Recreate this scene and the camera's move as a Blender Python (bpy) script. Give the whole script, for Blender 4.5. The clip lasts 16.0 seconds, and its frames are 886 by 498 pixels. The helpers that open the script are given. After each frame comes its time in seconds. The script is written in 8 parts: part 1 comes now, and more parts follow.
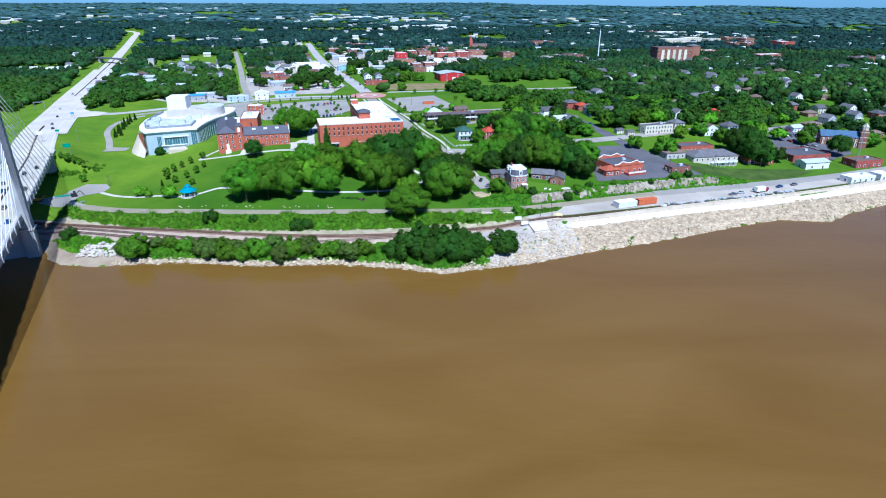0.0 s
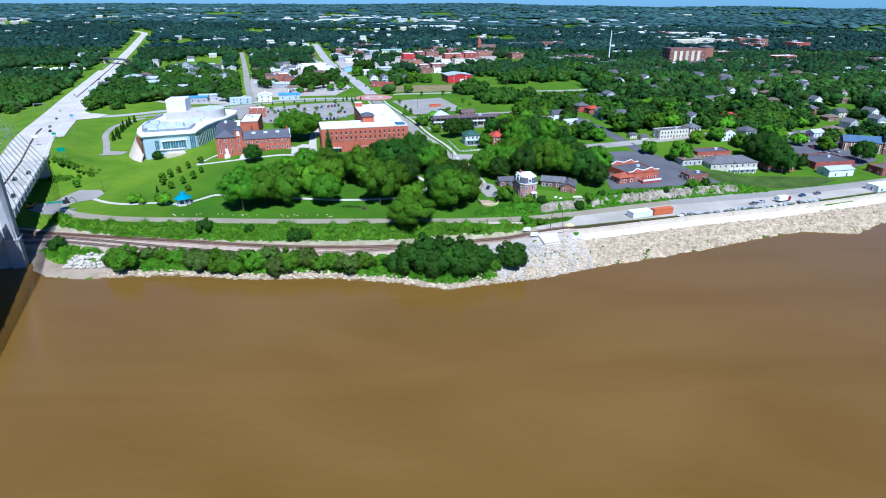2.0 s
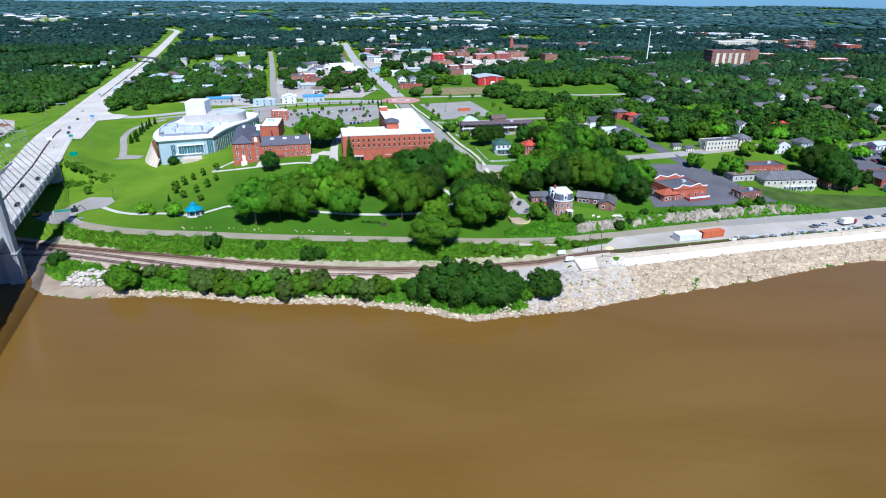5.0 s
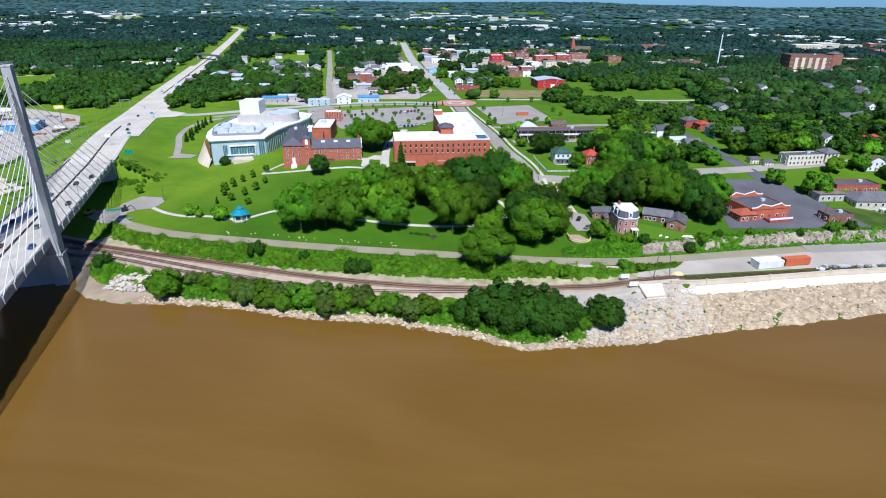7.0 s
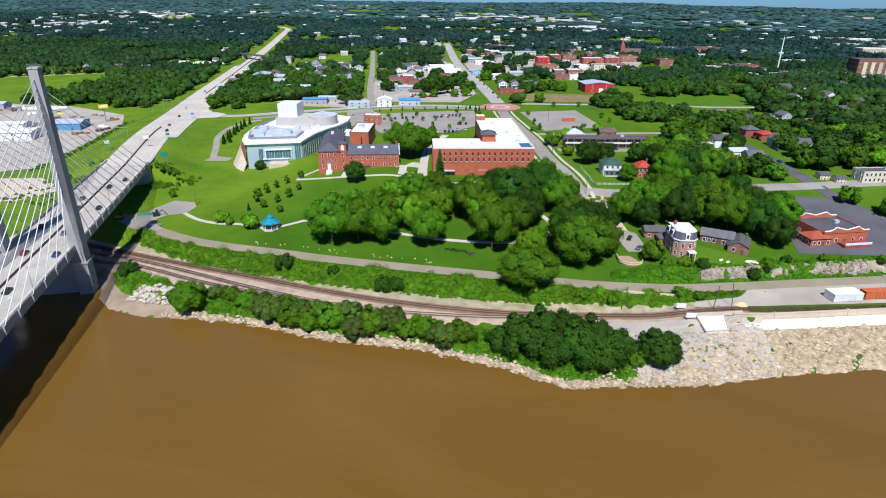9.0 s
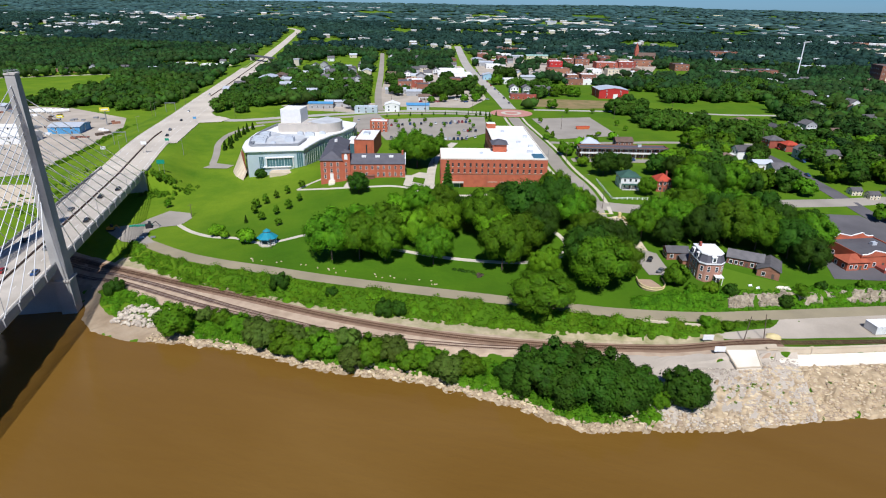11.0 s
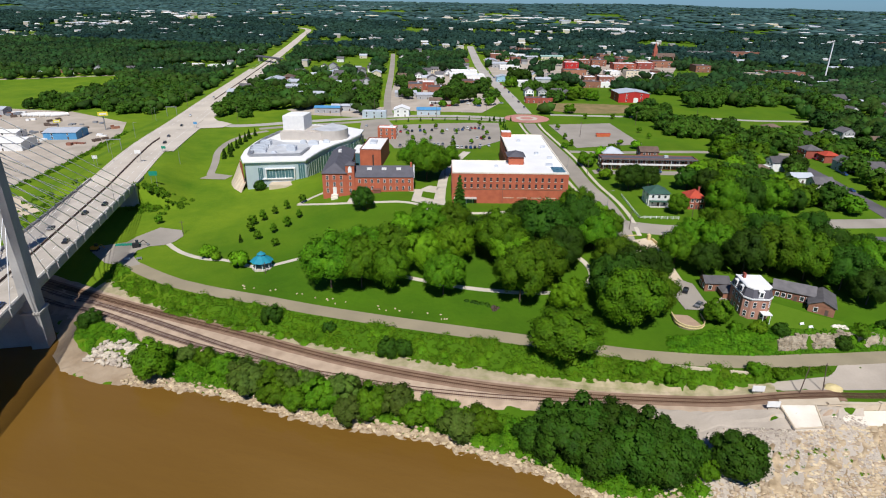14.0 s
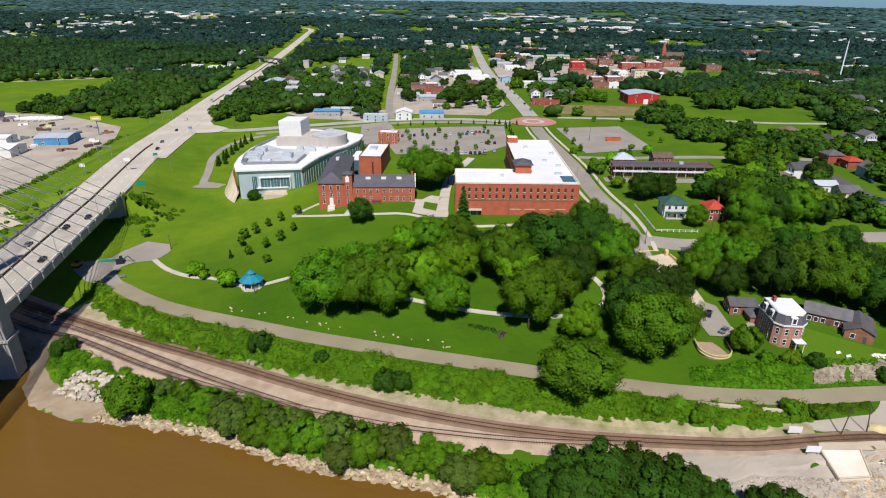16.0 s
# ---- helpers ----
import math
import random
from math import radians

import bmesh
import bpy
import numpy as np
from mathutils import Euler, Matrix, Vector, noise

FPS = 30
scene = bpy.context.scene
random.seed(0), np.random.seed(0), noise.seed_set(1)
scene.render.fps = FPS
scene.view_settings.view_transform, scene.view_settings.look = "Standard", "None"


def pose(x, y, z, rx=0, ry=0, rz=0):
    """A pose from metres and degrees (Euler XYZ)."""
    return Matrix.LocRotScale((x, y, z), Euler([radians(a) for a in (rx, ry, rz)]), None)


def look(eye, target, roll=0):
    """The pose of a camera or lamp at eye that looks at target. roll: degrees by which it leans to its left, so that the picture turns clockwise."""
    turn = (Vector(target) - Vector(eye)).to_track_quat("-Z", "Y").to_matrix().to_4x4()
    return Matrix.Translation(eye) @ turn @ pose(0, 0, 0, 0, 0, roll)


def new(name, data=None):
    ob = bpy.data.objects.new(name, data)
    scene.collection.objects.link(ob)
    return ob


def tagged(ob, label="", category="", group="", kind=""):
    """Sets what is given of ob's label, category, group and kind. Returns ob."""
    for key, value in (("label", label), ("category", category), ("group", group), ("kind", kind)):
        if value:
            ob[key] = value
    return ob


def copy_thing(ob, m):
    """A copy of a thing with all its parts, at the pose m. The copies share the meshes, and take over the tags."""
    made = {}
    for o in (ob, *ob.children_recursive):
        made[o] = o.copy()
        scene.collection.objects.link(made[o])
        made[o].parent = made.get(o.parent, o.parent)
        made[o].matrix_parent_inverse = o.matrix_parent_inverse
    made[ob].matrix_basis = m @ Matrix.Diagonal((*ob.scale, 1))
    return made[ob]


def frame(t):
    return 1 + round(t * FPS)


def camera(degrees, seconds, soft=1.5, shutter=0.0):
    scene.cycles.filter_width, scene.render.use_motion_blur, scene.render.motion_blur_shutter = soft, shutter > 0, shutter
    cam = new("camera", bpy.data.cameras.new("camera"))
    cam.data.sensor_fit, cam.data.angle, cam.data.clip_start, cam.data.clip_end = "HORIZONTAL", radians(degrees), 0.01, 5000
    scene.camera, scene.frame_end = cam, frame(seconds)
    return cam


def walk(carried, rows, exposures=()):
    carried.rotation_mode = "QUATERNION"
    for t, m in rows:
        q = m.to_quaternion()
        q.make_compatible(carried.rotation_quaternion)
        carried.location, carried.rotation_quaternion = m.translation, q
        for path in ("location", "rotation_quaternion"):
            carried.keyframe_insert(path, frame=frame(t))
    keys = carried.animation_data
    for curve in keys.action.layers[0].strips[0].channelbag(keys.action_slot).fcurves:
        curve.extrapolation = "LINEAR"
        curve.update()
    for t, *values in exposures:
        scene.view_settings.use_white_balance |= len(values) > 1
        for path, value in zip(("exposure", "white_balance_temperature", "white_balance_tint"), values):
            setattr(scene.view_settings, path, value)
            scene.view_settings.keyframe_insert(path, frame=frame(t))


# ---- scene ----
cam = camera(73.9, 16.0, soft=1.08)
# seconds, eye, heading to the left, pitch, lean
ROWS = [
    (0, 0.00, 0.00, 111.00, 0.00, -22.85, 0.17),
    (0.5, 0.39, 3.77, 110.89, 0.17, -22.83, 0.16),
    (1, 0.66, 7.61, 110.74, 0.33, -22.81, 0.17),
    (1.5, 1.04, 11.57, 110.62, 0.58, -22.81, 0.18),
    (2, 1.42, 15.68, 110.49, 0.82, -22.81, 0.17),
    (2.5, 1.54, 19.80, 110.71, 1.01, -22.86, 0.18),
    (3, 1.70, 24.09, 110.87, 1.46, -22.87, 0.18),
    (3.5, 1.89, 28.37, 111.01, 1.95, -22.90, 0.20),
    (4, 1.79, 32.86, 111.05, 2.19, -22.91, 0.24),
    (6.5, -0.21, 55.72, 110.78, 7.51, -22.98, 0.50),
    (7, -0.86, 60.26, 110.92, 8.95, -23.00, 0.55),
    (7.5, -1.69, 64.63, 111.15, 10.64, -23.03, 0.62),
    (8, -2.33, 69.30, 111.12, 11.85, -23.03, 0.63),
    (8.5, -2.95, 73.93, 111.13, 12.52, -23.02, 0.60),
    (9, -3.66, 78.65, 111.00, 13.05, -23.01, 0.61),
    (11.5, -8.23, 100.93, 111.43, 14.15, -22.83, 0.95),
    (12, -9.34, 105.30, 111.58, 14.42, -22.83, 0.96),
    (12.5, -10.62, 109.58, 111.65, 14.61, -22.85, 1.00),
    (13, -11.77, 113.91, 111.72, 14.74, -22.90, 0.95),
    (13.5, -12.92, 118.20, 111.82, 14.93, -22.94, 0.92),
    (14, -13.92, 122.16, 111.94, 15.09, -22.98, 0.83),
    (14.5, -14.94, 126.49, 112.05, 15.23, -23.02, 0.75),
    (15, -15.84, 130.85, 112.09, 15.35, -23.04, 0.67),
    (15.5, -16.85, 135.36, 112.13, 15.47, -23.06, 0.56),
    (16, -17.78, 139.71, 112.11, 15.61, -23.08, 0.53),
]
walk(cam, [(t, pose(x, y, z, 90 + pitch, 0, yaw) @ pose(0, 0, 0, 0, 0, roll)) for t, x, y, z, yaw, pitch, roll in ROWS],
     [(0, 0.45, 4720, 10), (4, 0.41, 4920, 11), (9, 0.21, 5600, 12), (16, 0.0, 6220, 12)])

# ---- light ----
SUN_DIR = Vector((0.146, -0.59, 0.795)).normalized()
world = bpy.data.worlds.new("sky")
scene.world = world
world.use_nodes = True
wn = world.node_tree.nodes
sky = wn.new("ShaderNodeTexSky")
sky.sky_type, sky.sun_disc = "NISHITA", False
sky.sun_elevation = math.asin(SUN_DIR.z)
sky.sun_rotation = math.atan2(SUN_DIR.x, SUN_DIR.y)
sky.dust_density, sky.air_density, sky.ozone_density = 0.1, 0.8, 3.0
wn["Background"].inputs["Strength"].default_value = 0.047
blue = wn.new("ShaderNodeMix")
blue.data_type, blue.blend_type = "RGBA", "MULTIPLY"
blue.inputs["Factor"].default_value, blue.inputs["B"].default_value = 1.0, (0.55, 0.92, 1.42, 1)
world.node_tree.links.new(sky.outputs[0], blue.inputs["A"])
world.node_tree.links.new(blue.outputs["Result"], wn["Background"].inputs[0])
sun = new("sun", bpy.data.lights.new("sun", "SUN"))
sun.data.energy, sun.data.angle, sun.data.color = 5.0, radians(0.55), (1.0, 0.955, 0.88)
sun.matrix_world = look((0, 0, 400), Vector((0, 0, 400)) - SUN_DIR)

# ---- materials ----


def mat(name, a, b=None, rough=0.8, scale=1.0, fine=12.0, metal=0.0, bump=0.0, rnd=0.0, island=0.0, spec=0.3, mixpow=0.5):
    """A node material: two colours mixed by coarse and fine noise, with relief; rnd and island vary it from thing to thing."""
    b = b or [c * 0.75 for c in a]
    m = bpy.data.materials.new(name)
    m.use_nodes = True
    n, l = m.node_tree.nodes, m.node_tree.links
    p = n["Principled BSDF"]
    tc = n.new("ShaderNodeTexCoord")
    n1, n2 = n.new("ShaderNodeTexNoise"), n.new("ShaderNodeTexNoise")
    n1.inputs["Scale"].default_value, n1.inputs["Detail"].default_value = scale, 4
    n2.inputs["Scale"].default_value, n2.inputs["Detail"].default_value = fine, 3
    for q in (n1, n2):
        l.new(tc.outputs["Object"], q.inputs["Vector"])
    add = n.new("ShaderNodeMath")
    add.operation = "MULTIPLY_ADD"
    add.inputs[1].default_value = mixpow
    l.new(n2.outputs["Fac"], add.inputs[0])
    half = n.new("ShaderNodeMath")
    half.operation = "MULTIPLY_ADD"
    half.inputs[1].default_value, half.inputs[2].default_value = 2.2, -0.6 - mixpow / 2
    l.new(n1.outputs["Fac"], half.inputs[0])
    l.new(half.outputs[0], add.inputs[2])
    add.use_clamp = True
    mix = n.new("ShaderNodeMix")
    mix.data_type = "RGBA"
    mix.inputs["A"].default_value, mix.inputs["B"].default_value = (*a, 1), (*b, 1)
    l.new(add.outputs[0], mix.inputs["Factor"])
    out = mix.outputs["Result"]
    for amount, src in ((rnd, "o"), (island, "i")):
        if amount:
            if src == "o":
                r = n.new("ShaderNodeObjectInfo").outputs["Random"]
            else:
                r = n.new("ShaderNodeNewGeometry").outputs["Random Per Island"]
            hsv = n.new("ShaderNodeHueSaturation")
            mr = n.new("ShaderNodeMapRange")
            mr.inputs["To Min"].default_value, mr.inputs["To Max"].default_value = 1 - amount, 1 + amount
            l.new(r, mr.inputs["Value"])
            l.new(mr.outputs[0], hsv.inputs["Value"])
            hu = n.new("ShaderNodeMapRange")
            hu.inputs["To Min"].default_value, hu.inputs["To Max"].default_value = 0.5 - amount * 0.04, 0.5 + amount * 0.04
            l.new(r, hu.inputs["Value"])
            l.new(hu.outputs[0], hsv.inputs["Hue"])
            l.new(out, hsv.inputs["Color"])
            out = hsv.outputs["Color"]
    l.new(out, p.inputs["Base Color"])
    p.inputs["Roughness"].default_value, p.inputs["Metallic"].default_value = rough, metal
    p.inputs["Specular IOR Level"].default_value = spec
    if bump:
        bp = n.new("ShaderNodeBump")
        bp.inputs["Strength"].default_value, bp.inputs["Distance"].default_value = 0.6, bump
        l.new(n2.outputs["Fac"], bp.inputs["Height"])
        l.new(bp.outputs[0], p.inputs["Normal"])
    return m


def leaf_mat(name, a, b, rnd=0.3, island=0.2, fine=1.6, bump=0.0, scale=0.25):
    m = mat(name, a, b, rough=0.7, scale=scale, fine=fine, bump=bump, rnd=rnd, island=island, spec=0.12)
    n, l = m.node_tree.nodes, m.node_tree.links
    p = n["Principled BSDF"]
    src = p.inputs["Base Color"].links[0].from_socket
    tr = n.new("ShaderNodeBsdfTranslucent")
    l.new(src, tr.inputs["Color"])
    sh = n.new("ShaderNodeMixShader")
    sh.inputs[0].default_value = 0.22
    l.new(p.outputs[0], sh.inputs[1])
    l.new(tr.outputs[0], sh.inputs[2])
    l.new(sh.outputs[0], n["Material Output"].inputs["Surface"])
    return m


M = {}
M["grass"] = mat("grass", (0.060, 0.148, 0.004), (0.030, 0.090, 0.003), rough=0.95, scale=0.045, fine=0.6, bump=0.3, spec=0.1)


def meadow(m, dry, deep_green):
    """Yellower grass away from the park, in broad uneven drifts of a yellow tone (dry) and a green one."""
    n, l = m.node_tree.nodes, m.node_tree.links
    p = n["Principled BSDF"]
    old = p.inputs["Base Color"].links[0].from_socket
    tc, sep = n.new("ShaderNodeTexCoord"), n.new("ShaderNodeSeparateXYZ")
    l.new(tc.outputs["Object"], sep.inputs[0])
    big = n.new("ShaderNodeTexNoise")
    big.inputs["Scale"].default_value, big.inputs["Detail"].default_value, big.inputs["Roughness"].default_value = 0.035, 9, 0.68
    l.new(tc.outputs["Object"], big.inputs["Vector"])
    ramp = n.new("ShaderNodeMapRange")
    ramp.inputs["From Min"].default_value, ramp.inputs["From Max"].default_value = -125, -205
    ramp.inputs["To Min"].default_value = 0.2
    l.new(sep.outputs["X"], ramp.inputs["Value"])
    up = n.new("ShaderNodeMapRange")
    up.inputs["From Min"].default_value, up.inputs["From Max"].default_value = 330, 420
    l.new(sep.outputs["Y"], up.inputs["Value"])
    top = n.new("ShaderNodeMath")
    top.operation = "MULTIPLY_ADD"
    top.use_clamp = True
    top.inputs[1].default_value = 0.35
    l.new(up.outputs[0], top.inputs[0])
    l.new(ramp.outputs[0], top.inputs[2])
    amt = n.new("ShaderNodeMapRange")
    amt.inputs["From Min"].default_value, amt.inputs["From Max"].default_value = 0.3, 0.62
    l.new(big.outputs["Fac"], amt.inputs["Value"])
    tone = n.new("ShaderNodeMix")
    tone.data_type = "RGBA"
    tone.inputs["A"].default_value, tone.inputs["B"].default_value = (*deep_green, 1), (*dry, 1)
    l.new(amt.outputs[0], tone.inputs["Factor"])
    mix = n.new("ShaderNodeMix")
    mix.data_type = "RGBA"
    l.new(top.outputs[0], mix.inputs["Factor"])
    l.new(old, mix.inputs["A"])
    l.new(tone.outputs["Result"], mix.inputs["B"])
    l.new(mix.outputs["Result"], p.inputs["Base Color"])


meadow(M["grass"], (0.145, 0.225, 0.010), (0.072, 0.155, 0.006))
M["lawn"] = mat("lawn", (0.105, 0.195, 0.010), (0.07, 0.145, 0.007), rough=0.95, scale=0.03, fine=0.5, bump=0.05, spec=0.1)
M["scrub"] = leaf_mat("scrub", (0.138, 0.31, 0.006), (0.068, 0.185, 0.004), island=0.3)
M["leaf"] = leaf_mat("leaf_green", (0.116, 0.240, 0.005), (0.045, 0.118, 0.003))
M["leaf_dark"] = leaf_mat("leaf_dark", (0.049, 0.114, 0.006), (0.022, 0.060, 0.005))
M["leaf_light"] = leaf_mat("leaf_light", (0.17, 0.34, 0.006), (0.095, 0.22, 0.005))
M["leaf_olive"] = leaf_mat("leaf_olive", (0.10, 0.155, 0.018), (0.055, 0.095, 0.013))
M["wood_far"] = leaf_mat("leaf_far", (0.066, 0.134, 0.014), (0.019, 0.056, 0.010), rnd=0.0, island=0.42, fine=0.45, bump=1.2, scale=0.013)
# farthest woods: blue distance haze is painted into this leaf colour
M["wood_ridge_haze"] = leaf_mat("leaf_ridge_haze", (0.074, 0.138, 0.118), (0.032, 0.078, 0.076), rnd=0.0, island=0.45, fine=0.1, bump=2.0, scale=0.003)
# middle woods: leaf green darkened for cloud shade and blued for haze
M["wood_hill_haze"] = leaf_mat("leaf_hill_haze", (0.034, 0.078, 0.050), (0.008, 0.027, 0.026), rnd=0.0, island=0.4, fine=0.3, bump=1.4, scale=0.006)
# wood_far darkened: the colour stands in for cloud shade on these trees
M["wood_town_shade"] = leaf_mat("leaf_wood_town_shade", (0.044, 0.096, 0.020), (0.011, 0.037, 0.012), rnd=0.0, island=0.42, fine=0.45, bump=1.2, scale=0.013)
# darker copy of leaf_town, with the shade over the hill in its colour
M["leaf_town_shade"] = leaf_mat("leaf_town_shade", (0.042, 0.096, 0.012), (0.015, 0.045, 0.008), rnd=0.0, island=0.35, scale=0.03)
M["leaf_town"] = leaf_mat("leaf_town", (0.076, 0.160, 0.010), (0.026, 0.072, 0.008), rnd=0.0, island=0.35, scale=0.03)
M["bark"] = mat("bark", (0.12, 0.085, 0.06), (0.06, 0.045, 0.03), scale=2, fine=12, bump=0.03)
M["rock"] = mat("limestone", (0.52, 0.41, 0.265), (0.19, 0.13, 0.07), rough=0.9, scale=0.6, fine=2.6, bump=0.35)
M["boulder"] = mat("boulder_stone", (0.60, 0.48, 0.32), (0.36, 0.27, 0.165), rough=0.9, scale=0.5, fine=3.0, bump=0.1, island=0.25)
M["riprap_grey"] = mat("grey_stone", (0.54, 0.465, 0.37), (0.35, 0.295, 0.23), rough=0.9, scale=0.5, fine=3.0, bump=0.1, island=0.3, rnd=0.2)
M["riprap"] = mat("riprap", (0.58, 0.445, 0.275), (0.25, 0.18, 0.10), rough=0.92, scale=0.3, fine=0.9, bump=0.5)
M["mud"] = mat("mud", (0.36, 0.28, 0.19), (0.25, 0.18, 0.11), rough=0.75, scale=0.12, fine=1.2, bump=0.1)
M["ballast"] = mat("ballast", (0.53, 0.405, 0.285), (0.36, 0.262, 0.18), rough=0.95, scale=0.25, fine=4.0, bump=0.06)
M["ballast_brown"] = mat("old_ballast", (0.31, 0.205, 0.135), (0.20, 0.128, 0.082), rough=0.95, scale=0.25, fine=4.0, bump=0.06)
M["gravel"] = mat("gravel", (0.50, 0.43, 0.345), (0.35, 0.30, 0.235), rough=0.95, scale=0.06, fine=2.0, bump=0.05)
M["asphalt"] = mat("asphalt", (0.36, 0.32, 0.265), (0.275, 0.245, 0.20), rough=0.9, scale=0.06, fine=1.5)
M["asphalt_dark"] = mat("asphalt_dark", (0.135, 0.125, 0.13), (0.09, 0.085, 0.088), rough=0.9, scale=0.07, fine=1.5)
M["street"] = mat("street_concrete", (0.46, 0.425, 0.375), (0.36, 0.33, 0.29), rough=0.9, scale=0.05, fine=1.0)
M["lane"] = mat("worn_asphalt", (0.345, 0.29, 0.185), (0.265, 0.225, 0.145), rough=0.9, scale=0.08, fine=1.2)
M["highway"] = mat("highway_concrete", (0.61, 0.54, 0.44), (0.48, 0.42, 0.34), rough=0.9, scale=0.05, fine=1.0)
M["concrete"] = mat("concrete", (0.54, 0.50, 0.44), (0.42, 0.385, 0.335), rough=0.85, scale=0.2, fine=2.0, bump=0.02)
M["cliff"] = mat("quarried_rock", (0.50, 0.425, 0.31), (0.20, 0.16, 0.105), rough=0.95, scale=0.5, fine=1.6, bump=0.6)
M["deck"] = mat("deck_concrete", (0.53, 0.475, 0.40), (0.38, 0.335, 0.275), rough=0.9, scale=0.12, fine=1.0)
M["verge"] = mat("sandy_verge", (0.50, 0.40, 0.27), (0.24, 0.23, 0.10), rough=0.95, scale=0.25, fine=1.2, bump=0.1)
M["pylon"] = mat("pylon_concrete", (0.40, 0.385, 0.355), (0.29, 0.28, 0.26), rough=0.85, scale=0.12, fine=1.6, bump=0.02)
M["white_concrete"] = mat("bleached_concrete", (0.80, 0.74, 0.62), (0.66, 0.58, 0.46), rough=0.85, scale=0.15, fine=2.0)
M["sand_concrete"] = mat("sandy_concrete", (0.62, 0.52, 0.38), (0.5, 0.41, 0.29), rough=0.9, scale=0.2, fine=2.0)
M["brick"] = mat("red_brick", (0.47, 0.13, 0.065), (0.36, 0.095, 0.05), rough=0.9, scale=0.35, fine=5.0, bump=0.01)
M["brick_old"] = mat("old_red_brick", (0.37, 0.10, 0.065), (0.25, 0.065, 0.045), rough=0.92, scale=0.5, fine=5.0, bump=0.01, rnd=0.12)
M["brick_brown"] = mat("brown_brick", (0.30, 0.135, 0.085), (0.21, 0.09, 0.06), rough=0.92, scale=0.5, fine=5.0, bump=0.01, rnd=0.2)
M["brick_pale"] = mat("faded_brick", (0.47, 0.25, 0.175), (0.36, 0.18, 0.125), rough=0.92, scale=0.5, fine=5.0, bump=0.01)
M["roof_rust"] = mat("rust_shingle", (0.40, 0.105, 0.05), (0.30, 0.075, 0.04), rough=0.85, scale=0.4, fine=4.0)
M["rough_grass"] = mat("rough_grass", (0.085, 0.125, 0.022), (0.040, 0.070, 0.012), rough=0.95, scale=0.12, fine=0.8, bump=0.2, spec=0.1)
M["roof_white"] = mat("white_membrane", (0.84, 0.83, 0.80), (0.74, 0.73, 0.70), rough=0.7, scale=0.08, fine=1.0)
M["roof_deck"] = mat("pale_roof_deck", (0.60, 0.61, 0.61), (0.42, 0.43, 0.44), rough=0.7, scale=0.15, fine=1.0)
M["roof_grey"] = mat("grey_shingle", (0.145, 0.135, 0.135), (0.095, 0.09, 0.092), rough=0.9, scale=0.4, fine=4.0, bump=0.02, rnd=0.25)
M["roof_slate"] = mat("slate", (0.115, 0.11, 0.125), (0.085, 0.082, 0.092), rough=0.75, scale=0.3, fine=5.0, bump=0.02)
M["roof_brown"] = mat("brown_shingle", (0.19, 0.13, 0.095), (0.12, 0.085, 0.065), rough=0.9, scale=0.4, fine=4.0, bump=0.02, rnd=0.25)
M["roof_green"] = mat("green_shingle", (0.05, 0.115, 0.085), (0.035, 0.08, 0.06), rough=0.85, scale=0.4, fine=4.0)
M["roof_pale_green"] = mat("pale_green_metal", (0.34, 0.50, 0.44), (0.28, 0.42, 0.37), rough=0.6, scale=0.2)
M["blue_pale"] = mat("pale_blue_metal", (0.36, 0.55, 0.68), (0.30, 0.47, 0.60), rough=0.5, scale=0.2)
M["far_wall"] = mat("far_building_wall", (0.50, 0.45, 0.38), (0.34, 0.28, 0.23), rough=0.85, scale=0.02, island=0.4)
M["far_roof"] = mat("far_building_roof", (0.74, 0.73, 0.71), (0.42, 0.42, 0.43), rough=0.7, scale=0.008, island=0.35)
M["roof_blue"] = mat("blue_slate", (0.085, 0.145, 0.225), (0.06, 0.105, 0.165), rough=0.6, scale=0.4, fine=4.0)
M["roof_red"] = mat("red_tile", (0.48, 0.075, 0.035), (0.36, 0.05, 0.03), rough=0.8, scale=0.4, fine=4.0)
M["roof_tar"] = mat("tar_roof", (0.12, 0.115, 0.12), (0.075, 0.07, 0.078), rough=0.85, scale=0.1, fine=1.2)
M["steel_roof"] = mat("pale_sheet_metal", (0.62, 0.65, 0.68), (0.52, 0.55, 0.58), rough=0.45, scale=0.15, fine=2.0, metal=0.2)
M["blue_metal"] = mat("blue_sheet_metal", (0.10, 0.30, 0.52), (0.075, 0.24, 0.44), rough=0.55, scale=0.2, fine=2.0)
M["red_metal"] = mat("red_sheet_metal", (0.50, 0.035, 0.03), (0.40, 0.028, 0.025), rough=0.55, scale=0.2, fine=2.0)
M["teal"] = mat("teal_roof", (0.025, 0.26, 0.34), (0.02, 0.20, 0.27), rough=0.5, scale=0.5, fine=3.0)
M["white"] = mat("white_paint", (0.80, 0.79, 0.75), (0.70, 0.69, 0.66), rough=0.6, scale=0.5, fine=4.0, rnd=0.08)
M["cream"] = mat("cream_paint", (0.66, 0.58, 0.42), (0.56, 0.49, 0.36), rough=0.7, scale=0.5, fine=4.0, rnd=0.12)
M["grey_wall"] = mat("grey_siding", (0.42, 0.42, 0.42), (0.33, 0.33, 0.335), rough=0.75, scale=0.5, fine=4.0, rnd=0.25)
M["tan_wall"] = mat("tan_block", (0.52, 0.47, 0.41), (0.44, 0.40, 0.35), rough=0.85, scale=0.2, fine=2.0)
M["panel"] = mat("pale_metal_panel", (0.56, 0.64, 0.67), (0.49, 0.565, 0.60), rough=0.4, scale=0.2, fine=2.0, metal=0.3)
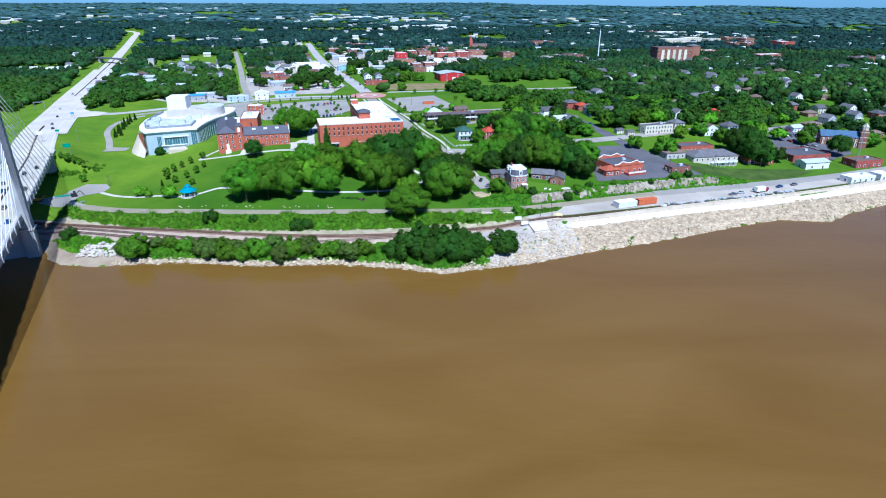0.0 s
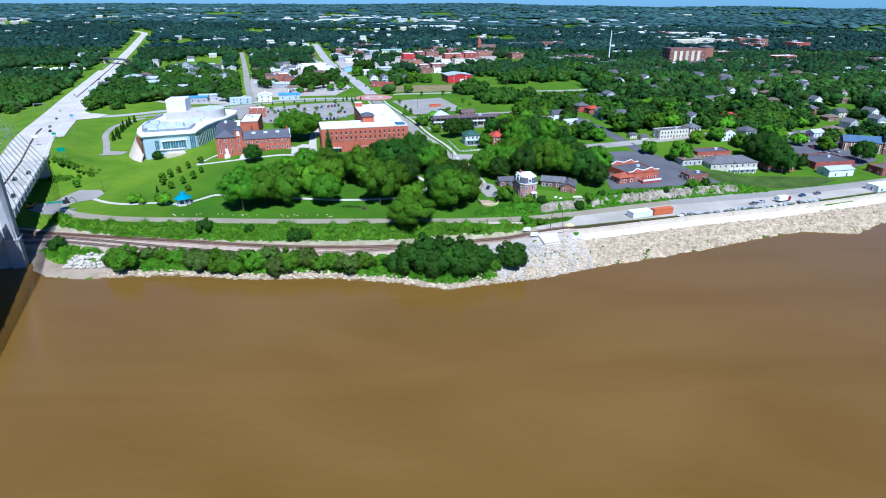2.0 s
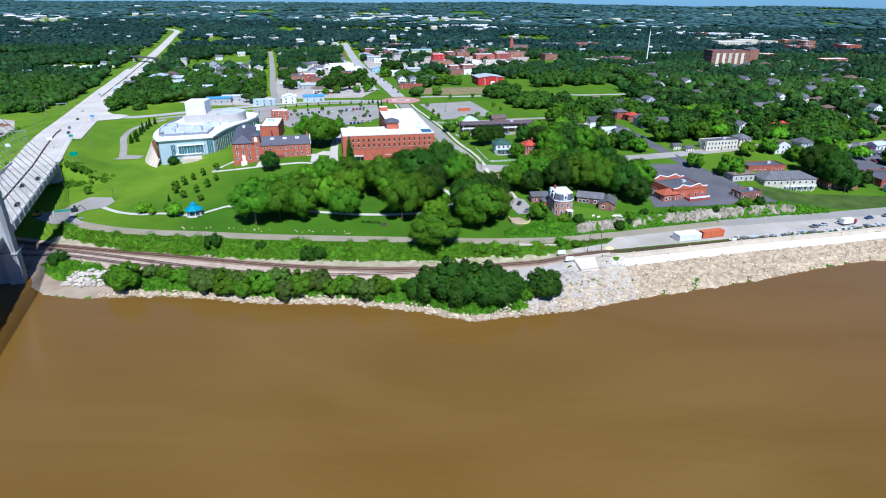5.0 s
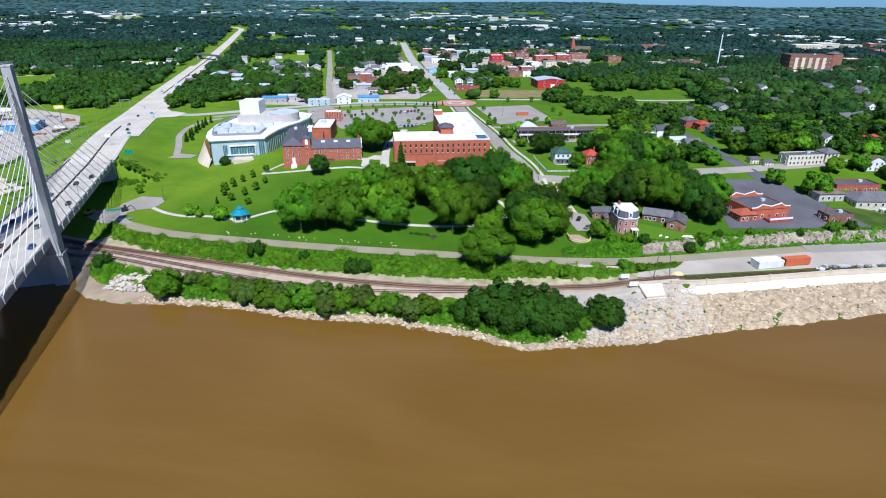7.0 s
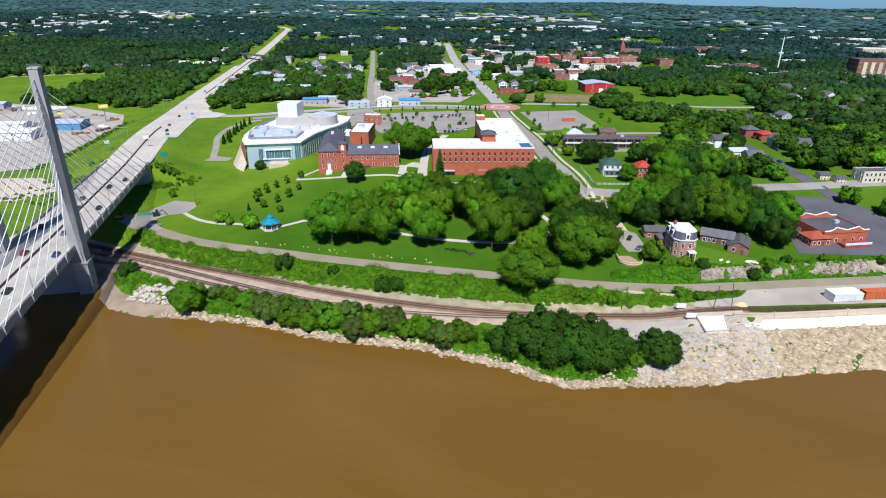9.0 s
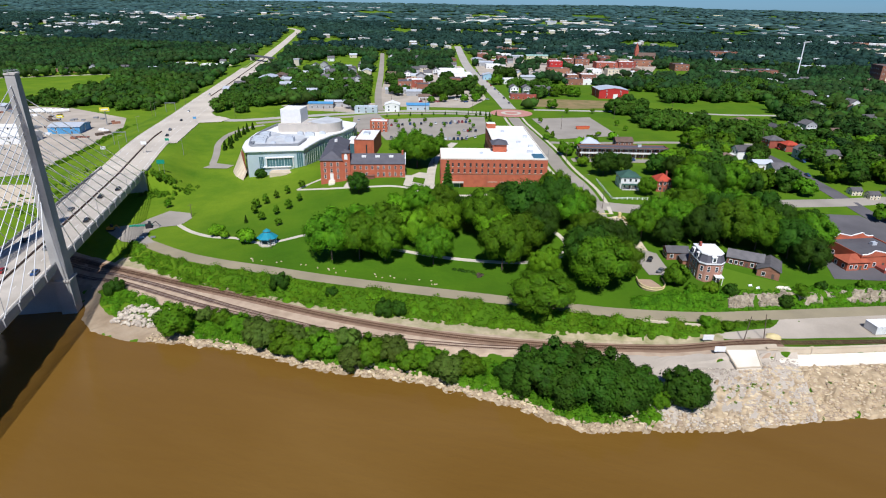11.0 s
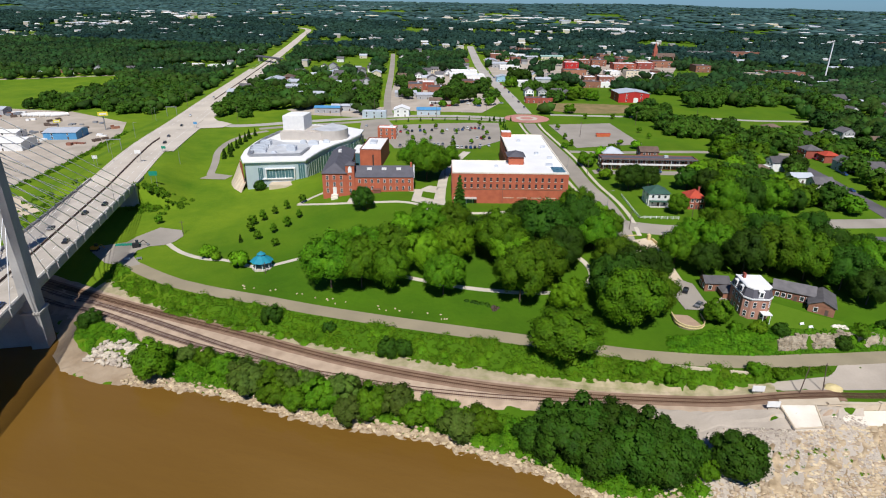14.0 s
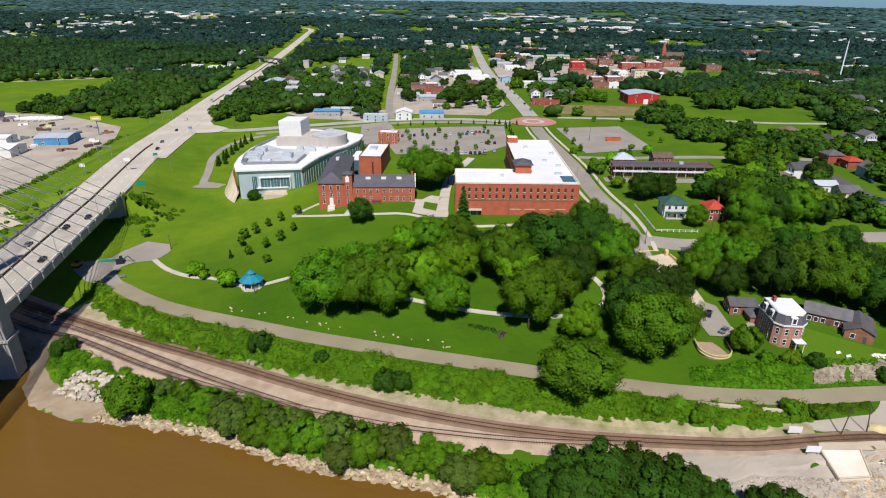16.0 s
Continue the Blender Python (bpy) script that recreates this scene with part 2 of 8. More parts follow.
M["yellow_wall"] = mat("yellow_stone", (0.68, 0.56, 0.28), (0.56, 0.45, 0.22), rough=0.85, scale=0.5, fine=4.0)
M["paver"] = mat("tan_pavers", (0.44, 0.31, 0.21), (0.35, 0.245, 0.165), rough=0.9, scale=0.4, fine=5.0)
M["pink_brick"] = mat("pink_pavers", (0.52, 0.25, 0.2), (0.42, 0.195, 0.155), rough=0.9, scale=0.2, fine=3.0)
M["walk"] = mat("pale_walk", (0.58, 0.52, 0.42), (0.48, 0.43, 0.35), rough=0.9, scale=0.2, fine=3.0)
M["rail"] = mat("rusty_rail", (0.17, 0.085, 0.05), (0.11, 0.055, 0.035), rough=0.6, metal=0.5, scale=1.0)
M["tie_pale"] = mat("bleached_tie", (0.34, 0.255, 0.205), (0.22, 0.165, 0.13), rough=0.95, scale=1.5, fine=8.0, island=0.3)
M["tie"] = mat("timber_tie", (0.20, 0.125, 0.075), (0.12, 0.075, 0.045), rough=0.95, scale=1.5, fine=8.0, island=0.3)
M["cable"] = mat("white_cable", (0.80, 0.80, 0.78), (0.72, 0.72, 0.70), rough=0.4, scale=0.2)
M["steel"] = mat("grey_steel", (0.33, 0.34, 0.35), (0.25, 0.26, 0.27), rough=0.5, metal=0.4, scale=0.5)
M["dark"] = mat("dark_rubber", (0.025, 0.025, 0.027), (0.018, 0.018, 0.02), rough=0.7)
M["glass"] = mat("window_glass", (0.035, 0.045, 0.05), (0.025, 0.032, 0.036), rough=0.12, spec=0.35)
M["curtain_glass"] = mat("curtain_glass", (0.09, 0.185, 0.21), (0.06, 0.13, 0.15), rough=0.08, spec=0.8, scale=0.3)
M["timber"] = mat("weathered_pole", (0.14, 0.10, 0.075), (0.09, 0.065, 0.05), rough=0.9, scale=1.0)
M["dry"] = mat("dry_grass", (0.30, 0.21, 0.10), (0.17, 0.15, 0.05), rough=0.95, scale=0.12, fine=0.9)
M["yellow"] = mat("machine_yellow", (0.65, 0.30, 0.02), (0.5, 0.23, 0.02), rough=0.5)
M["orange"] = mat("orange_steel", (0.60, 0.15, 0.05), (0.48, 0.12, 0.045), rough=0.6)
M["mast_white"] = mat("mast_paint", (0.85, 0.85, 0.85), (0.78, 0.78, 0.78), rough=0.4)
M["sign_green"] = mat("sign_green", (0.02, 0.28, 0.17), rough=0.5)
M["sign_yellow"] = mat("sign_yellow", (0.80, 0.68, 0.05), rough=0.5)
CAR_COLOURS = [("silver", (0.55, 0.56, 0.57)), ("white", (0.80, 0.80, 0.78)), ("black", (0.02, 0.02, 0.022)), ("red", (0.35, 0.02, 0.02)), ("blue", (0.03, 0.08, 0.22)), ("grey", (0.18, 0.18, 0.19))]
for c, rgb in CAR_COLOURS:
    M["car_" + c] = mat("car_paint_" + c, rgb, rough=0.25, spec=0.6, scale=0.3)

water = bpy.data.materials.new("river_water")
water.use_nodes = True
n, l = water.node_tree.nodes, water.node_tree.links
p = n["Principled BSDF"]
tc, n1, n2 = n.new("ShaderNodeTexCoord"), n.new("ShaderNodeTexNoise"), n.new("ShaderNodeTexNoise")
mp = n.new("ShaderNodeMapping")
mp.inputs["Scale"].default_value, mp.inputs["Rotation"].default_value = (0.35, 1.0, 1.0), (0, 0, 0.35)
l.new(tc.outputs["Object"], mp.inputs[0])
n1.inputs["Scale"].default_value, n1.inputs["Detail"].default_value, n1.inputs["Distortion"].default_value = 0.02, 5, 1.2
n2.inputs["Scale"].default_value, n2.inputs["Detail"].default_value = 0.35, 5
l.new(mp.outputs[0], n1.inputs["Vector"]), l.new(mp.outputs[0], n2.inputs["Vector"])
ramp = n.new("ShaderNodeValToRGB")
ramp.color_ramp.elements[0].position, ramp.color_ramp.elements[1].position = 0.3, 0.72
ramp.color_ramp.elements[0].color, ramp.color_ramp.elements[1].color = (0.146, 0.074, 0.011, 1), (0.180, 0.097, 0.020, 1)
l.new(n1.outputs["Fac"], ramp.inputs[0]), l.new(ramp.outputs[0], p.inputs["Base Color"])
p.inputs["Roughness"].default_value, p.inputs["IOR"].default_value = 0.16, 1.33
bp = n.new("ShaderNodeBump")
bp.inputs["Strength"].default_value, bp.inputs["Distance"].default_value = 0.35, 0.35
l.new(n2.outputs["Fac"], bp.inputs["Height"]), l.new(bp.outputs[0], p.inputs["Normal"])
M["water"] = water

# ---- building blocks ----


class Mesh:
    """Vertices and faces of one mesh, gathered shape by shape."""

    def __init__(self):
        self.v, self.f, self.m, self.n = [], [], [], []

    def add(self, verts, faces, m=0):
        k = len(self.v)
        self.v += [tuple(v) for v in verts]
        self.f += [tuple(i + k for i in f) for f in faces]
        self.m += [m] * len(faces)
        return self

    def prism(self, poly, z0, z1, m=0, top=None):
        """An upright block over a plan polygon (counter-clockwise); top: another polygon for its upper end."""
        top = top or poly
        k = len(poly)
        verts = [(x, y, z0) for x, y in poly] + [(x, y, z1) for x, y in top]
        faces = [(i, (i + 1) % k, k + (i + 1) % k, k + i) for i in range(k)] + [tuple(range(k, 2 * k)), tuple(range(k - 1, -1, -1))]
        return self.add(verts, faces, m)

    def box(self, x, y, z, sx, sy, sz, m=0, turn=0.0, taper=1.0):
        """A box that stands on z, centred on x, y."""
        c, s = math.cos(turn), math.sin(turn)
        quad = [(-sx / 2, -sy / 2), (sx / 2, -sy / 2), (sx / 2, sy / 2), (-sx / 2, sy / 2)]
        low = [(x + a * c - b * s, y + a * s + b * c) for a, b in quad]
        high = [(x + (a * c - b * s) * taper, y + (a * s + b * c) * taper) for a, b in quad]
        return self.prism(low, z, z + sz, m, high)

    def gable(self, x, y, z, sx, sy, rise, over=0.4, m=0, along="x", thick=0.18):
        """A pitched roof with its eaves and thickness; its ridge runs along x or y."""
        a, b = sx / 2 + over, sy / 2 + over
        if along == "x":
            sec = [(-b, 0), (0, rise), (b, 0), (b, thick), (0, rise + thick), (-b, thick)]
            v = [(x + e, y + p, z + q) for e in (-a, a) for p, q in sec]
        else:
            sec = [(a, 0), (0, rise), (-a, 0), (-a, thick), (0, rise + thick), (a, thick)]
            v = [(x + p, y + e, z + q) for e in (-b, b) for p, q in sec]
        f = [(0, 1, 7, 6), (1, 2, 8, 7), (2, 3, 9, 8), (3, 4, 10, 9), (4, 5, 11, 10), (5, 0, 6, 11), (0, 5, 4, 1), (1, 4, 3, 2), (6, 7, 10, 11), (7, 8, 9, 10)]
        return self.add(v, f, m)

    def hip(self, x, y, z, sx, sy, rise, over=0.5, m=0, flat=0.0):
        a, b = sx / 2 + over, sy / 2 + over
        if flat:
            return self.prism([(x - a, y - b), (x + a, y - b), (x + a, y + b), (x - a, y + b)], z, z + rise, m, [(x - a * flat, y - b * flat), (x + a * flat, y - b * flat), (x + a * flat, y + b * flat), (x - a * flat, y + b * flat)])
        r = max(0.0, abs(a - b))
        p, q = ((x - r, y), (x + r, y)) if a > b else ((x, y - r), (x, y + r))
        v = [(x - a, y - b, z), (x + a, y - b, z), (x + a, y + b, z), (x - a, y + b, z), (*p, z + rise), (*q, z + rise)]
        f = [(0, 1, 5, 4), (1, 2, 5), (2, 3, 4, 5), (3, 0, 4), (3, 2, 1, 0)] if a > b else [(0, 1, 4), (1, 2, 5, 4), (2, 3, 5), (3, 0, 4, 5), (3, 2, 1, 0)]
        return self.add(v, f, m)

    def ends(self, x, y, z, sx, sy, rise, along="x", m=0):
        """The two triangles of wall under a pitched roof."""
        if along == "x":
            for e in (-sx / 2, sx / 2):
                self.add([(x + e - 0.1, y - sy / 2, z), (x + e - 0.1, y + sy / 2, z), (x + e - 0.1, y, z + rise), (x + e + 0.1, y - sy / 2, z), (x + e + 0.1, y + sy / 2, z), (x + e + 0.1, y, z + rise)], [(0, 2, 1), (3, 4, 5), (0, 3, 5, 2), (1, 2, 5, 4)], m)
        else:
            for e in (-sy / 2, sy / 2):
                self.add([(x - sx / 2, y + e - 0.1, z), (x + sx / 2, y + e - 0.1, z), (x, y + e - 0.1, z + rise), (x - sx / 2, y + e + 0.1, z), (x + sx / 2, y + e + 0.1, z), (x, y + e + 0.1, z + rise)], [(0, 1, 2), (3, 5, 4), (0, 2, 5, 3), (1, 4, 5, 2)], m)
        return self

    def tube(self, a, b, r0, r1=None, sides=8, m=0):
        a, b = Vector(a), Vector(b)
        r1 = r0 if r1 is None else r1
        d = (b - a).normalized()
        u = d.orthogonal().normalized()
        w = d.cross(u)
        v = []
        for c, r in ((a, r0), (b, r1)):
            v += [tuple(c + (u * math.cos(2 * math.pi * i / sides) + w * math.sin(2 * math.pi * i / sides)) * r) for i in range(sides)]
        f = [(i, (i + 1) % sides, sides + (i + 1) % sides, sides + i) for i in range(sides)] + [tuple(range(sides - 1, -1, -1)), tuple(range(sides, 2 * sides))]
        return self.add(v, f, m)

    def lump(self, c, r, level=1, jitter=0.2, rng=random, m=0):
        """An uneven ball."""
        bv, bf = BALLS[level]
        self.add([(c[0] + v[0] * r[0] * (1 + rng.uniform(-jitter, jitter)), c[1] + v[1] * r[1] * (1 + rng.uniform(-jitter, jitter)), c[2] + v[2] * r[2] * (1 + rng.uniform(-jitter, jitter))) for v in bv], bf, m)
        return self


def ball(level):
    bm = bmesh.new()
    bmesh.ops.create_icosphere(bm, subdivisions=level, radius=1)
    out = [tuple(v.co) for v in bm.verts], [tuple(v.index for v in f.verts) for f in bm.faces]
    bm.free()
    return out


BALLS = {1: ball(1), 2: ball(2)}


def data(name, mb, mats, smooth=False):
    me = bpy.data.meshes.new(name)
    me.from_pydata(mb.v, [], mb.f)
    mats = mats if isinstance(mats, (list, tuple)) else [mats]
    for k in mats:
        me.materials.append(M[k])
    if len(mats) > 1:
        me.polygons.foreach_set("material_index", mb.m)
    if smooth or mb.n:
        me.polygons.foreach_set("use_smooth", [True] * len(me.polygons))
    me.update()
    if mb.n:
        me.normals_split_custom_set_from_vertices(mb.n)
    return me


def part(name, mb, mats, parent=None, label="", smooth=False):
    """One mesh object, under a thing or a part of it."""
    ob = new(name, mb if isinstance(mb, bpy.types.Mesh) else data(name, mb, mats, smooth))
    ob.parent = parent
    if label:
        ob["label"] = label
    return ob


def thing(name, x, y, z, turn=0.0, label="", category="", group="", kind=""):
    """An empty at the base of a thing, to hold its parts."""
    ob = new(name)
    ob.empty_display_size = 0.5
    ob.matrix_basis = pose(x, y, z, 0, 0, turn)
    return tagged(ob, label, category, group, kind)


# ---- lie of the land ----
def lerp(x, pts):
    if x <= pts[0][0]: return pts[0][1]
    for (a, b), (c, d) in zip(pts, pts[1:]):
        if x <= c: return b + (d - b) * (x - a) / (c - a)
    return pts[-1][1]
def smooth(a, b, x):
    k = min(1.0, max(0.0, (x - a) / (b - a)))
    return k * k * (3 - 2 * k)
SHORE = [(-3000, 60), (-700, 245), (-260, 272), (-200, 266), (-188, 257), (-183, 250), (-176, 245.5), (-168, 242.5), (-155, 241.5), (-147, 243.6), (-136, 246), (-110, 247), (-85, 244), (-50, 246), (-20, 242), (0, 236), (18, 241), (45, 249), (65, 258), (120, 279), (160, 297), (187, 307), (212, 303), (232, 318), (264, 334), (400, 400), (900, 640), (3000, 1500)]
# the riverside road: x, y, height
LANE = [(-3000, 150, 8), (-700, 275, 7), (-260, 308, 6.5), (-205, 308, 6.6), (-180, 298, 7.6), (-161, 291.5, 9), (-127, 288, 10.3), (-93, 286, 10.6), (-31, 287.5, 10.8), (-4, 288, 10.8), (17, 291, 10.2), (41, 299, 8.4), (69, 312, 7), (125, 333, 6.6), (214, 356, 6.8), (292, 384, 7), (500, 470, 8), (900, 690, 10), (3000, 1560, 12)]
def ground(x, y):
    s = lerp(x, SHORE)
    ly = lerp(x, [(a, b) for a, b, c in LANE])
    lz = lerp(x, [(a, c) for a, b, c in LANE])
    e = y - ly
    if y < s: return max(-8.0, (y - s) * 0.3)
    right = smooth(25, 60, x)
    if e < -12:
        u = (y - s) / (ly - 12 - s)
        a = lerp(u, [(0, 0), (0.14, 1.6), (0.42, 4.2), (0.52, 5), (1, 5.4)])
        w = lerp(x, [(60, -25), (130, -25), (180, -23), (290, -19)])
        b = lz - 0.3 if e > w else (lz - 1.6) * lerp((y - s) / (ly + w - s), [(0, 0), (0.2, 0.35), (1, 1)])
        return a + (b - a) * right
    foot = 5.4 + (lz - 0.3 - 5.4) * right
    if e < -4: return foot + (lz - foot) * smooth(-12, -5, e)
    if e < 4: return lz
    far = lerp(e, [(0, 16), (95, 20.5), (400, 21.3), (700, 22.5), (1000, 26), (1500, 33), (2500, 46), (4900, 90)])
    low = lerp(e, [(0, lz), (40, 8), (100, 12), (150, 15), (210, 17.5), (330, 19.5), (700, 22.5), (1000, 26), (1500, 33), (2500, 46), (4900, 90)])
    flat = lerp(e, [(0, lz), (30, 7.5), (400, 9), (600, 16), (900, 23), (1500, 33), (2500, 46), (4900, 90)])
    open_ = lz + (far - lz) * lerp(e, [(4, 0), (25, 0.2), (60, 0.55), (95, 1)])
    cut = lz + (far - lz) * lerp(e, [(4, 0), (5.8, 0.05), (8.0, 0.52), (35, 0.62), (60, 0.75), (110, 1)])
    k = smooth(10, 35, x) * (1 - smooth(160, 190, x))
    z = open_ + (cut - open_) * k
    g = smooth(190, 260, x)
    z += (lz + (far - lz) * lerp(e, [(4, 0), (40, 0.15), (200, 1)]) - z) * g
    z += (low - z) * smooth(-110, -200, x)
    z += (flat - z) * smooth(-270, -330, x + 0.42 * (y - 370) if y > 370 else x)
    return z
HIGHWAY = [(-99.2, 35.8, 20), (-174.3, 188.3, 20), (-259.5, 361, 20), (-308, 447, 18.2), (-348, 535, 15.6), (-392, 640, 16.5), (-434, 750, 18.5), (-482, 870, 20), (-527, 985, 22), (-635, 1245, 25), (-748, 1510, 29), (-800, 1640, 31), (-852, 1715, 32), (-960, 1780, 34), (-1160, 1840, 36)]
def hway(x, y):
    best = (1e9, 0)
    for (a, b, h), (c, d, g) in zip(HIGHWAY[2:], HIGHWAY[3:]):
        u, v = c - a, d - b
        k = min(1, max(0, ((x - a) * u + (y - b) * v) / (u * u + v * v)))
        q = math.hypot(x - a - k * u, y - b - k * v)
        if q < best[0]: best = (q, h + (g - h) * k)
    return best
def terrain(x, y):
    z = ground(x, y)
    if y > 366 and -1300 < x < -150 and y < 1900:
        q, h = hway(x, y)
        z += (h - 0.25 - z) * (1 - smooth(16, 42, q))
    if -215 < x < -130 and 370 < y < 460:
        z += 3.0 * math.exp(-((x + 171) / 18) ** 2 - ((y - 413) / 14) ** 2)
    return z


def lane_at(x):
    return lerp(x, [(a, b) for a, b, c in LANE])


def shore_at(x):
    return lerp(x, SHORE)


def graded(lo, a, b, hi, step, grow):
    out = list(np.arange(a, b + step / 2, step))
    v, s = out[0], step
    while v > lo:
        s *= grow
        v -= s
        out.insert(0, max(v, lo))
    v, s = out[-1], step
    while v < hi:
        s *= grow
        v += s
        out.append(min(v, hi))
    return [float(q) for q in out]


# ---- ground and river ----
def build_ground():
    xs = graded(-5200, -270, 180, 4600, 2.5, 1.07)
    ys = graded(-300, 236, 420, 5000, 2.0, 1.05)
    mb = Mesh()
    for y in ys:
        for x in xs:
            z = terrain(x, y)
            if y > 700:
                z += (noise.noise((x * 0.0016, y * 0.0016, 3.1)) * 9 + noise.noise((x * 0.0006, y * 0.0006, 7.7)) * 14) * smooth(900, 3000, y)
            elif y > shore_at(x) + 2:
                z += noise.noise((x * 0.06, y * 0.06, 1.7)) * 0.12
            mb.v.append((x, y, z))
    w = len(xs)
    mb.f = [(j * w + i, j * w + i + 1, (j + 1) * w + i + 1, (j + 1) * w + i) for j in range(len(ys) - 1) for i in range(w - 1)]
    ob = part("ground", mb, "grass", smooth=True)
    tagged(ob, "green grassy land rising from the river bank", "ground", kind="structure")
    river = Mesh().add([(-5200, -4000, 0), (4600, -4000, 0), (4600, 1700, 0), (-5200, 1700, 0)], [(0, 1, 2, 3)])
    tagged(part("water", river, "water"), "muddy brown river with faint ripples", "river", kind="structure")


def resample(pts, step):
    out = [pts[0]]
    for a, b in zip(pts, pts[1:]):
        k = max(1, int(math.dist(a[:2], b[:2]) / step))
        out += [tuple(p + (q - p) * i / k for p, q in zip(a, b)) for i in range(1, k + 1)]
    return out


def soften(pts, times=2):
    """Rounds the corners of a line."""
    for _ in range(times):
        new_pts = [pts[0]]
        for a, b in zip(pts, pts[1:]):
            new_pts += [tuple(p * 0.75 + q * 0.25 for p, q in zip(a, b)), tuple(p * 0.25 + q * 0.75 for p, q in zip(a, b))]
        pts = new_pts + [pts[-1]]
    return pts


def offsets(pts):
    """Unit normals to the right of a line in plan."""
    out = []
    for i in range(len(pts)):
        a, b = pts[max(0, i - 1)], pts[min(len(pts) - 1, i + 1)]
        d = math.dist(a[:2], b[:2]) or 1
        out.append(((b[1] - a[1]) / d, -(b[0] - a[0]) / d))
    return out


def strip_mesh(pts, lo, hi, lift, step=4.0, across=3, deep=0.4, height=None):
    """A ribbon along a line from lo to hi metres to its right, laid on the land or at the height of the line."""
    pts = resample(soften(pts), step)
    nr = offsets(pts)
    mb = Mesh()
    k = across + 1
    for p, (nx, ny) in zip(pts, nr):
        for j in range(k):
            o = lo + (hi - lo) * j / across
            x, y = p[0] + nx * o, p[1] + ny * o
            z = (p[2] if height else terrain(x, y)) + lift
            mb.v.append((x, y, z))
    n = len(pts)
    mb.f = [(i * k + j, i * k + j + 1, (i + 1) * k + j + 1, (i + 1) * k + j) for i in range(n - 1) for j in range(across)]
    base = len(mb.v)
    for i in range(n):
        for j in (0, across):
            x, y, z = mb.v[i * k + j]
            mb.v.append((x, y, z - deep))
    for i in range(n - 1):
        mb.f += [(i * k, (i + 1) * k, base + 2 * i + 2, base + 2 * i), (i * k + across, base + 2 * i + 1, base + 2 * i + 3, (i + 1) * k + across)]
    return mb


def patch_mesh(poly, lift, size=7.0, deep=0.4, flat=None):
    """A paved area over a plan polygon, laid on the land or level at a height."""
    from mathutils.geometry import tessellate_polygon
    tris = [[poly[i] for i in t] for t in tessellate_polygon([[Vector((x, y, 0)) for x, y in poly]])]
    done = []
    while tris:
        a, b, c = tris.pop()
        e = [(math.dist(a, b), a, b, c), (math.dist(b, c), b, c, a), (math.dist(c, a), c, a, b)]
        d, p, q, r = max(e)
        if d > size and flat is None:
            m = ((p[0] + q[0]) / 2, (p[1] + q[1]) / 2)
            tris += [[p, m, r], [m, q, r]]
        else:
            done.append([a, b, c])
    mb, at = Mesh(), {}
    for t in done:
        f = []
        for x, y in t:
            key = (round(x, 3), round(y, 3))
            if key not in at:
                at[key] = len(mb.v)
                mb.v.append((x, y, (terrain(x, y) if flat is None else flat) + lift))
            f.append(at[key])
        (ax, ay), (bx, by), (cx, cy) = t
        mb.f.append(tuple(f) if (bx - ax) * (cy - ay) - (by - ay) * (cx - ax) > 0 else tuple(f[::-1]))
    mb.m = [0] * len(mb.f)
    return mb


def road(name, pts, width, m, label, lift=0.14, kind="structure", category="road", step=4.0):
    return tagged(part(name, strip_mesh(pts, -width / 2, width / 2, lift, step), m), label, category, kind=kind)


def patch(name, poly, m, label, lift=0.12, category="pavement", kind="structure"):
    return tagged(part(name, patch_mesh(poly, lift), m), label, category, kind=kind)


LANE_XY = [(a, b) for a, b, c in LANE if -210 < a < 130]
TRACK_A = [(-262, 290), (-215, 284), (-164, 276), (-125, 272), (-97, 268), (-75, 266.3), (-52, 266), (-32, 267), (-12, 269.5), (18, 276), (36, 281), (62, 289.5), (128, 310.5), (180, 326), (214, 338), (290, 366), (400, 412)]
TRACK_C = [(-255, 281), (-215, 276), (-182, 271), (-146, 263), (-118, 260.3), (-93, 259.3), (-72, 259.3), (-51, 260.6), (-31, 263.4), (-12, 267.5), (0, 271)]
TRACK_B = [(-258, 286), (-215, 280), (-173, 273.5), (-145, 268), (-128, 264.5), (-109, 261.5), (-93, 259.6)]
MAIN_ST = [(-82, 640), (-91, 669), (-117, 750), (-143, 825), (-169, 898), (-206, 1021), (-238, 1138), (-290, 1330)]
SECOND_ST = [(-193, 606), (-199, 616), (-219, 667), (-248, 750), (-285, 860), (-334, 1000), (-380, 1130)]
SIDE_ST = [(2, 362), (-1, 372), (-8, 406), (-22, 441), (-33, 483), (-52, 536), (-66, 575), (-72, 597)]
CROSS_ST = [(-6, 383), (15, 380), (30, 387), (60, 400), (85, 412), (112, 421), (150, 437), (200, 455), (260, 480), (340, 520)]
FAR_ST = [(158, 350), (148, 374), (136, 398), (128, 414), (118, 445), (113, 479), (110, 497), (102, 527), (90, 560), (82, 580), (76, 626), (68, 662)]
RAMP_ST = [(-345, 536), (-318, 530), (-298, 526), (-280, 535), (-257, 555), (-224, 578), (-190, 603), (-142, 611), (-101, 613), (-92, 613)]


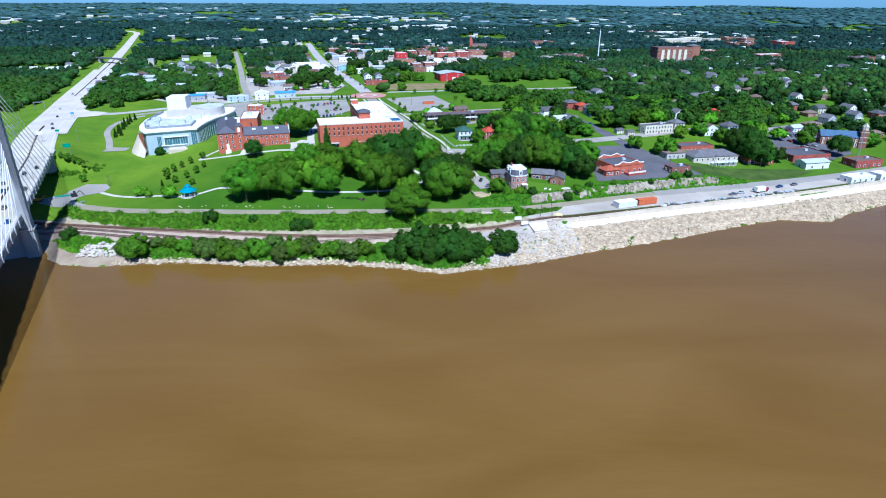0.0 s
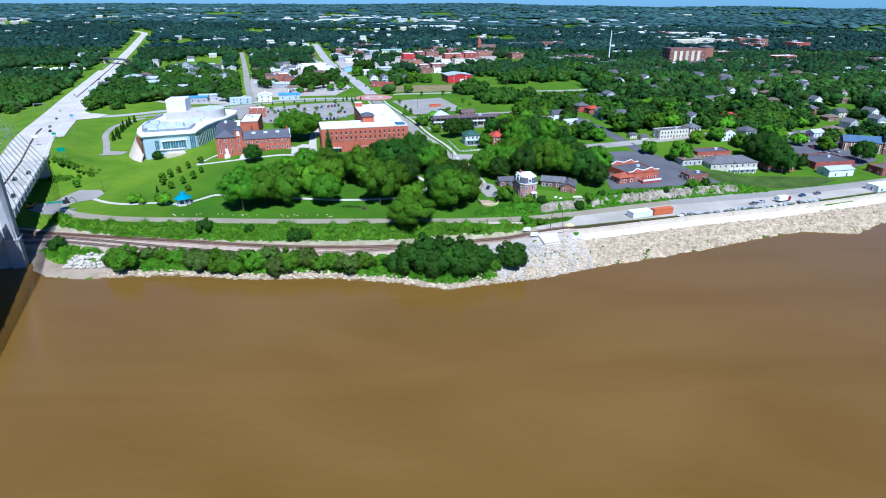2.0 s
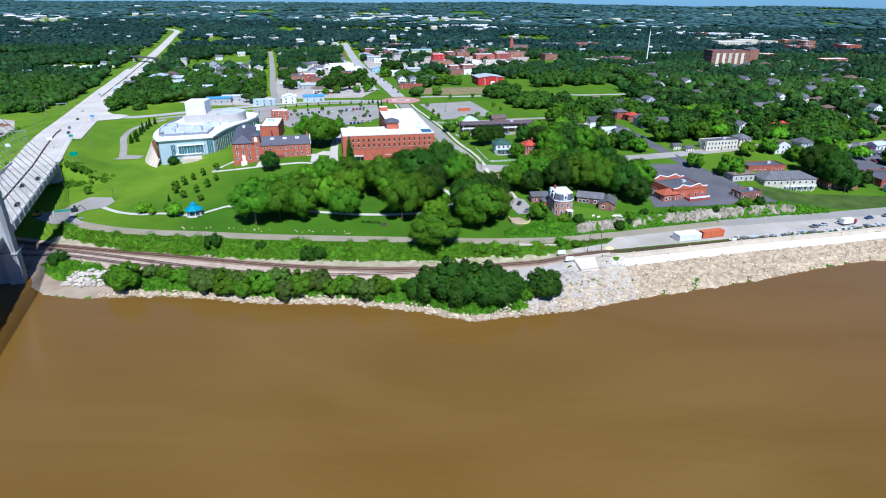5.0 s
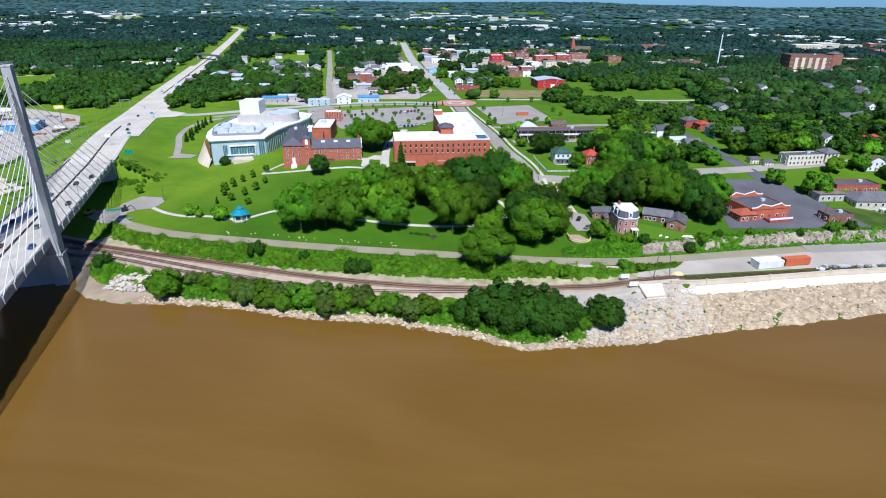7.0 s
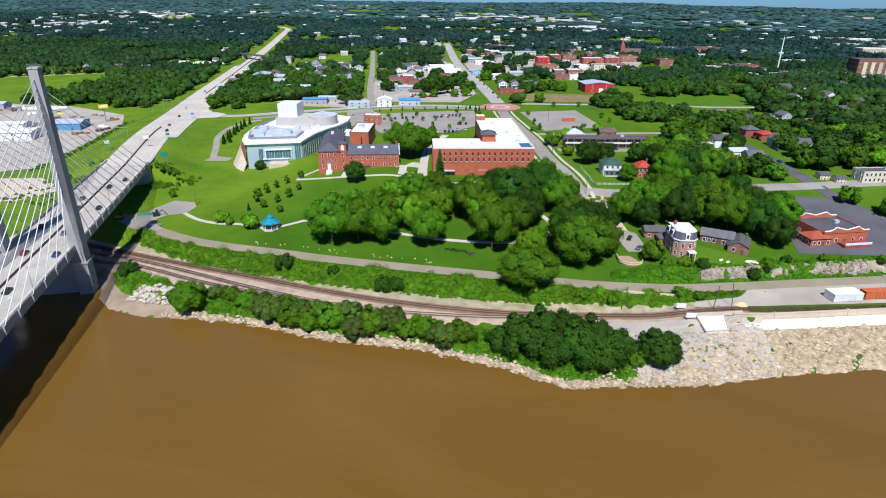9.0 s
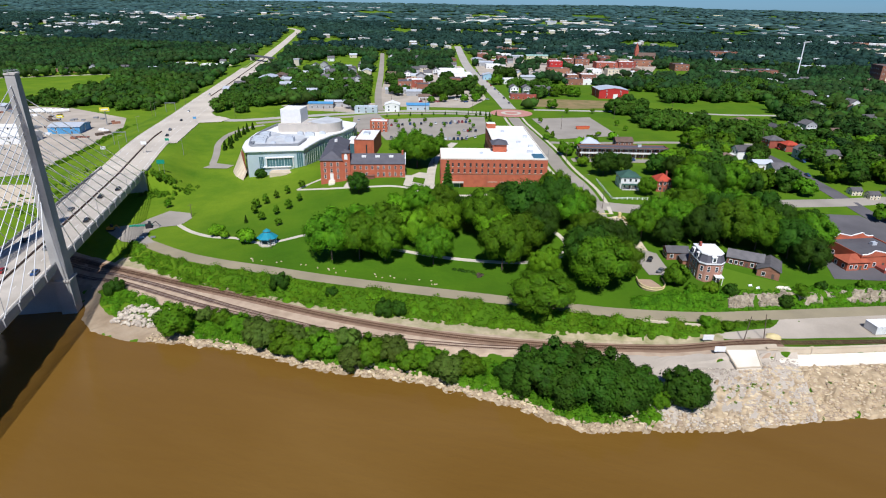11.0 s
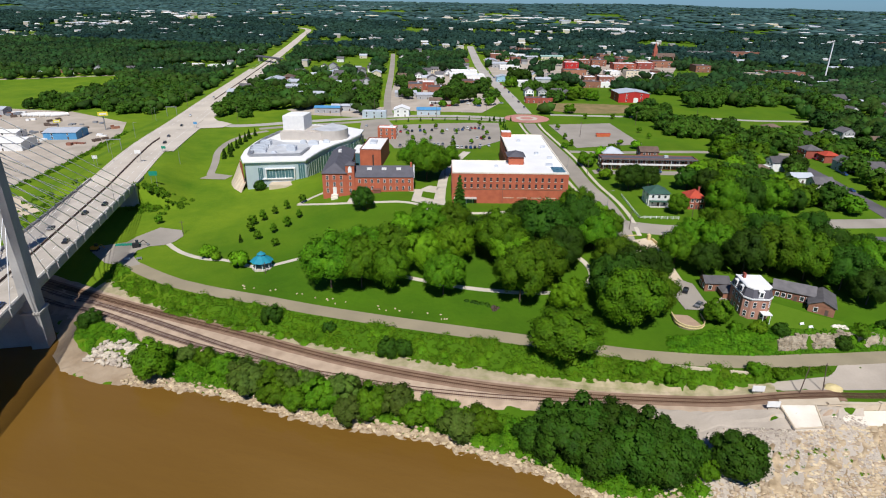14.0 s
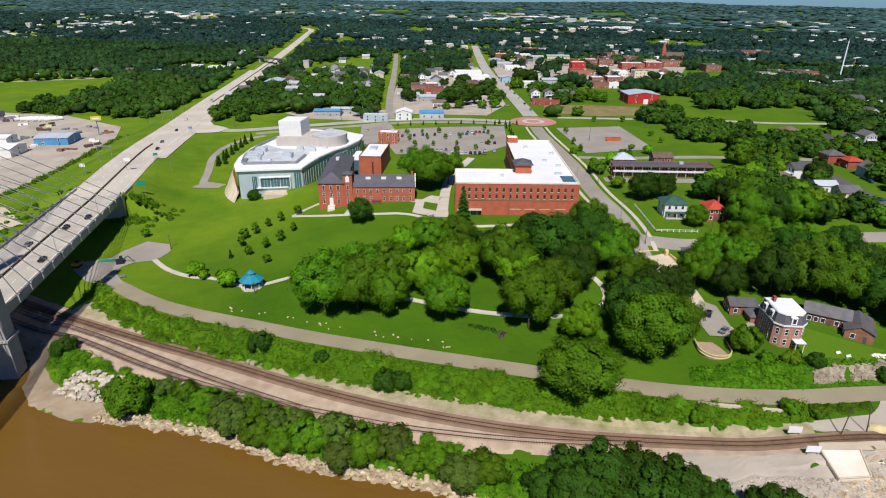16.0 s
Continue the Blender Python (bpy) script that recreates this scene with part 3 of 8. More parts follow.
def build_roads():
    road("road_lane", LANE_XY, 6.6, "lane", "worn grey-brown asphalt lane along the river", step=3.0)
    patch("road_wharf", [(41.5, 288), (44, 291), (50, 293.5), (56, 296.5), (61, 299), (64, 303), (66, 307), (72, 309.5), (125, 329.5), (214, 352), (292, 379), (420, 433), (420, 423), (290, 369), (214, 341), (180, 329), (128, 314), (75, 297), (55, 290), (46, 287.5)], "gravel", "pale grey gravel wharf beside the river wall", 0.10)
    road("road_quay", [(a, b) for a, b, c in LANE if 120 < a < 600], 9.0, "asphalt", "grey asphalt quay road", lift=0.2)
    patch("pavement_plaza", [(-226, 312), (-212, 304.5), (-199, 304), (-196, 307), (-206, 314), (-208, 319), (-206, 324), (-200, 327), (-198, 331), (-198.5, 338), (-204, 344), (-216, 344), (-219, 332), (-219, 325), (-228, 318)], "asphalt", "pale asphalt turning place near the bridge", 0.16)
    road("path_park", [(-200, 329), (-192, 324), (-185, 320.5), (-171, 316.5), (-161, 317.5), (-148, 313), (-141, 312.5), (-129, 323)], 2.2, "walk", "curving pale concrete footpath", category="path", step=2.0)
    road("path_grove", [(-20, 352), (-14, 345), (-11, 335), (-16, 324), (-30, 318), (-55, 315), (-80, 317), (-105, 322), (-129, 323)], 2.2, "walk", "curving pale concrete footpath among trees", category="path", step=2.0)
    road("path_theatre", [(-226, 416), (-238, 414), (-245, 428), (-252, 441), (-264, 460), (-272, 486), (-269, 508), (-261, 520)], 4.5, "asphalt", "pale asphalt service drive", category="road")
    patch("pavement_drive", [(-241, 409), (-226, 412), (-225, 419), (-240, 420)], "asphalt", "pale asphalt parking bay", 0.2)
    road("road_main", MAIN_ST, 13.0, "street", "pale concrete main street", step=8)
    road("road_field", [(-60, 642), (-35, 647), (23, 660), (79, 672), (110, 672), (142, 682), (210, 700)], 6.0, "street", "narrow pale street across the fields", step=6)
    road("road_back", [(-34, 512), (-13, 515), (40, 537), (80, 545), (114, 552)], 6.0, "asphalt", "narrow asphalt street behind the motel", step=6)
    road("road_diagonal", [(170, 690), (170, 713), (168, 753), (168, 809), (160, 880)], 7.0, "street", "pale street running up the hill", step=8)
    patch("ground_dirt", [(-74, 662), (-27, 659), (26, 682), (4, 718), (-40, 712), (-78, 700)], "dry", "bare tan earth with sparse dry grass", 0.1, "ground")
    road("road_levee", [(-960, 590), (-780, 706), (-700, 754), (-640, 796), (-560, 850)], 6.0, "gravel", "pale gravel road along the fields", step=10)
    road("road_second", SECOND_ST, 7.0, "asphalt", "grey asphalt side street", step=8)
    road("road_side", SIDE_ST, 9.5, "asphalt", "grey asphalt street beside the long brick building", step=4)
    road("road_cross", CROSS_ST, 9.0, "asphalt", "grey asphalt cross street", step=5)
    road("road_hill", FAR_ST, 9.0, "asphalt_dark", "dark asphalt street lined with houses", step=5)
    road("road_ramp", RAMP_ST, 9.0, "street", "pale concrete road behind the theatre", step=5)
    road("road_service", [(x + 9, y - 11) for x, y in RAMP_ST[3:-1]], 6.5, "asphalt", "tan asphalt service road beside the ramp", step=5)
    patch("pavement_forecourt", [(-172, 510), (-176, 566), (-192, 592), (-208, 577), (-196, 545), (-186, 520)], "asphalt", "grey asphalt forecourt between theatre and car park", 0.13)
    for lo, nm in ((6.6, "pavement_east"), (-8.4, "pavement_west")):
        ob = part(nm, strip_mesh(SIDE_ST[1:], lo, lo + 1.8, 0.2, 4), "walk")
        tagged(ob, "pale concrete sidewalk beside a grass verge", "sidewalk", kind="structure")
    # roundabout: ring, island, apron
    for nm, r, m, lift, label in (("road_roundabout", 18.5, "pink_brick", 0.22, "roundabout paved in pink bricks"), ("pavement_island", 9.0, "walk", 0.32, "pale round island of a roundabout"), ("pavement_hub", 5.5, "pink_brick", 0.42, "pink brick centre of a roundabout")):
        patch(nm, [(-77 + r * math.cos(a), 618 + r * 1.02 * math.sin(a)) for a in np.linspace(0, 2 * math.pi, 32)[:-1]], m, label, lift)
    patch("pavement_parking", [(-176, 566), (-96, 592), (-82, 530), (-96, 500), (-112, 492), (-148, 490), (-168, 524)], "asphalt", "large pale asphalt car park", 0.12)
    patch("pavement_lot", [(-57, 598), (-10, 620), (13, 550), (-30, 524)], "asphalt", "pale asphalt car park beside the roundabout", 0.12)
    patch("pavement_yard", [(-345, 378), (-349, 399), (-364, 442), (-390, 512), (-419, 550), (-503, 576), (-620, 565), (-640, 440), (-520, 330), (-400, 330)], "gravel", "grey gravel storage yard", 0.1)
    patch("pavement_levee", [(-300, 322), (-290, 345), (-322, 362), (-420, 330), (-420, 300)], "sand_concrete", "pale bare gravel beside the bridge", 0.12)
    patch("pavement_tavern", [(92, 338), (134, 347), (144, 356), (147, 372), (140, 386), (124, 410), (106, 406), (88, 398), (94, 376)], "asphalt_dark", "dark asphalt car park round the red brick hall", 0.14)
    patch("pavement_gate", [(-1, 366), (10, 373), (15, 365), (22, 340), (29, 325), (22, 321), (14, 342), (6, 352)], "sand_concrete", "sandy concrete drive behind the gate", 0.2)
    patch("lawn_villa", [(47, 316.5), (66, 320), (73, 328), (63, 330), (50, 334), (48, 326)], "lawn", "bright mown lawn beside the brick villa", 0.08, "lawn")
    patch("ground_slope", [(150, 356), (219, 362), (246, 380), (236, 384), (205, 380), (166, 378), (149, 376)], "rough_grass", "rough dull-green grass slope above the quay", 0.08, "ground")
    patch("pavement_villa", [(17, 332), (20, 342), (25, 339), (29, 323), (34, 331), (37, 331), (29, 320.5), (21, 320.5)], "asphalt", "grey asphalt drive of the brick villa", 0.24)
    patch("pavement_church", [(240, 408), (262, 400), (300, 425), (316, 470), (280, 500), (258, 466)], "asphalt_dark", "dark asphalt car park beside the church", 0.14)
    patch("pavement_motel", [(-16, 462), (40, 476), (38, 484), (-18, 470)], "asphalt", "asphalt parking bays of the motel", 0.14)
    patch("pavement_shops", [(-205, 626), (-118, 632), (-112, 690), (-135, 765), (-165, 860), (-205, 985), (-300, 960), (-262, 810), (-228, 700)], "gravel", "bare gravel yards and lots between the streets", 0.12)
    patch("pavement_downtown", [(-150, 862), (20, 880), (60, 960), (80, 1090), (-20, 1130), (-215, 1100)], "gravel", "pale paved blocks of the town centre", 0.12)
    patch("pavement_rail_yard", [(-290, 600), (-262, 585), (-215, 590), (-195, 608), (-210, 640), (-275, 630)], "gravel", "gravel yard with stored goods", 0.12)
    patch("pavement_court", [(-101, 384), (-88, 380), (-84, 386), (-92, 410), (-100, 411), (-104, 398)], "walk", "sandy paved court between brick buildings", 0.15)
    patch("lawn_court", [(-98, 391), (-91, 389), (-93, 399), (-100, 400)], "grass", "oval planted bed in the court", 0.3)
    for nm, pts, w, m in (("path_a", [(-160, 378), (-152, 395), (-148, 403)], 2.0, "walk"), ("path_b", [(-160, 378), (-140, 377), (-120, 378), (-100, 383), (-85, 374), (-55, 380), (-40, 392)], 1.8, "walk"), ("path_c", [(-131, 378), (-132, 388)], 3.5, "walk"), ("path_d", [(-86, 382), (-93, 410), (-100, 445), (-98, 490)], 5, "walk"), ("path_e", [(-110, 400), (-97, 402), (-92, 410)], 4, "walk")):
        road(nm, pts, w, m, "pale concrete footpath across the lawn", 0.18, category="path", step=2.5)


def rails(name, line, label, m="tie"):
    """Two rails on timber ties."""
    t = thing(name, 0, 0, 0, 0, label, "railway track", kind="structure")
    pts = resample(soften(line), 4.0)
    nr = offsets(pts)
    for side in (-0.75, 0.75):
        mb = Mesh()
        for p, (nx, ny) in zip(pts, nr):
            z = terrain(p[0], p[1]) + 0.5
            for o, h in ((-0.06, 0), (-0.06, 0.18), (0.06, 0.18), (0.06, 0)):
                mb.v.append((p[0] + nx * (side + o), p[1] + ny * (side + o), z + h))
        for i in range(len(pts) - 1):
            for j in range(4):
                mb.f.append((i * 4 + j, i * 4 + (j + 1) % 4, (i + 1) * 4 + (j + 1) % 4, (i + 1) * 4 + j))
        part("rail", mb, "rail", t)
    tie = data("tie", Mesh().box(0, 0, 0, 2.6, 0.23, 0.2), m)
    rest, count = Mesh(), 0
    dense = resample(soften(line), 0.62)
    nrm = offsets(dense)
    for p, (nx, ny) in zip(dense, nrm):
        z = terrain(p[0], p[1]) + 0.31
        a = math.atan2(ny, nx) + random.uniform(-0.02, 0.02)
        if -75 < p[0] < 20 and count < 150:
            count += 1
            ob = part("tie", tie, None, t)
            ob.matrix_basis = pose(p[0], p[1], z, 0, 0, math.degrees(a))
        elif -215 < p[0] < 140:
            rest.box(p[0], p[1], z, 2.6, 0.26, 0.2, turn=a)
    if rest.v:
        tagged(part("ties", rest, m, t), kind="stuff")


def bank(name, x0, x1, nx, lo, hi, ny, m, label, rough, lift=0.1, freq=0.35, kind="structure", category="bank"):
    """An uneven sheet of bank between two lines lo(x) and hi(x)."""
    mb = Mesh()
    for i in range(nx + 1):
        x = x0 + (x1 - x0) * i / nx
        a, b = lo(x), hi(x)
        for j in range(ny + 1):
            y = a + (b - a) * j / ny
            k = 1 - abs(2 * j / ny - 1) ** 4
            dz = rough * k * (abs(noise.noise((x * freq, y * freq, 2.2))) * 1.6 + noise.noise((x * freq * 2.7, y * freq * 2.7, 5.2)) * 0.7)
            mb.v.append((x + noise.noise((x * 0.3, y * 0.3, 9)) * 0.5, y + noise.noise((x * 0.25, y * 0.25, 4)) * 1.2, terrain(x, y) + lift + dz - 0.25 * (1 - k)))
    w = ny + 1
    mb.f = [(i * w + j, (i + 1) * w + j, (i + 1) * w + j + 1, i * w + j + 1) for i in range(nx) for j in range(ny)]
    return tagged(part(name, mb, m), label, category, kind=kind)


def wall_line(x):
    return lerp(x, [(40, 277.5), (47, 279.5), (71, 287.5), (128, 308), (179, 323), (214, 334.5), (290, 363), (420, 418)])


def build_bank():
    bank("bank_rock", -146, 46, 260, lambda x: shore_at(x) - 3, lambda x: shore_at(x) + 2.6 + 2.4 * noise.noise((x * 0.07, 0, 3)) + 6 * smooth(10, 40, x), 14, "rock", "pale limestone ledges at the water's edge", 0.7, freq=0.42)
    bank("bank_mud", -262, -140, 70, lambda x: shore_at(x) - 3, lambda x: shore_at(x) + 9 - 4 * smooth(-150, -140, x), 8, "mud", "bare sandy mud sloping into the river", 0.25)
    bank("bank_riprap", 36, 420, 300, lambda x: shore_at(x) - 3, lambda x: wall_line(max(x, 40)) - 2.0 - 5.5 * (1 - smooth(52, 70, x)) - 3 * (1 - smooth(36, 48, x)), 14, "riprap", "grey broken stone slope below the river wall", 0.7, freq=0.5)
    tops = [(-260, 299), (-215, 289.5), (-164, 280.5), (-125, 276), (-97, 271.5), (-52, 270), (-12, 274), (18, 279.5), (45, 286), (72, 295)]
    lows = [(-260, 272), (-215, 268), (-182, 265), (-146, 257.5), (-118, 254.5), (-93, 254), (-51, 256), (-12, 262), (18, 267), (45, 272), (72, 289)]
    bank("ballast_bed", -262, 60, 160, lambda x: lerp(x, lows), lambda x: lerp(x, tops), 10, "ballast", "pinkish crushed-stone bed of the railway", 0.08, 0.22, category="track bed")
    bank("bank_gravel", 8, 62, 40, lambda x: lerp(x, [(8, 266), (20, 263), (26, 267), (39, 270), (46, 271.5), (62, 284)]), lambda x: lerp(x, [(8, 271), (18, 273), (36, 278), (62, 287)]), 8, "gravel", "grey gravel landing between track and river", 0.1, 0.3)
    bank("bank_verge", -200, 44, 120, lambda x: lerp(x, tops) - 1.5, lambda x: lane_at(x) - 11.2 + 2.2 * smooth(-40, 5, x) + 0.9 * noise.noise((x * 0.2, 1, 1)), 4, "verge", "sandy verge with sparse grass beside the railway", 0.15, 0.18)
    bank("bank_landing", 16, 66, 44, lambda x: shore_at(x) - 1, lambda x: lerp(x, [(16, 265), (20, 264.5), (26, 268), (39, 271), (46, 272.5), (62, 285), (66, 286)]), 10, "gravel", "grey stony slope below the gravel landing", 0.2, 0.3, 0.8)
    # river wall with its posts, ledge and ramp
    wall = thing("river_wall", 0, 0, 0, 0, "long low pale concrete flood wall with square posts", "wall", kind="structure")
    line = resample([(x, wall_line(x)) for x in range(56, 421, 6)], 6)
    nr = offsets(line)
    for nm, lo, hi, z0, z1, m in (("wall_face", -0.35, 0.35, -3.0, 1.15, "sand_concrete"), ("wall_cap", -0.5, 0.5, 1.15, 1.35, "sand_concrete"), ("apron", 0.6, 5.5, 0, 0, "white_concrete")):
        mb = Mesh()
        for p, (nx, ny) in zip(line, nr):
            z = lerp(p[0], [(a, c) for a, b, c in LANE]) - 0.3
            if nm == "apron":
                sec = [(lo, z - 1.2), (lo, z - 0.9), (hi, z - 2.0), (hi, z - 2.6)]
            else:
                sec = [(lo, z + z0), (lo, z + z1), (hi, z + z1), (hi, z + z0)]
            mb.v += [(p[0] + nx * o, p[1] + ny * o, h) for o, h in sec]
        for i in range(len(line) - 1):
            mb.f += [(i * 4 + j, (i + 1) * 4 + j, (i + 1) * 4 + (j + 1) % 4, i * 4 + (j + 1) % 4) for j in range(4)]
        mb.f += [(0, 1, 2, 3), tuple(len(mb.v) - 1 - q for q in range(4))]
        part(nm, mb, m, wall)
    for x in range(71, 420, 27):
        z = lerp(x, [(a, c) for a, b, c in LANE]) - 0.3
        part("post", Mesh().box(x, wall_line(x), z - 2, 0.9, 1.1, 3.7, turn=0.4), "sand_concrete", wall)
    ramp_ob = thing("boat_ramp", 0, 0, 0, 0, "bright white concrete boat ramp with low kerbs", "ramp", kind="structure")
    part("slab", Mesh().add([(43, 278.6, 7.85), (52.6, 281.2, 8.0), (53, 273.6, 6.4), (45.2, 270.6, 6.45), (43, 278.6, 4.6), (52.6, 281.2, 4.6), (53, 273.6, 3.2), (45.2, 270.6, 3.2)], [(0, 3, 2, 1), (0, 4, 7, 3), (3, 7, 6, 2), (2, 6, 5, 1), (1, 5, 4, 0)]), "white_concrete", ramp_ob)
    for a, b in (((43, 278.6, 7.95), (45.2, 270.6, 6.55)), ((52.6, 281.2, 8.1), (53, 273.6, 6.5)), ((45.2, 270.6, 6.55), (53, 273.6, 6.5))):
        part("kerb", Mesh().tube(a, b, 0.22, sides=6), "sand_concrete", ramp_ob)
    patch("pavement_landing", [(43.5, 282), (52, 284), (60, 287.2), (60, 283), (52.8, 281.4), (43, 279)], "sand_concrete", "sandy concrete edge above the boat ramp", 0.7)
    # rock cut above the road
    rng = random.Random(12)
    mb = Mesh()
    for i in range(560):
        x = 49 + 120 * rng.random() ** 1.25
        if noise.noise((x * 0.11, 0, 8)) < -0.22 or 72 < x < 96:
            continue
        e = rng.uniform(5.6, 8.0)
        y = lane_at(x) + e
        top = terrain(x, y) + rng.uniform(0.25, 1.1) + 0.5 * noise.noise((x * 0.4, e, 3))
        w, h = rng.uniform(0.7, 2.0), rng.uniform(1.4, 3.0)
        mb.box(x, y, top - h, w, rng.uniform(0.7, 1.5), h, turn=0.35 + rng.gauss(0, 0.3))
    tagged(part("rock_ledges", mb, "cliff"), "jagged upright limestone ledges above the quay road", "rock face", kind="stuff")
    bank("rock_cut", 49, 168, 110, lambda x: lane_at(x) + 5.4, lambda x: lane_at(x) + 8.4, 14, "cliff", "weathered limestone cutting above the quay road", 0.8, 0.05, 0.5, category="rock face")
    # loose stones at the shore
    rng = random.Random(5)
    mb = Mesh()
    for _ in range(1700):
        x = rng.uniform(-150, 75)
        d = abs(rng.gauss(0, 2.2)) - 0.5 + (4 * rng.random() if x > 12 else 0)
        y = shore_at(x) + d
        s = rng.choice((0.2, 0.3, 0.4, 0.8))
        mb.lump((x, y, terrain(x, y) + 0.4), (s, s * rng.uniform(0.6, 1), s * 0.6), 1, 0.3, rng)
    tagged(part("shore_stones", mb, "boulder"), "loose pale stones strewn along the river's edge", "stones", kind="stuff")
    mb = Mesh()
    for _ in range(5600):
        x = 46 + 270 * rng.random() ** 1.25
        y = shore_at(x) + rng.random() * max(2.0, wall_line(x) - 6 - shore_at(x))
        s = rng.uniform(0.2, 0.55) if rng.random() < 0.8 else rng.uniform(0.5, 1.0)
        mb.lump((x, y, terrain(x, y) + 0.3), (s, s * rng.uniform(0.6, 1), s * 0.5), 1, 0.3, rng)
    tagged(part("riprap_stones", mb, "boulder"), "broken grey stones on the slope below the wall", "stones", kind="stuff")
    mb = Mesh()
    for _ in range(4200):
        x = rng.uniform(24, 66)
        y = shore_at(x) + rng.random() * (lerp(x, [(24, 266), (39, 270), (46, 271.5), (62, 283), (66, 284)]) - shore_at(x))
        s = rng.uniform(0.1, 0.26) if rng.random() < 0.85 else rng.uniform(0.3, 0.55)
        mb.lump((x, y, terrain(x, y) + 0.3), (s, s * rng.uniform(0.6, 1), s * 0.6), 1, 0.32, rng)
    tagged(part("landing_stones", mb, "riprap_grey"), "grey broken stones below the gravel landing", "stones", kind="stuff")
    block = thing("stone_edging", 0, 0, 0, 0, "low row of pale stone blocks on the slope", "retaining wall", kind="structure")
    shape = data("stone_block", Mesh().box(0, 0, 0, 1.5, 0.8, 0.8, taper=0.9), "sand_concrete")
    for i in range(22):
        x = 15 + i * 1.12 + (2.5 if i > 12 else 0)
        y = lerp(x, [(2, 283), (23, 287.6), (38, 291.6), (46, 294)])
        ob = part("stone_block", shape, None, block)
        ob.matrix_basis = pose(x, y, terrain(x, y) + 0.1 * rng.random(), 0, 0, 14 + rng.uniform(-8, 8))
    pile = thing("boulder_pile", -158, 254, 2.5, 0, "heap of pale boulders on the bank near the bridge", "boulders")
    shapes = [data("boulder", Mesh().lump((0, 0, 0), (1, 0.75, 0.6), 1, 0.34, rng), "riprap_grey") for _ in range(5)]
    for i in range(190):
        x, y = rng.uniform(-169, -147), 0
        y = 247.5 + rng.random() * 10 + (x + 169) * 0.05
        ob = part("boulder", shapes[i % 5], None, pile)
        s = rng.uniform(0.6, 1.4)
        ob.matrix_basis = pose(-158, 254, 2.5).inverted() @ pose(x, y, terrain(x, y) + 0.5 * s, rng.uniform(-20, 20), rng.uniform(-20, 20), rng.uniform(0, 360)) @ Matrix.Diagonal((s, s, s, 1))


build_ground()
build_bank()
tagged(part("ballast_main", strip_mesh([p for p in TRACK_A if p[0] < 63], -2.4, 2.3, 0.36, 3.0), "ballast_brown"), "brown weathered ballast under the main track", "track bed", kind="structure")
rails("track_main", TRACK_A, "rusty railway track on brown ballast")
rails("track_siding", TRACK_C, "rusty siding track beside the main line", "tie_pale")
rails("track_spur", TRACK_B, "rusty spur track joining the siding", "tie_pale")
build_roads()


# ---- trees ----
def leaf_at(mb, q, n, s, rng, loose=0.3):
    """One leaf spray at q; it is shaded like the bough that it belongs to."""
    nrm = (n + Vector((rng.gauss(0, loose), rng.gauss(0, loose), rng.gauss(0.1, loose)))).normalized()
    t = Matrix.Rotation(rng.uniform(0, 6.28), 3, nrm) @ nrm.orthogonal().normalized()
    b = nrm.cross(t)
    mb.add([q - t * s * 0.9 - b * s * 0.5, q + t * s * 0.9 - b * s * 0.35, q + b * s * 0.9], [(0, 1, 2)])
    mb.n += [tuple((n * 0.72 + nrm * 0.5).normalized())] * 3


def crown(seed, radius, height, lobes, leaves, size, base=0.25, spread=1.0):
    """A crown of leafy boughs: small leaf sprays round many uneven lobes over a dark core."""
    rng = random.Random(seed)
    mb = Mesh()
    low = height * base * 0.75
    full = height - low
    mid = low + full * 0.42
    heart = Vector((0, 0, mid - full * 0.12))
    blobs = []
    for i in range(lobes):
        k = (i + 0.5) / lobes
        s = -0.72 + 1.66 * k
        a = i * 2.4 + rng.uniform(-0.6, 0.6)
        c = math.sqrt(max(0.0, 1 - s * s)) * spread
        out = rng.uniform(0.58, 0.88)
        r = radius * rng.uniform(0.19, 0.36) * (1.1 - 0.25 * k) * (32 / lobes) ** 0.3
        blobs.append((Vector((c * math.cos(a) * radius * out, c * math.sin(a) * radius * out, mid + s * out * full * (0.56 if s > 0 else 0.44))), r))
    bv, bf = BALLS[1]
    for c, r in [(Vector((0, 0, mid)), 0)] + blobs:
        e = (radius * 0.55, radius * 0.55, full * 0.33) if not r else (r * 0.8, r * 0.8, r * 0.7)
        k = len(mb.v)
        mb.lump(c, e, 1, 0.22, rng)
        mb.n += [tuple(((Vector(v) - heart).normalized() + (Vector(v) - c).normalized() * 0.6).normalized()) for v in mb.v[k:]]
    total = sum(r * r for c, r in blobs)
    for j, (c, r) in enumerate(blobs):
        for _ in range(max(8, int(2.0 * leaves * r * r / total))):
            u = Vector((rng.gauss(0, 1), rng.gauss(0, 1), rng.gauss(0.3, 1))).normalized()
            if u.dot((c - heart).normalized()) < -0.35:
                u = -u
            tuft = 1 + 0.3 * noise.noise((u.x * 2.2 + j * 7.1, u.y * 2.2, u.z * 2.2 + seed))
            q = c + Vector((u.x, u.y, u.z * 0.85)) * r * tuft * (rng.uniform(0.82, 1.08) if rng.random() < 0.88 else rng.uniform(1.05, 1.35))
            n = ((q - heart).normalized() * 0.55 + u * (0.35 + 0.5 * tuft)).normalized()
            leaf_at(mb, q, n, size * rng.uniform(0.6, 1.2), rng)
    return mb


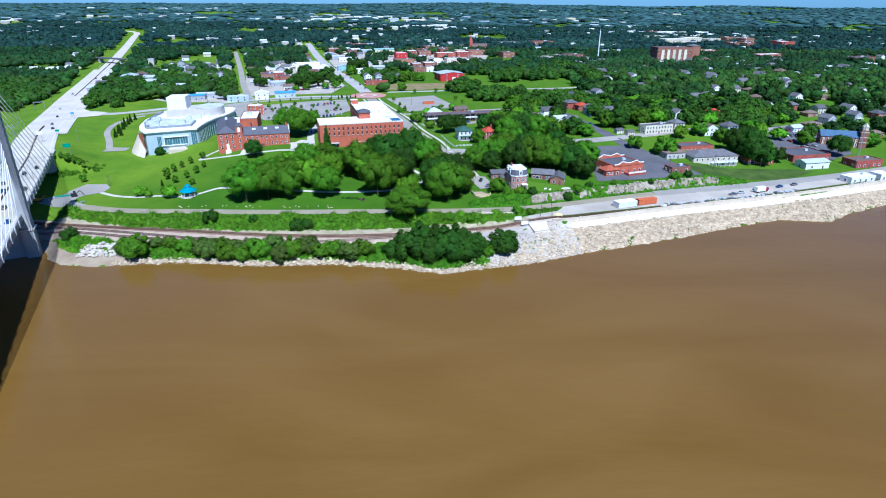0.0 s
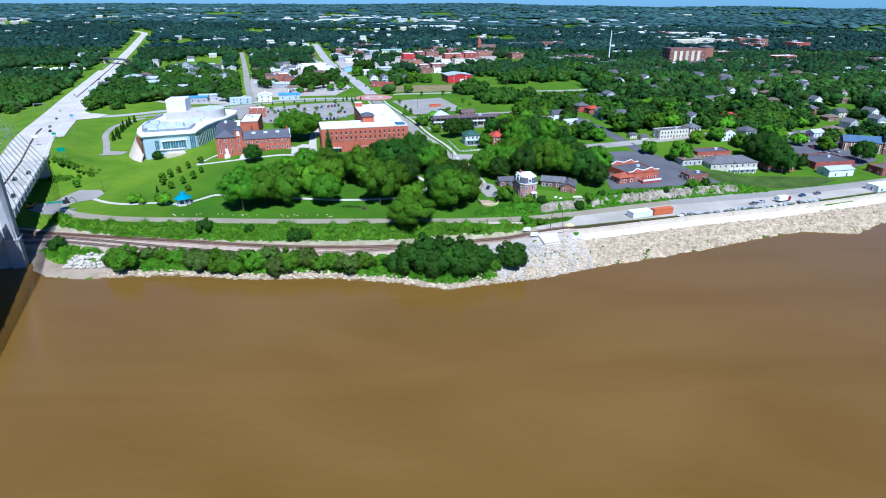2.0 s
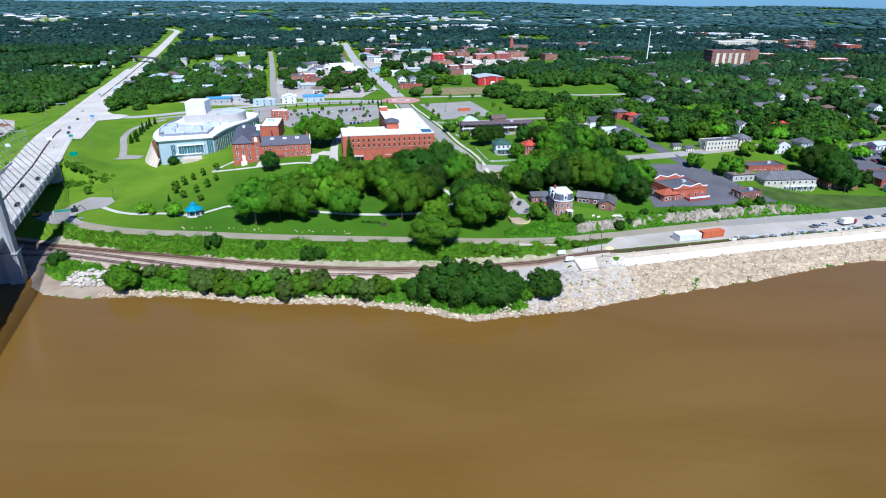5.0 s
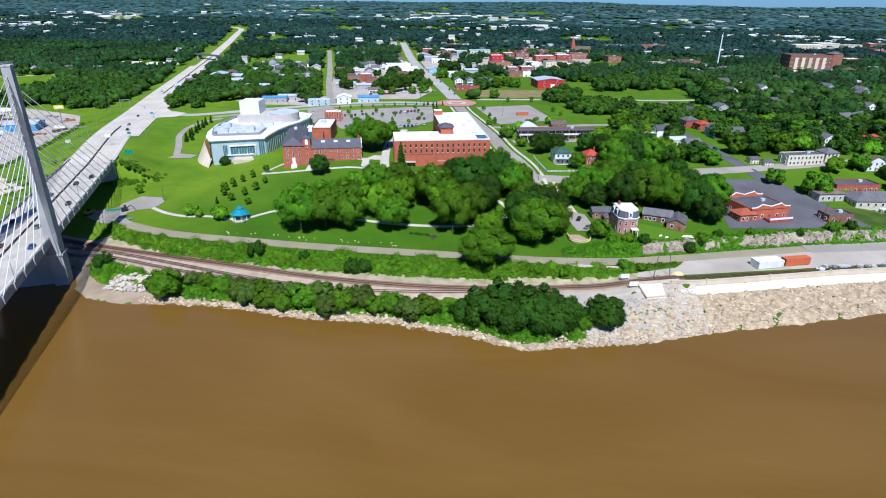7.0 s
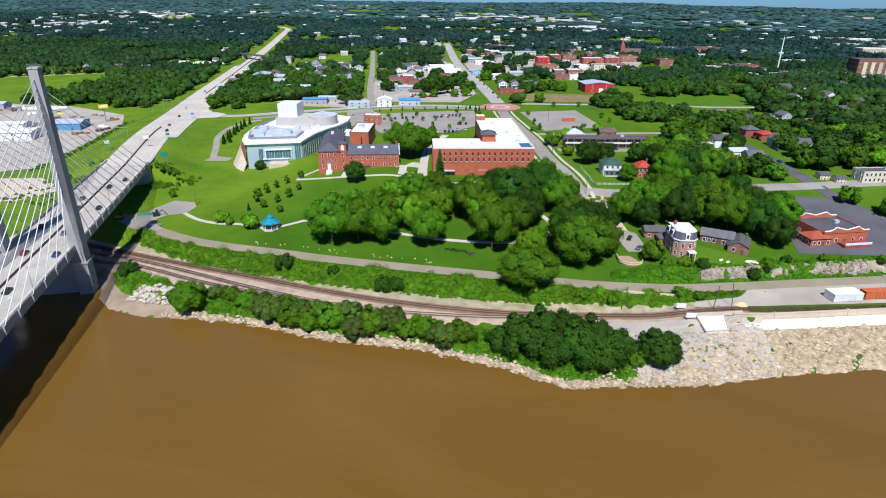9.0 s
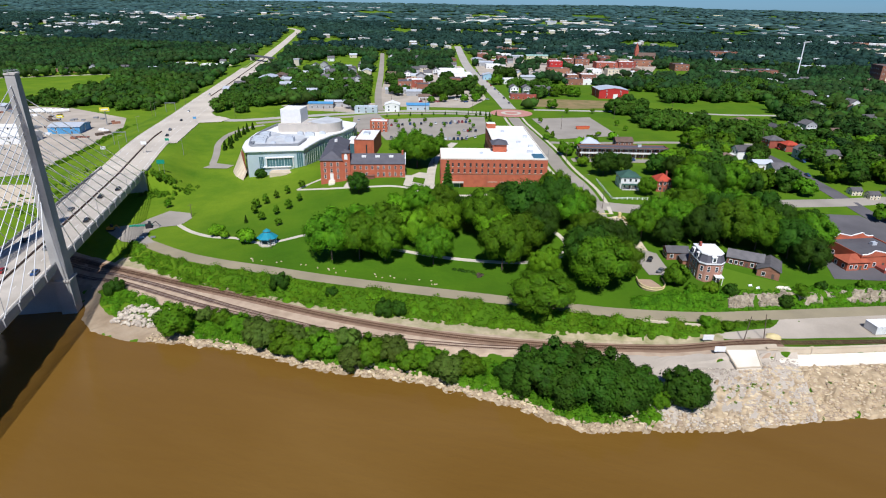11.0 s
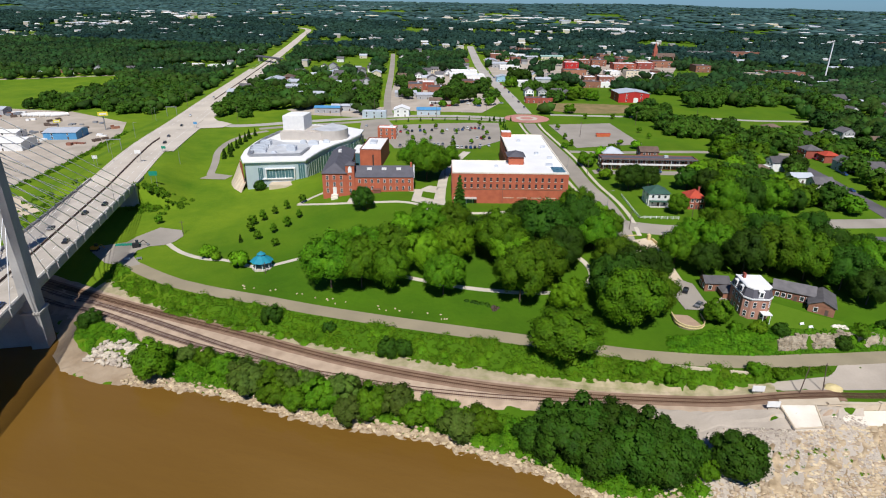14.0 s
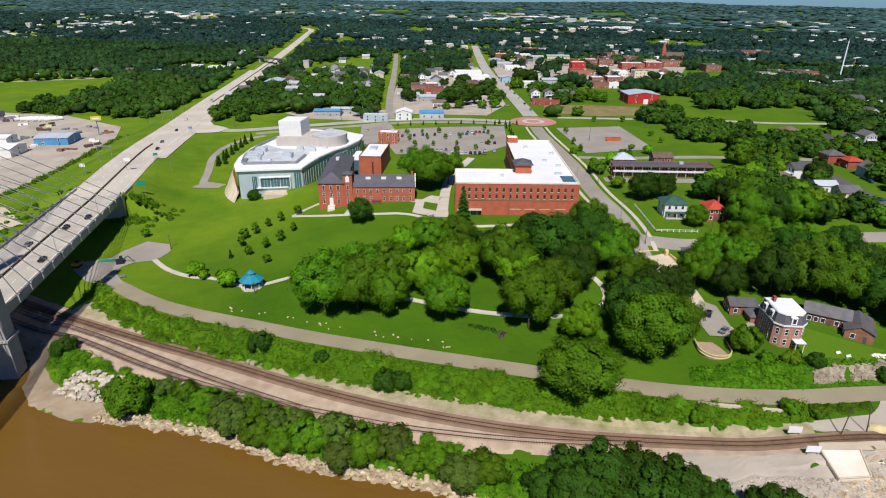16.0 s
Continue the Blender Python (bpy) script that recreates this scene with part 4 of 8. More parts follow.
def trunk(seed, height, r, limbs=5):
    rng = random.Random(seed)
    mb = Mesh().tube((0, 0, -0.6), (0.1, 0, height * 0.3), r, r * 0.75, 8)
    mb.tube((0.1, 0, height * 0.3), (0, 0.2, height * 0.7), r * 0.75, r * 0.25, 8)
    for i in range(limbs):
        a = i * 2.4 + rng.uniform(-0.4, 0.4)
        z = height * rng.uniform(0.25, 0.45)
        mb.tube((0, 0, z), (math.cos(a) * height * 0.25, math.sin(a) * height * 0.25, z + height * 0.25), r * 0.4, r * 0.12, 6)
    return mb


def tree_proto(name, label, leaf, radius, height, lobes, leaves, size, seed, base=0.25, r=0.35):
    t = thing(name, 0, -900, -400, 0, label, "tree", name.replace("_", " ") + "s of the riverside")
    part("trunk", trunk(seed, height, r), "bark", t)
    part("crown", crown(seed, radius, height, lobes, leaves, size, base), leaf, t)
    return t


def conifer_proto(name, label, leaf, radius, height, seed):
    rng = random.Random(seed)
    t = thing(name, 0, -900, -400, 0, label, "tree", "conifers planted in rows")
    part("trunk", Mesh().tube((0, 0, -0.5), (0, 0, height * 0.9), 0.28, 0.05, 7), "bark", t)
    mb = Mesh()
    for k in range(11):
        z = height * (0.1 + 0.85 * k / 10)
        rr = radius * (1 - k / 11) ** 0.8
        for i in range(11):
            a = rng.uniform(0, 6.28)
            q = Vector((math.cos(a) * rr, math.sin(a) * rr, z - rr * 0.25))
            p0 = Vector((0, 0, z + 0.4))
            side = Vector((-math.sin(a), math.cos(a), 0)) * (0.35 + rr * 0.3)
            mid = (p0 + q) / 2 + Vector((0, 0, 0.35))
            mb.add([p0, mid - side, q, mid + side], [(0, 1, 2, 3)])
        mb.lump((0, 0, z), (rr * 0.6, rr * 0.6, height * 0.07), 1, 0.25, rng)
    part("crown", mb, leaf, t)
    return t


PROTO = {
    "oak": tree_proto("broadleaf_tree", "broad leafy deciduous tree with a full green crown", "leaf", 10.2, 18.0, 40, 4600, 0.40, 1),
    "oak2": tree_proto("broadleaf_tree", "broad leafy deciduous tree with an uneven green crown", "leaf", 9.4, 19.0, 38, 4400, 0.40, 2),
    "dark": tree_proto("broadleaf_tree", "dense dark green deciduous tree", "leaf_dark", 9.4, 18.0, 38, 4300, 0.39, 3),
    "light": tree_proto("broadleaf_tree", "light yellow-green deciduous tree in full leaf", "leaf_light", 8.8, 16.0, 36, 4000, 0.39, 4),
    "mid": tree_proto("broadleaf_tree", "rounded leafy green tree", "leaf", 5.8, 11.0, 15, 600, 0.85, 5),
    "mid_dark": tree_proto("broadleaf_tree", "rounded dark green tree", "leaf_dark", 5.8, 11.5, 15, 600, 0.85, 6),
    "mid_light": tree_proto("broadleaf_tree", "rounded fresh green tree", "leaf_light", 5.2, 10.0, 14, 560, 0.85, 7),
    "mid_olive": tree_proto("broadleaf_tree", "olive green willow-like tree", "leaf_olive", 4.6, 8.5, 16, 1100, 0.4, 8, 0.05),
    "bank": tree_proto("bank_tree", "bushy green tree rooted in the river bank", "leaf", 5.0, 8.2, 24, 2100, 0.34, 9, 0.05),
    "bank_dark": tree_proto("bank_tree", "bushy dark green tree rooted in the river bank", "leaf_dark", 5.0, 8.4, 24, 2100, 0.34, 10, 0.05),
    "young": tree_proto("young_tree", "small young tree planted on the lawn", "leaf", 1.6, 5.2, 12, 300, 0.26, 11, 0.25, 0.08),
    "fir": conifer_proto("conifer", "narrow dark green conifer", "leaf_dark", 2.6, 8.5, 12),
    "spruce": conifer_proto("conifer", "tall open conifer with drooping boughs", "leaf_dark", 4.4, 15.0, 13),
}
TREE_RNG = random.Random(77)


def plant(kind, x, y, s=1.0, sink=0.0):
    t = TREE_RNG
    k = s * t.uniform(0.93, 1.07)
    m = pose(x, y, terrain(x, y) - sink, 0, 0, t.uniform(0, 360)) @ Matrix.Diagonal((k, k, k * (t.uniform(1.08, 1.26) if kind in ("oak", "oak2", "dark", "light") else t.uniform(0.94, 1.08)), 1))
    return copy_thing(PROTO[kind], m)


def grove(kinds, *spots):
    for i, (x, y, s) in enumerate(spots):
        plant(kinds[i % len(kinds)], x, y, s)


# park grove
grove(["oak", "oak2"], (-106, 303, 1.05), (-95, 306, 0.95), (-98, 318, 0.95), (-84, 307, 0.8))
grove(["light"], (-77, 325, 1.05), (-66, 331, 0.95), (-44, 334, 0.95), (-19, 308, 0.72))
grove(["oak2", "oak"], (-64, 309, 0.9), (-49, 339, 1.0), (-36, 311, 1.05), (-30, 322, 0.9))
grove(["dark"], (-60, 350, 0.75), (-33, 352, 1.15), (-20, 362, 1.05), (-42, 364, 0.9), (-24, 339, 0.85))
grove(["oak", "light"], (-82, 352, 0.75), (-92, 347, 0.7), (-73, 358, 0.75), (-14, 375, 0.75), (-22, 379, 0.7))
lone = plant("oak", -17, 283.5, 1.06)
lone.matrix_basis = lone.matrix_basis @ Matrix.Diagonal((1, 1, 0.68, 1))
grove(["oak", "dark"], (2, 306, 1.1), (-4, 316, 1.0), (10, 317, 0.7), (4, 328, 0.95), (-3, 338, 0.85), (12, 340, 0.6))
grove(["dark"], (-121, 371, 0.62))
grove(["oak2", "oak"], (-104, 420, 1.0), (-112, 430, 1.0), (-97, 432, 0.95))
plant("spruce", -75, 377, 1.12)
grove(["oak", "oak2", "dark"], (-88, 322, 0.9), (-71, 343, 0.7), (-28, 333, 0.8), (-12, 356, 0.8), (-8, 366, 0.75))
# planted lawn trees
for x, y in [(-167, 367.5), (-163.5, 373.5), (-158, 380), (-151, 362.5), (-152, 353), (-169, 360), (-171, 354), (-155.5, 346), (-159.5, 339), (-147, 333), (-168, 347), (-220, 348)]:
    plant("young", x, y, TREE_RNG.uniform(0.85, 1.15))
plant("fir", -166.4, 336, 0.5)
grove(["mid_light"], (-171, 319, 0.62), (-165.5, 316.5, 0.45), (-151, 311.5, 0.72), (-154, 315, 0.5))
for x, y in [(-252, 451), (-253, 458), (-255, 464), (-256, 471), (-259, 480), (-260, 488), (-262, 496), (-262, 504), (-250, 447), (-248, 452)]:
    plant("fir", x, y, TREE_RNG.uniform(0.6, 0.85))
# river bank
grove(["bank", "mid_olive"], (-142, 249, 1.35), (-108, 249.5, 1.1), (-99, 248, 1.1), (-148, 251, 0.8), (-92, 247.5, 0.9), (-74, 246.5, 1.0), (-120, 254, 0.89), (-112, 252, 0.94), (-104, 254, 0.94), (-97, 252, 0.89), (-84, 249, 1.12), (-78, 252, 1.06), (-69, 250, 1.12), (-62, 252, 1.00), (-56, 250, 0.94), (-43, 248, 1.12), (-37, 251, 1.00), (-90, 253, 0.83), (-128, 256, 0.71), (-135, 256, 0.71), (-50, 252, 0.83))
grove(["bank_dark"], (-22, 250, 1.15), (-14, 247.5, 1.5), (-6, 247, 1.65), (2, 248, 1.7), (10, 248, 1.6), (-10, 254, 1.45), (-1, 255, 1.5), (7, 254, 1.45), (15, 252, 1.2), (-18, 255, 1.05))
plant("bank_dark", 28, 254, 1.5), plant("bank", 21, 250, 0.6)
grove(["bank_dark"], (-117, 279, 0.73), (-73, 275, 0.85), (-68, 276, 0.65), (-95, 278, 0.47), (-180, 264, 0.8))
grove(["bank"], (14, 282, 0.47), (3, 281, 0.53), (39, 292, 0.53), (46, 293, 0.47))
# round the villa and the wooded hill
grove(["bank", "bank_dark"], (30, 314.5, 0.95), (49, 312, 0.55), (35, 309, 0.45), (70, 318, 0.6), (76, 322, 0.6), (84, 327, 0.45), (100, 334, 0.4), (124, 340, 0.4), (140, 346, 0.6), (150, 350, 0.6)    )
plant("mid_light", 42, 310, 0.5)
hill_kinds = ["oak", "dark", "oak2", "dark", "oak"]
grove(hill_kinds, (19, 352, 0.75), (29, 347, 0.6), (34, 360, 0.8), (44, 352, 0.85), (54, 357, 0.9), (66, 355, 0.85), (78, 352, 0.9), (88, 358, 0.95), (84, 343, 0.75), (26, 366, 0.7), (40, 372, 0.8), (52, 371, 0.85), (64, 371, 0.85), (76, 369, 0.9), (60, 384, 0.75), (48, 386, 0.75), (74, 384, 0.8), (36, 384, 0.7), (90, 374, 0.75), (24, 404, 0.5), (44, 408, 0.8), (54, 414, 0.85), (66, 418, 0.85), (78, 424, 0.6), (46, 424, 0.8), (58, 430, 0.7), (40, 440, 0.7), (52, 446, 0.6))
grove(["dark"], (2, 436, 0.75), (12, 441, 0.65), (6, 443, 0.6))
grove(["mid_light", "mid"], (-10, 452, 0.6), (-22, 478, 0.8), (-14, 500, 0.8), (-6, 512, 0.7), (8, 534, 0.6), (-38, 520, 0.35), (-2, 545, 0.35))
grove(["mid", "mid_dark"], (84, 432, 1.0), (96, 436, 1.1), (104, 430, 0.9), (72, 438, 1.0), (88, 446, 0.8), (66, 446, 0.9))
grove(["mid"], (133, 405, 0.8), (150, 392, 1.15))
grove(["dark", "mid_dark"], (209, 390, 1.0), (216, 388, 1.0), (212, 400, 1.05), (222, 402, 1.0), (205, 408, 1.0), (228, 412, 0.9), (218, 420, 0.95), (230, 398, 0.8), (284, 418, 0.8))


def scatter(rng, kinds, count, where, clear, s=(0.7, 1.2)):
    """Trees strewn over a plan area, keeping clear of streets and buildings."""
    done = 0
    for _ in range(count * 8):
        if done == count:
            break
        x, y = where(rng)
        if clear(x, y):
            plant(rng.choice(kinds), x, y, rng.uniform(*s))
            done += 1


def near_line(x, y, line, gap):
    for a, b in zip(line, line[1:]):
        u, v = b[0] - a[0], b[1] - a[1]
        k = min(1, max(0, ((x - a[0]) * u + (y - a[1]) * v) / (u * u + v * v)))
        if math.hypot(x - a[0] - k * u, y - a[1] - k * v) < gap:
            return True
    return False


STREETS = [(MAIN_ST, 13), (SECOND_ST, 10), (SIDE_ST, 11), (CROSS_ST, 9), ([(-60, 642), (23, 660), (110, 672), (210, 700)], 6), ([(170, 690), (168, 753), (168, 809), (160, 880)], 7), (FAR_ST, 9), (RAMP_ST, 10), ([(a, b) for a, b, c in HIGHWAY], 24)]
TAKEN = []


def inside(x, y, poly):
    hit = False
    for (ax, ay), (bx, by) in zip(poly, poly[1:] + poly[:1]):
        if (ay > y) != (by > y) and x < (bx - ax) * (y - ay) / (by - ay) + ax:
            hit = not hit
    return hit


OPEN_LAND = [
    [(-190, 640), (-60, 640), (-50, 690), (20, 690), (150, 720), (150, 695), (40, 655), (-40, 600), (20, 540), (60, 520), (60, 480), (-20, 460), (-80, 520), (-110, 480), (-180, 540)],
    [(-640, 330), (-345, 378), (-390, 512), (-430, 560), (-640, 580)],
    [(-640, 575), (-530, 560), (-548, 609), (-566, 691), (-600, 745), (-638, 790), (-740, 725), (-860, 650), (-760, 600)],
    [(-20, 690), (60, 720), (60, 800), (-40, 790)],
    [(70, 590), (150, 620), (140, 690), (60, 650)],
    [(0, 650), (86, 668), (74, 604), (62, 560), (58, 515), (8, 508)],
    [(20, 690), (150, 700), (160, 760), (110, 740), (60, 720)],
]


# ---- bridge ----
BRIDGE = [HIGHWAY[0], HIGHWAY[1], HIGHWAY[2]]
AX, AY = -0.442, 0.897
NX, NY = 0.897, 0.442


def at_deck(s, o):
    """A plan place s metres along the deck from its river end, o metres to the right of its middle."""
    return -99.2 + AX * s + NX * o, 35.8 + AY * s + NY * o


def deck_box(mb, s0, s1, o0, o1, z0, z1):
    p = [at_deck(s0, o0), at_deck(s0, o1), at_deck(s1, o1), at_deck(s1, o0)]
    return mb.prism(p, z0, z1)


def build_bridge():
    b = thing("bridge", 0, 0, 0, 0, "cable-stayed road bridge with concrete towers and white cables", "bridge")
    end, mid = 363.0, 238.5
    part("deck", deck_box(Mesh(), -10, end, -12.6, 12.6, 18.9, 20.0), "deck", b, "pale concrete roadway")
    for o in (-11.6, 11.6):
        part("girder", deck_box(Mesh(), -10, end, o - 0.5, o + 0.5, 16.9, 18.9), "steel", b)
    s = 0.0
    while s < end:
        part("cross_beam", deck_box(Mesh(), s, s + 0.6, -11.1, 11.1, 17.4, 18.9), "steel", b)
        s += 11.0
    for o in (-12.75, 12.75):
        part("parapet", deck_box(Mesh(), -10, end, o - 0.2, o + 0.2, 18.6, 20.95), "pylon", b)
        part("hand_rail", deck_box(Mesh(), -10, end, o - 0.08, o + 0.08, 21.2, 21.35), "steel", b)
    part("median_barrier", deck_box(Mesh(), -10, end, -0.24, 0.24, 20.0, 20.75), "timber", b, "dark-stained median barrier")
    for o in (-10.6, -1.2, 1.2, 10.6):
        part("edge_line", deck_box(Mesh(), -10, end, o - 0.09, o + 0.09, 20.0, 20.012), "white", b)
    for o in (-5.9, 5.9):
        s = 0.0
        while s < end:
            part("lane_dash", deck_box(Mesh(), s, s + 3.2, o - 0.09, o + 0.09, 20.0, 20.012), "white", b)
            s += 12.0
    # tower
    for side in (1, -1):
        cx, cy = at_deck(mid - 1.0, side * 13.3)
        turn = math.atan2(NY, NX)
        leg = Mesh()
        leg.box(cx, cy, 13.5, 4.7, 5.6, 73.6, turn=turn)
        leg.v[4:8] = [(cx + (x - cx) * 0.64, cy + (y - cy) * 0.64, z) for x, y, z in leg.v[4:8]]
        part("tower_leg", leg, "pylon", b, "tall slender concrete tower leg")
        foot = Mesh().box(cx, cy, -4, 5.2, 6.2, 17.4, turn=turn)
        part("tower_base", foot, "pylon", b)
        part("collar", Mesh().box(cx, cy, 13.2, 6.2, 7.2, 0.7, turn=turn), "concrete", b)
        part("tower_cap", Mesh().box(cx, cy, 87.1, 3.4, 4.0, 0.5, turn=turn), "concrete", b)
        rail_mb = Mesh()
        for i in range(4):
            a, c = turn + i * math.pi / 2, turn + (i + 1) * math.pi / 2
            for z in (88.0, 88.5):
                rail_mb.tube((cx + 2.2 * math.cos(a), cy + 2.2 * math.sin(a), z), (cx + 2.2 * math.cos(c), cy + 2.2 * math.sin(c), z), 0.06, sides=5)
            rail_mb.tube((cx + 2.2 * math.cos(a), cy + 2.2 * math.sin(a), 87.3), (cx + 2.2 * math.cos(a), cy + 2.2 * math.sin(a), 88.6), 0.06, sides=5)
        part("top_rail", rail_mb, "steel", b)
        # cables, with their sockets at the deck's edge
        for way in (1, -1):
            for k in range(14):
                reach = 14 + k * 9.0 if way > 0 else 14 + k * 10.5
                s = mid + way * reach
                if not -8 < s < end - 2:
                    continue
                ax, ay = at_deck(s, side * 13.1)
                top = 44.0 + k * 3.05
                tx, ty = at_deck(mid - 1.0 + way * (2.3 - 0.045 * k), side * 13.0)
                part("cable", Mesh().tube((ax, ay, 20.2), (tx, ty, top), 0.15, sides=7), "cable", b, smooth=True)
                part("socket", Mesh().box(ax, ay, 18.2, 0.8, 1.2, 2.8, turn=turn), "pylon", b)
    part("pier_wall", deck_box(Mesh(), mid - 1.6, mid + 1.6, -12.2, 12.2, -4, 15.2), "pylon", b)
    part("cross_head", deck_box(Mesh(), mid - 2.2, mid + 2.2, -12.4, 12.4, 15.2, 16.9), "pylon", b)
    part("abutment", deck_box(Mesh(), end - 2.5, end + 1.5, -13.0, 13.0, 6, 18.85), "concrete", b)
    for o in (-13.2, 13.2):
        part("wing_wall", deck_box(Mesh(), end - 2.5, end + 14, o - 0.4, o + 0.4, 6, 20.9), "concrete", b)
    for s in np.arange(60, end, 45):
        for o in (-12.9, 12.9):
            x, y = at_deck(float(s), o)
            lp = part("lamp_post", Mesh().tube((x, y, 20.9), (x, y, 30), 0.1, 0.06, 6).tube((x, y, 30), (x - NX * 1.6 * math.copysign(1, o), y - NY * 1.6 * math.copysign(1, o), 30.3), 0.06, 0.05, 5), "steel", b)
    # highway beyond
    land = [p for p in HIGHWAY[2:]]
    for nm, pts, half in (("road_highway", land[:6], 13.2), ("road_highway_north", land[5:], 7.5)):
        ob = part(nm, strip_mesh(pts, -half, half, 0.02, 6, 4, 0.6, True), "highway")
        tagged(ob, "pale concrete four-lane highway", "highway", kind="structure")
    wide = part("road_junction", strip_mesh([(-300, 432, 18.55), (-330, 495, 17.0), (-348, 535, 15.68), (-370, 588, 16.1), (-392, 640, 16.58)], 12.5, 19.5, 0.03, 5, 2, 0.6, True), "highway")
    tagged(wide, "pale concrete turning lane of the highway", "highway", kind="structure")
    patch("road_apron", [(-338, 500), (-318, 516), (-300, 519), (-300, 532), (-322, 545), (-348, 572), (-352, 540)], "highway", "pale concrete junction of highway and ramp", 0.42)
    for a, c, nm in ((2, 3, "median_south"), (5, 8, "median_north")):
        pts = [p for p in HIGHWAY[a:c + 1]]
        if a == 2:
            pts = [HIGHWAY[2], HIGHWAY[3], (-320, 473, 17.5)]
        ob = part(nm, strip_mesh(pts, -0.3, 0.3, 0.7, 5, 1, 0.9, True), "timber")
        tagged(ob, "low dark median barrier on the highway", "barrier", kind="structure")
    lines = Mesh()
    pts = resample(soften(land), 6.0)
    nr = offsets(pts)
    for i in range(0, min(110, len(pts) - 1)):
        for o in (-11, -6, 6, 11):
            if abs(o) == 6 and i % 2:
                continue
            p, q = pts[i], pts[i + 1]
            (nx, ny) = nr[i]
            k = len(lines.v)
            lines.v += [(p[0] + nx * (o - 0.12), p[1] + ny * (o - 0.12), p[2] + 0.05), (p[0] + nx * (o + 0.12), p[1] + ny * (o + 0.12), p[2] + 0.05), (q[0] + nx * (o + 0.12), q[1] + ny * (o + 0.12), q[2] + 0.05), (q[0] + nx * (o - 0.12), q[1] + ny * (o - 0.12), q[2] + 0.05)]
            lines.f.append((k, k + 1, k + 2, k + 3))
    tagged(part("trim_lane_lines", lines, "white"), "white lane lines on the highway", "lane marking", kind="structure")
    over = thing("overpass", -510, 945, 0, 0, "dark low road bridge across the highway", "bridge")
    part("span", Mesh().box(0, 0, 27.5, 64, 9, 1.6, turn=-0.5), "roof_tar", over)
    for dx in (-26, 26):
        part("pier", Mesh().box(dx * 0.88, -dx * 0.48, 14, 2, 7, 13.5, turn=-0.5), "concrete", over)


build_bridge()


# ---- windows, doors and plain houses ----
WINDOWS = {}
ONE_WINDOW = Mesh()
for wx, wz, wsx, wsz in ((-0.62, -0.12, 0.14, 1.75), (0.62, -0.12, 0.14, 1.75), (0, -0.12, 1.1, 0.12), (0, 1.5, 1.1, 0.12)):
    ONE_WINDOW.box(wx, -0.06, wz, wsx, 0.18, wsz)
ONE_WINDOW.box(0, -0.02, 0, 1.1, 0.06, 1.5, m=1)
ONE_WINDOW = data("window", ONE_WINDOW, ["white", "glass"])


def window_mesh(w, h, frame, glass="glass"):
    key = (w, h, frame, glass)
    if key not in WINDOWS:
        fr, t = Mesh(), 0.09
        for x, z, sx, sz in ((-w / 2 - t / 2, -t, t, h + 2 * t), (w / 2 + t / 2, -t, t, h + 2 * t), (0, -t, w, t), (0, h, w, t), (0, h / 2 - 0.04, w, 0.08)):
            fr.box(x, -0.06, z, sx, 0.18, sz)
        WINDOWS[key] = data("window", fr, frame), data("pane", Mesh().box(0, -0.02, 0, w, 0.06, h), glass)
    return WINDOWS[key]


def windows(parent, w, h, places, frame="white", pane=True, glass="glass"):
    """Windows on walls, each a frame with its pane: places of x, y, z of the sill and the turn of the wall."""
    fm, pm = window_mesh(w, h, frame, glass)
    for x, y, z, turn in places:
        if not pane:
            part("window", ONE_WINDOW, None, parent).matrix_basis = pose(x, y, z, 0, 0, turn)
            continue
        ob = part("window", fm, None, parent)
        ob.matrix_basis = pose(x, y, z, 0, 0, turn)
        part("pane", pm, None, ob)


def row(x0, x1, n, y, z):
    return [(x0 + (x1 - x0) * (i + 0.5) / n, y, z, 0) for i in range(n)]


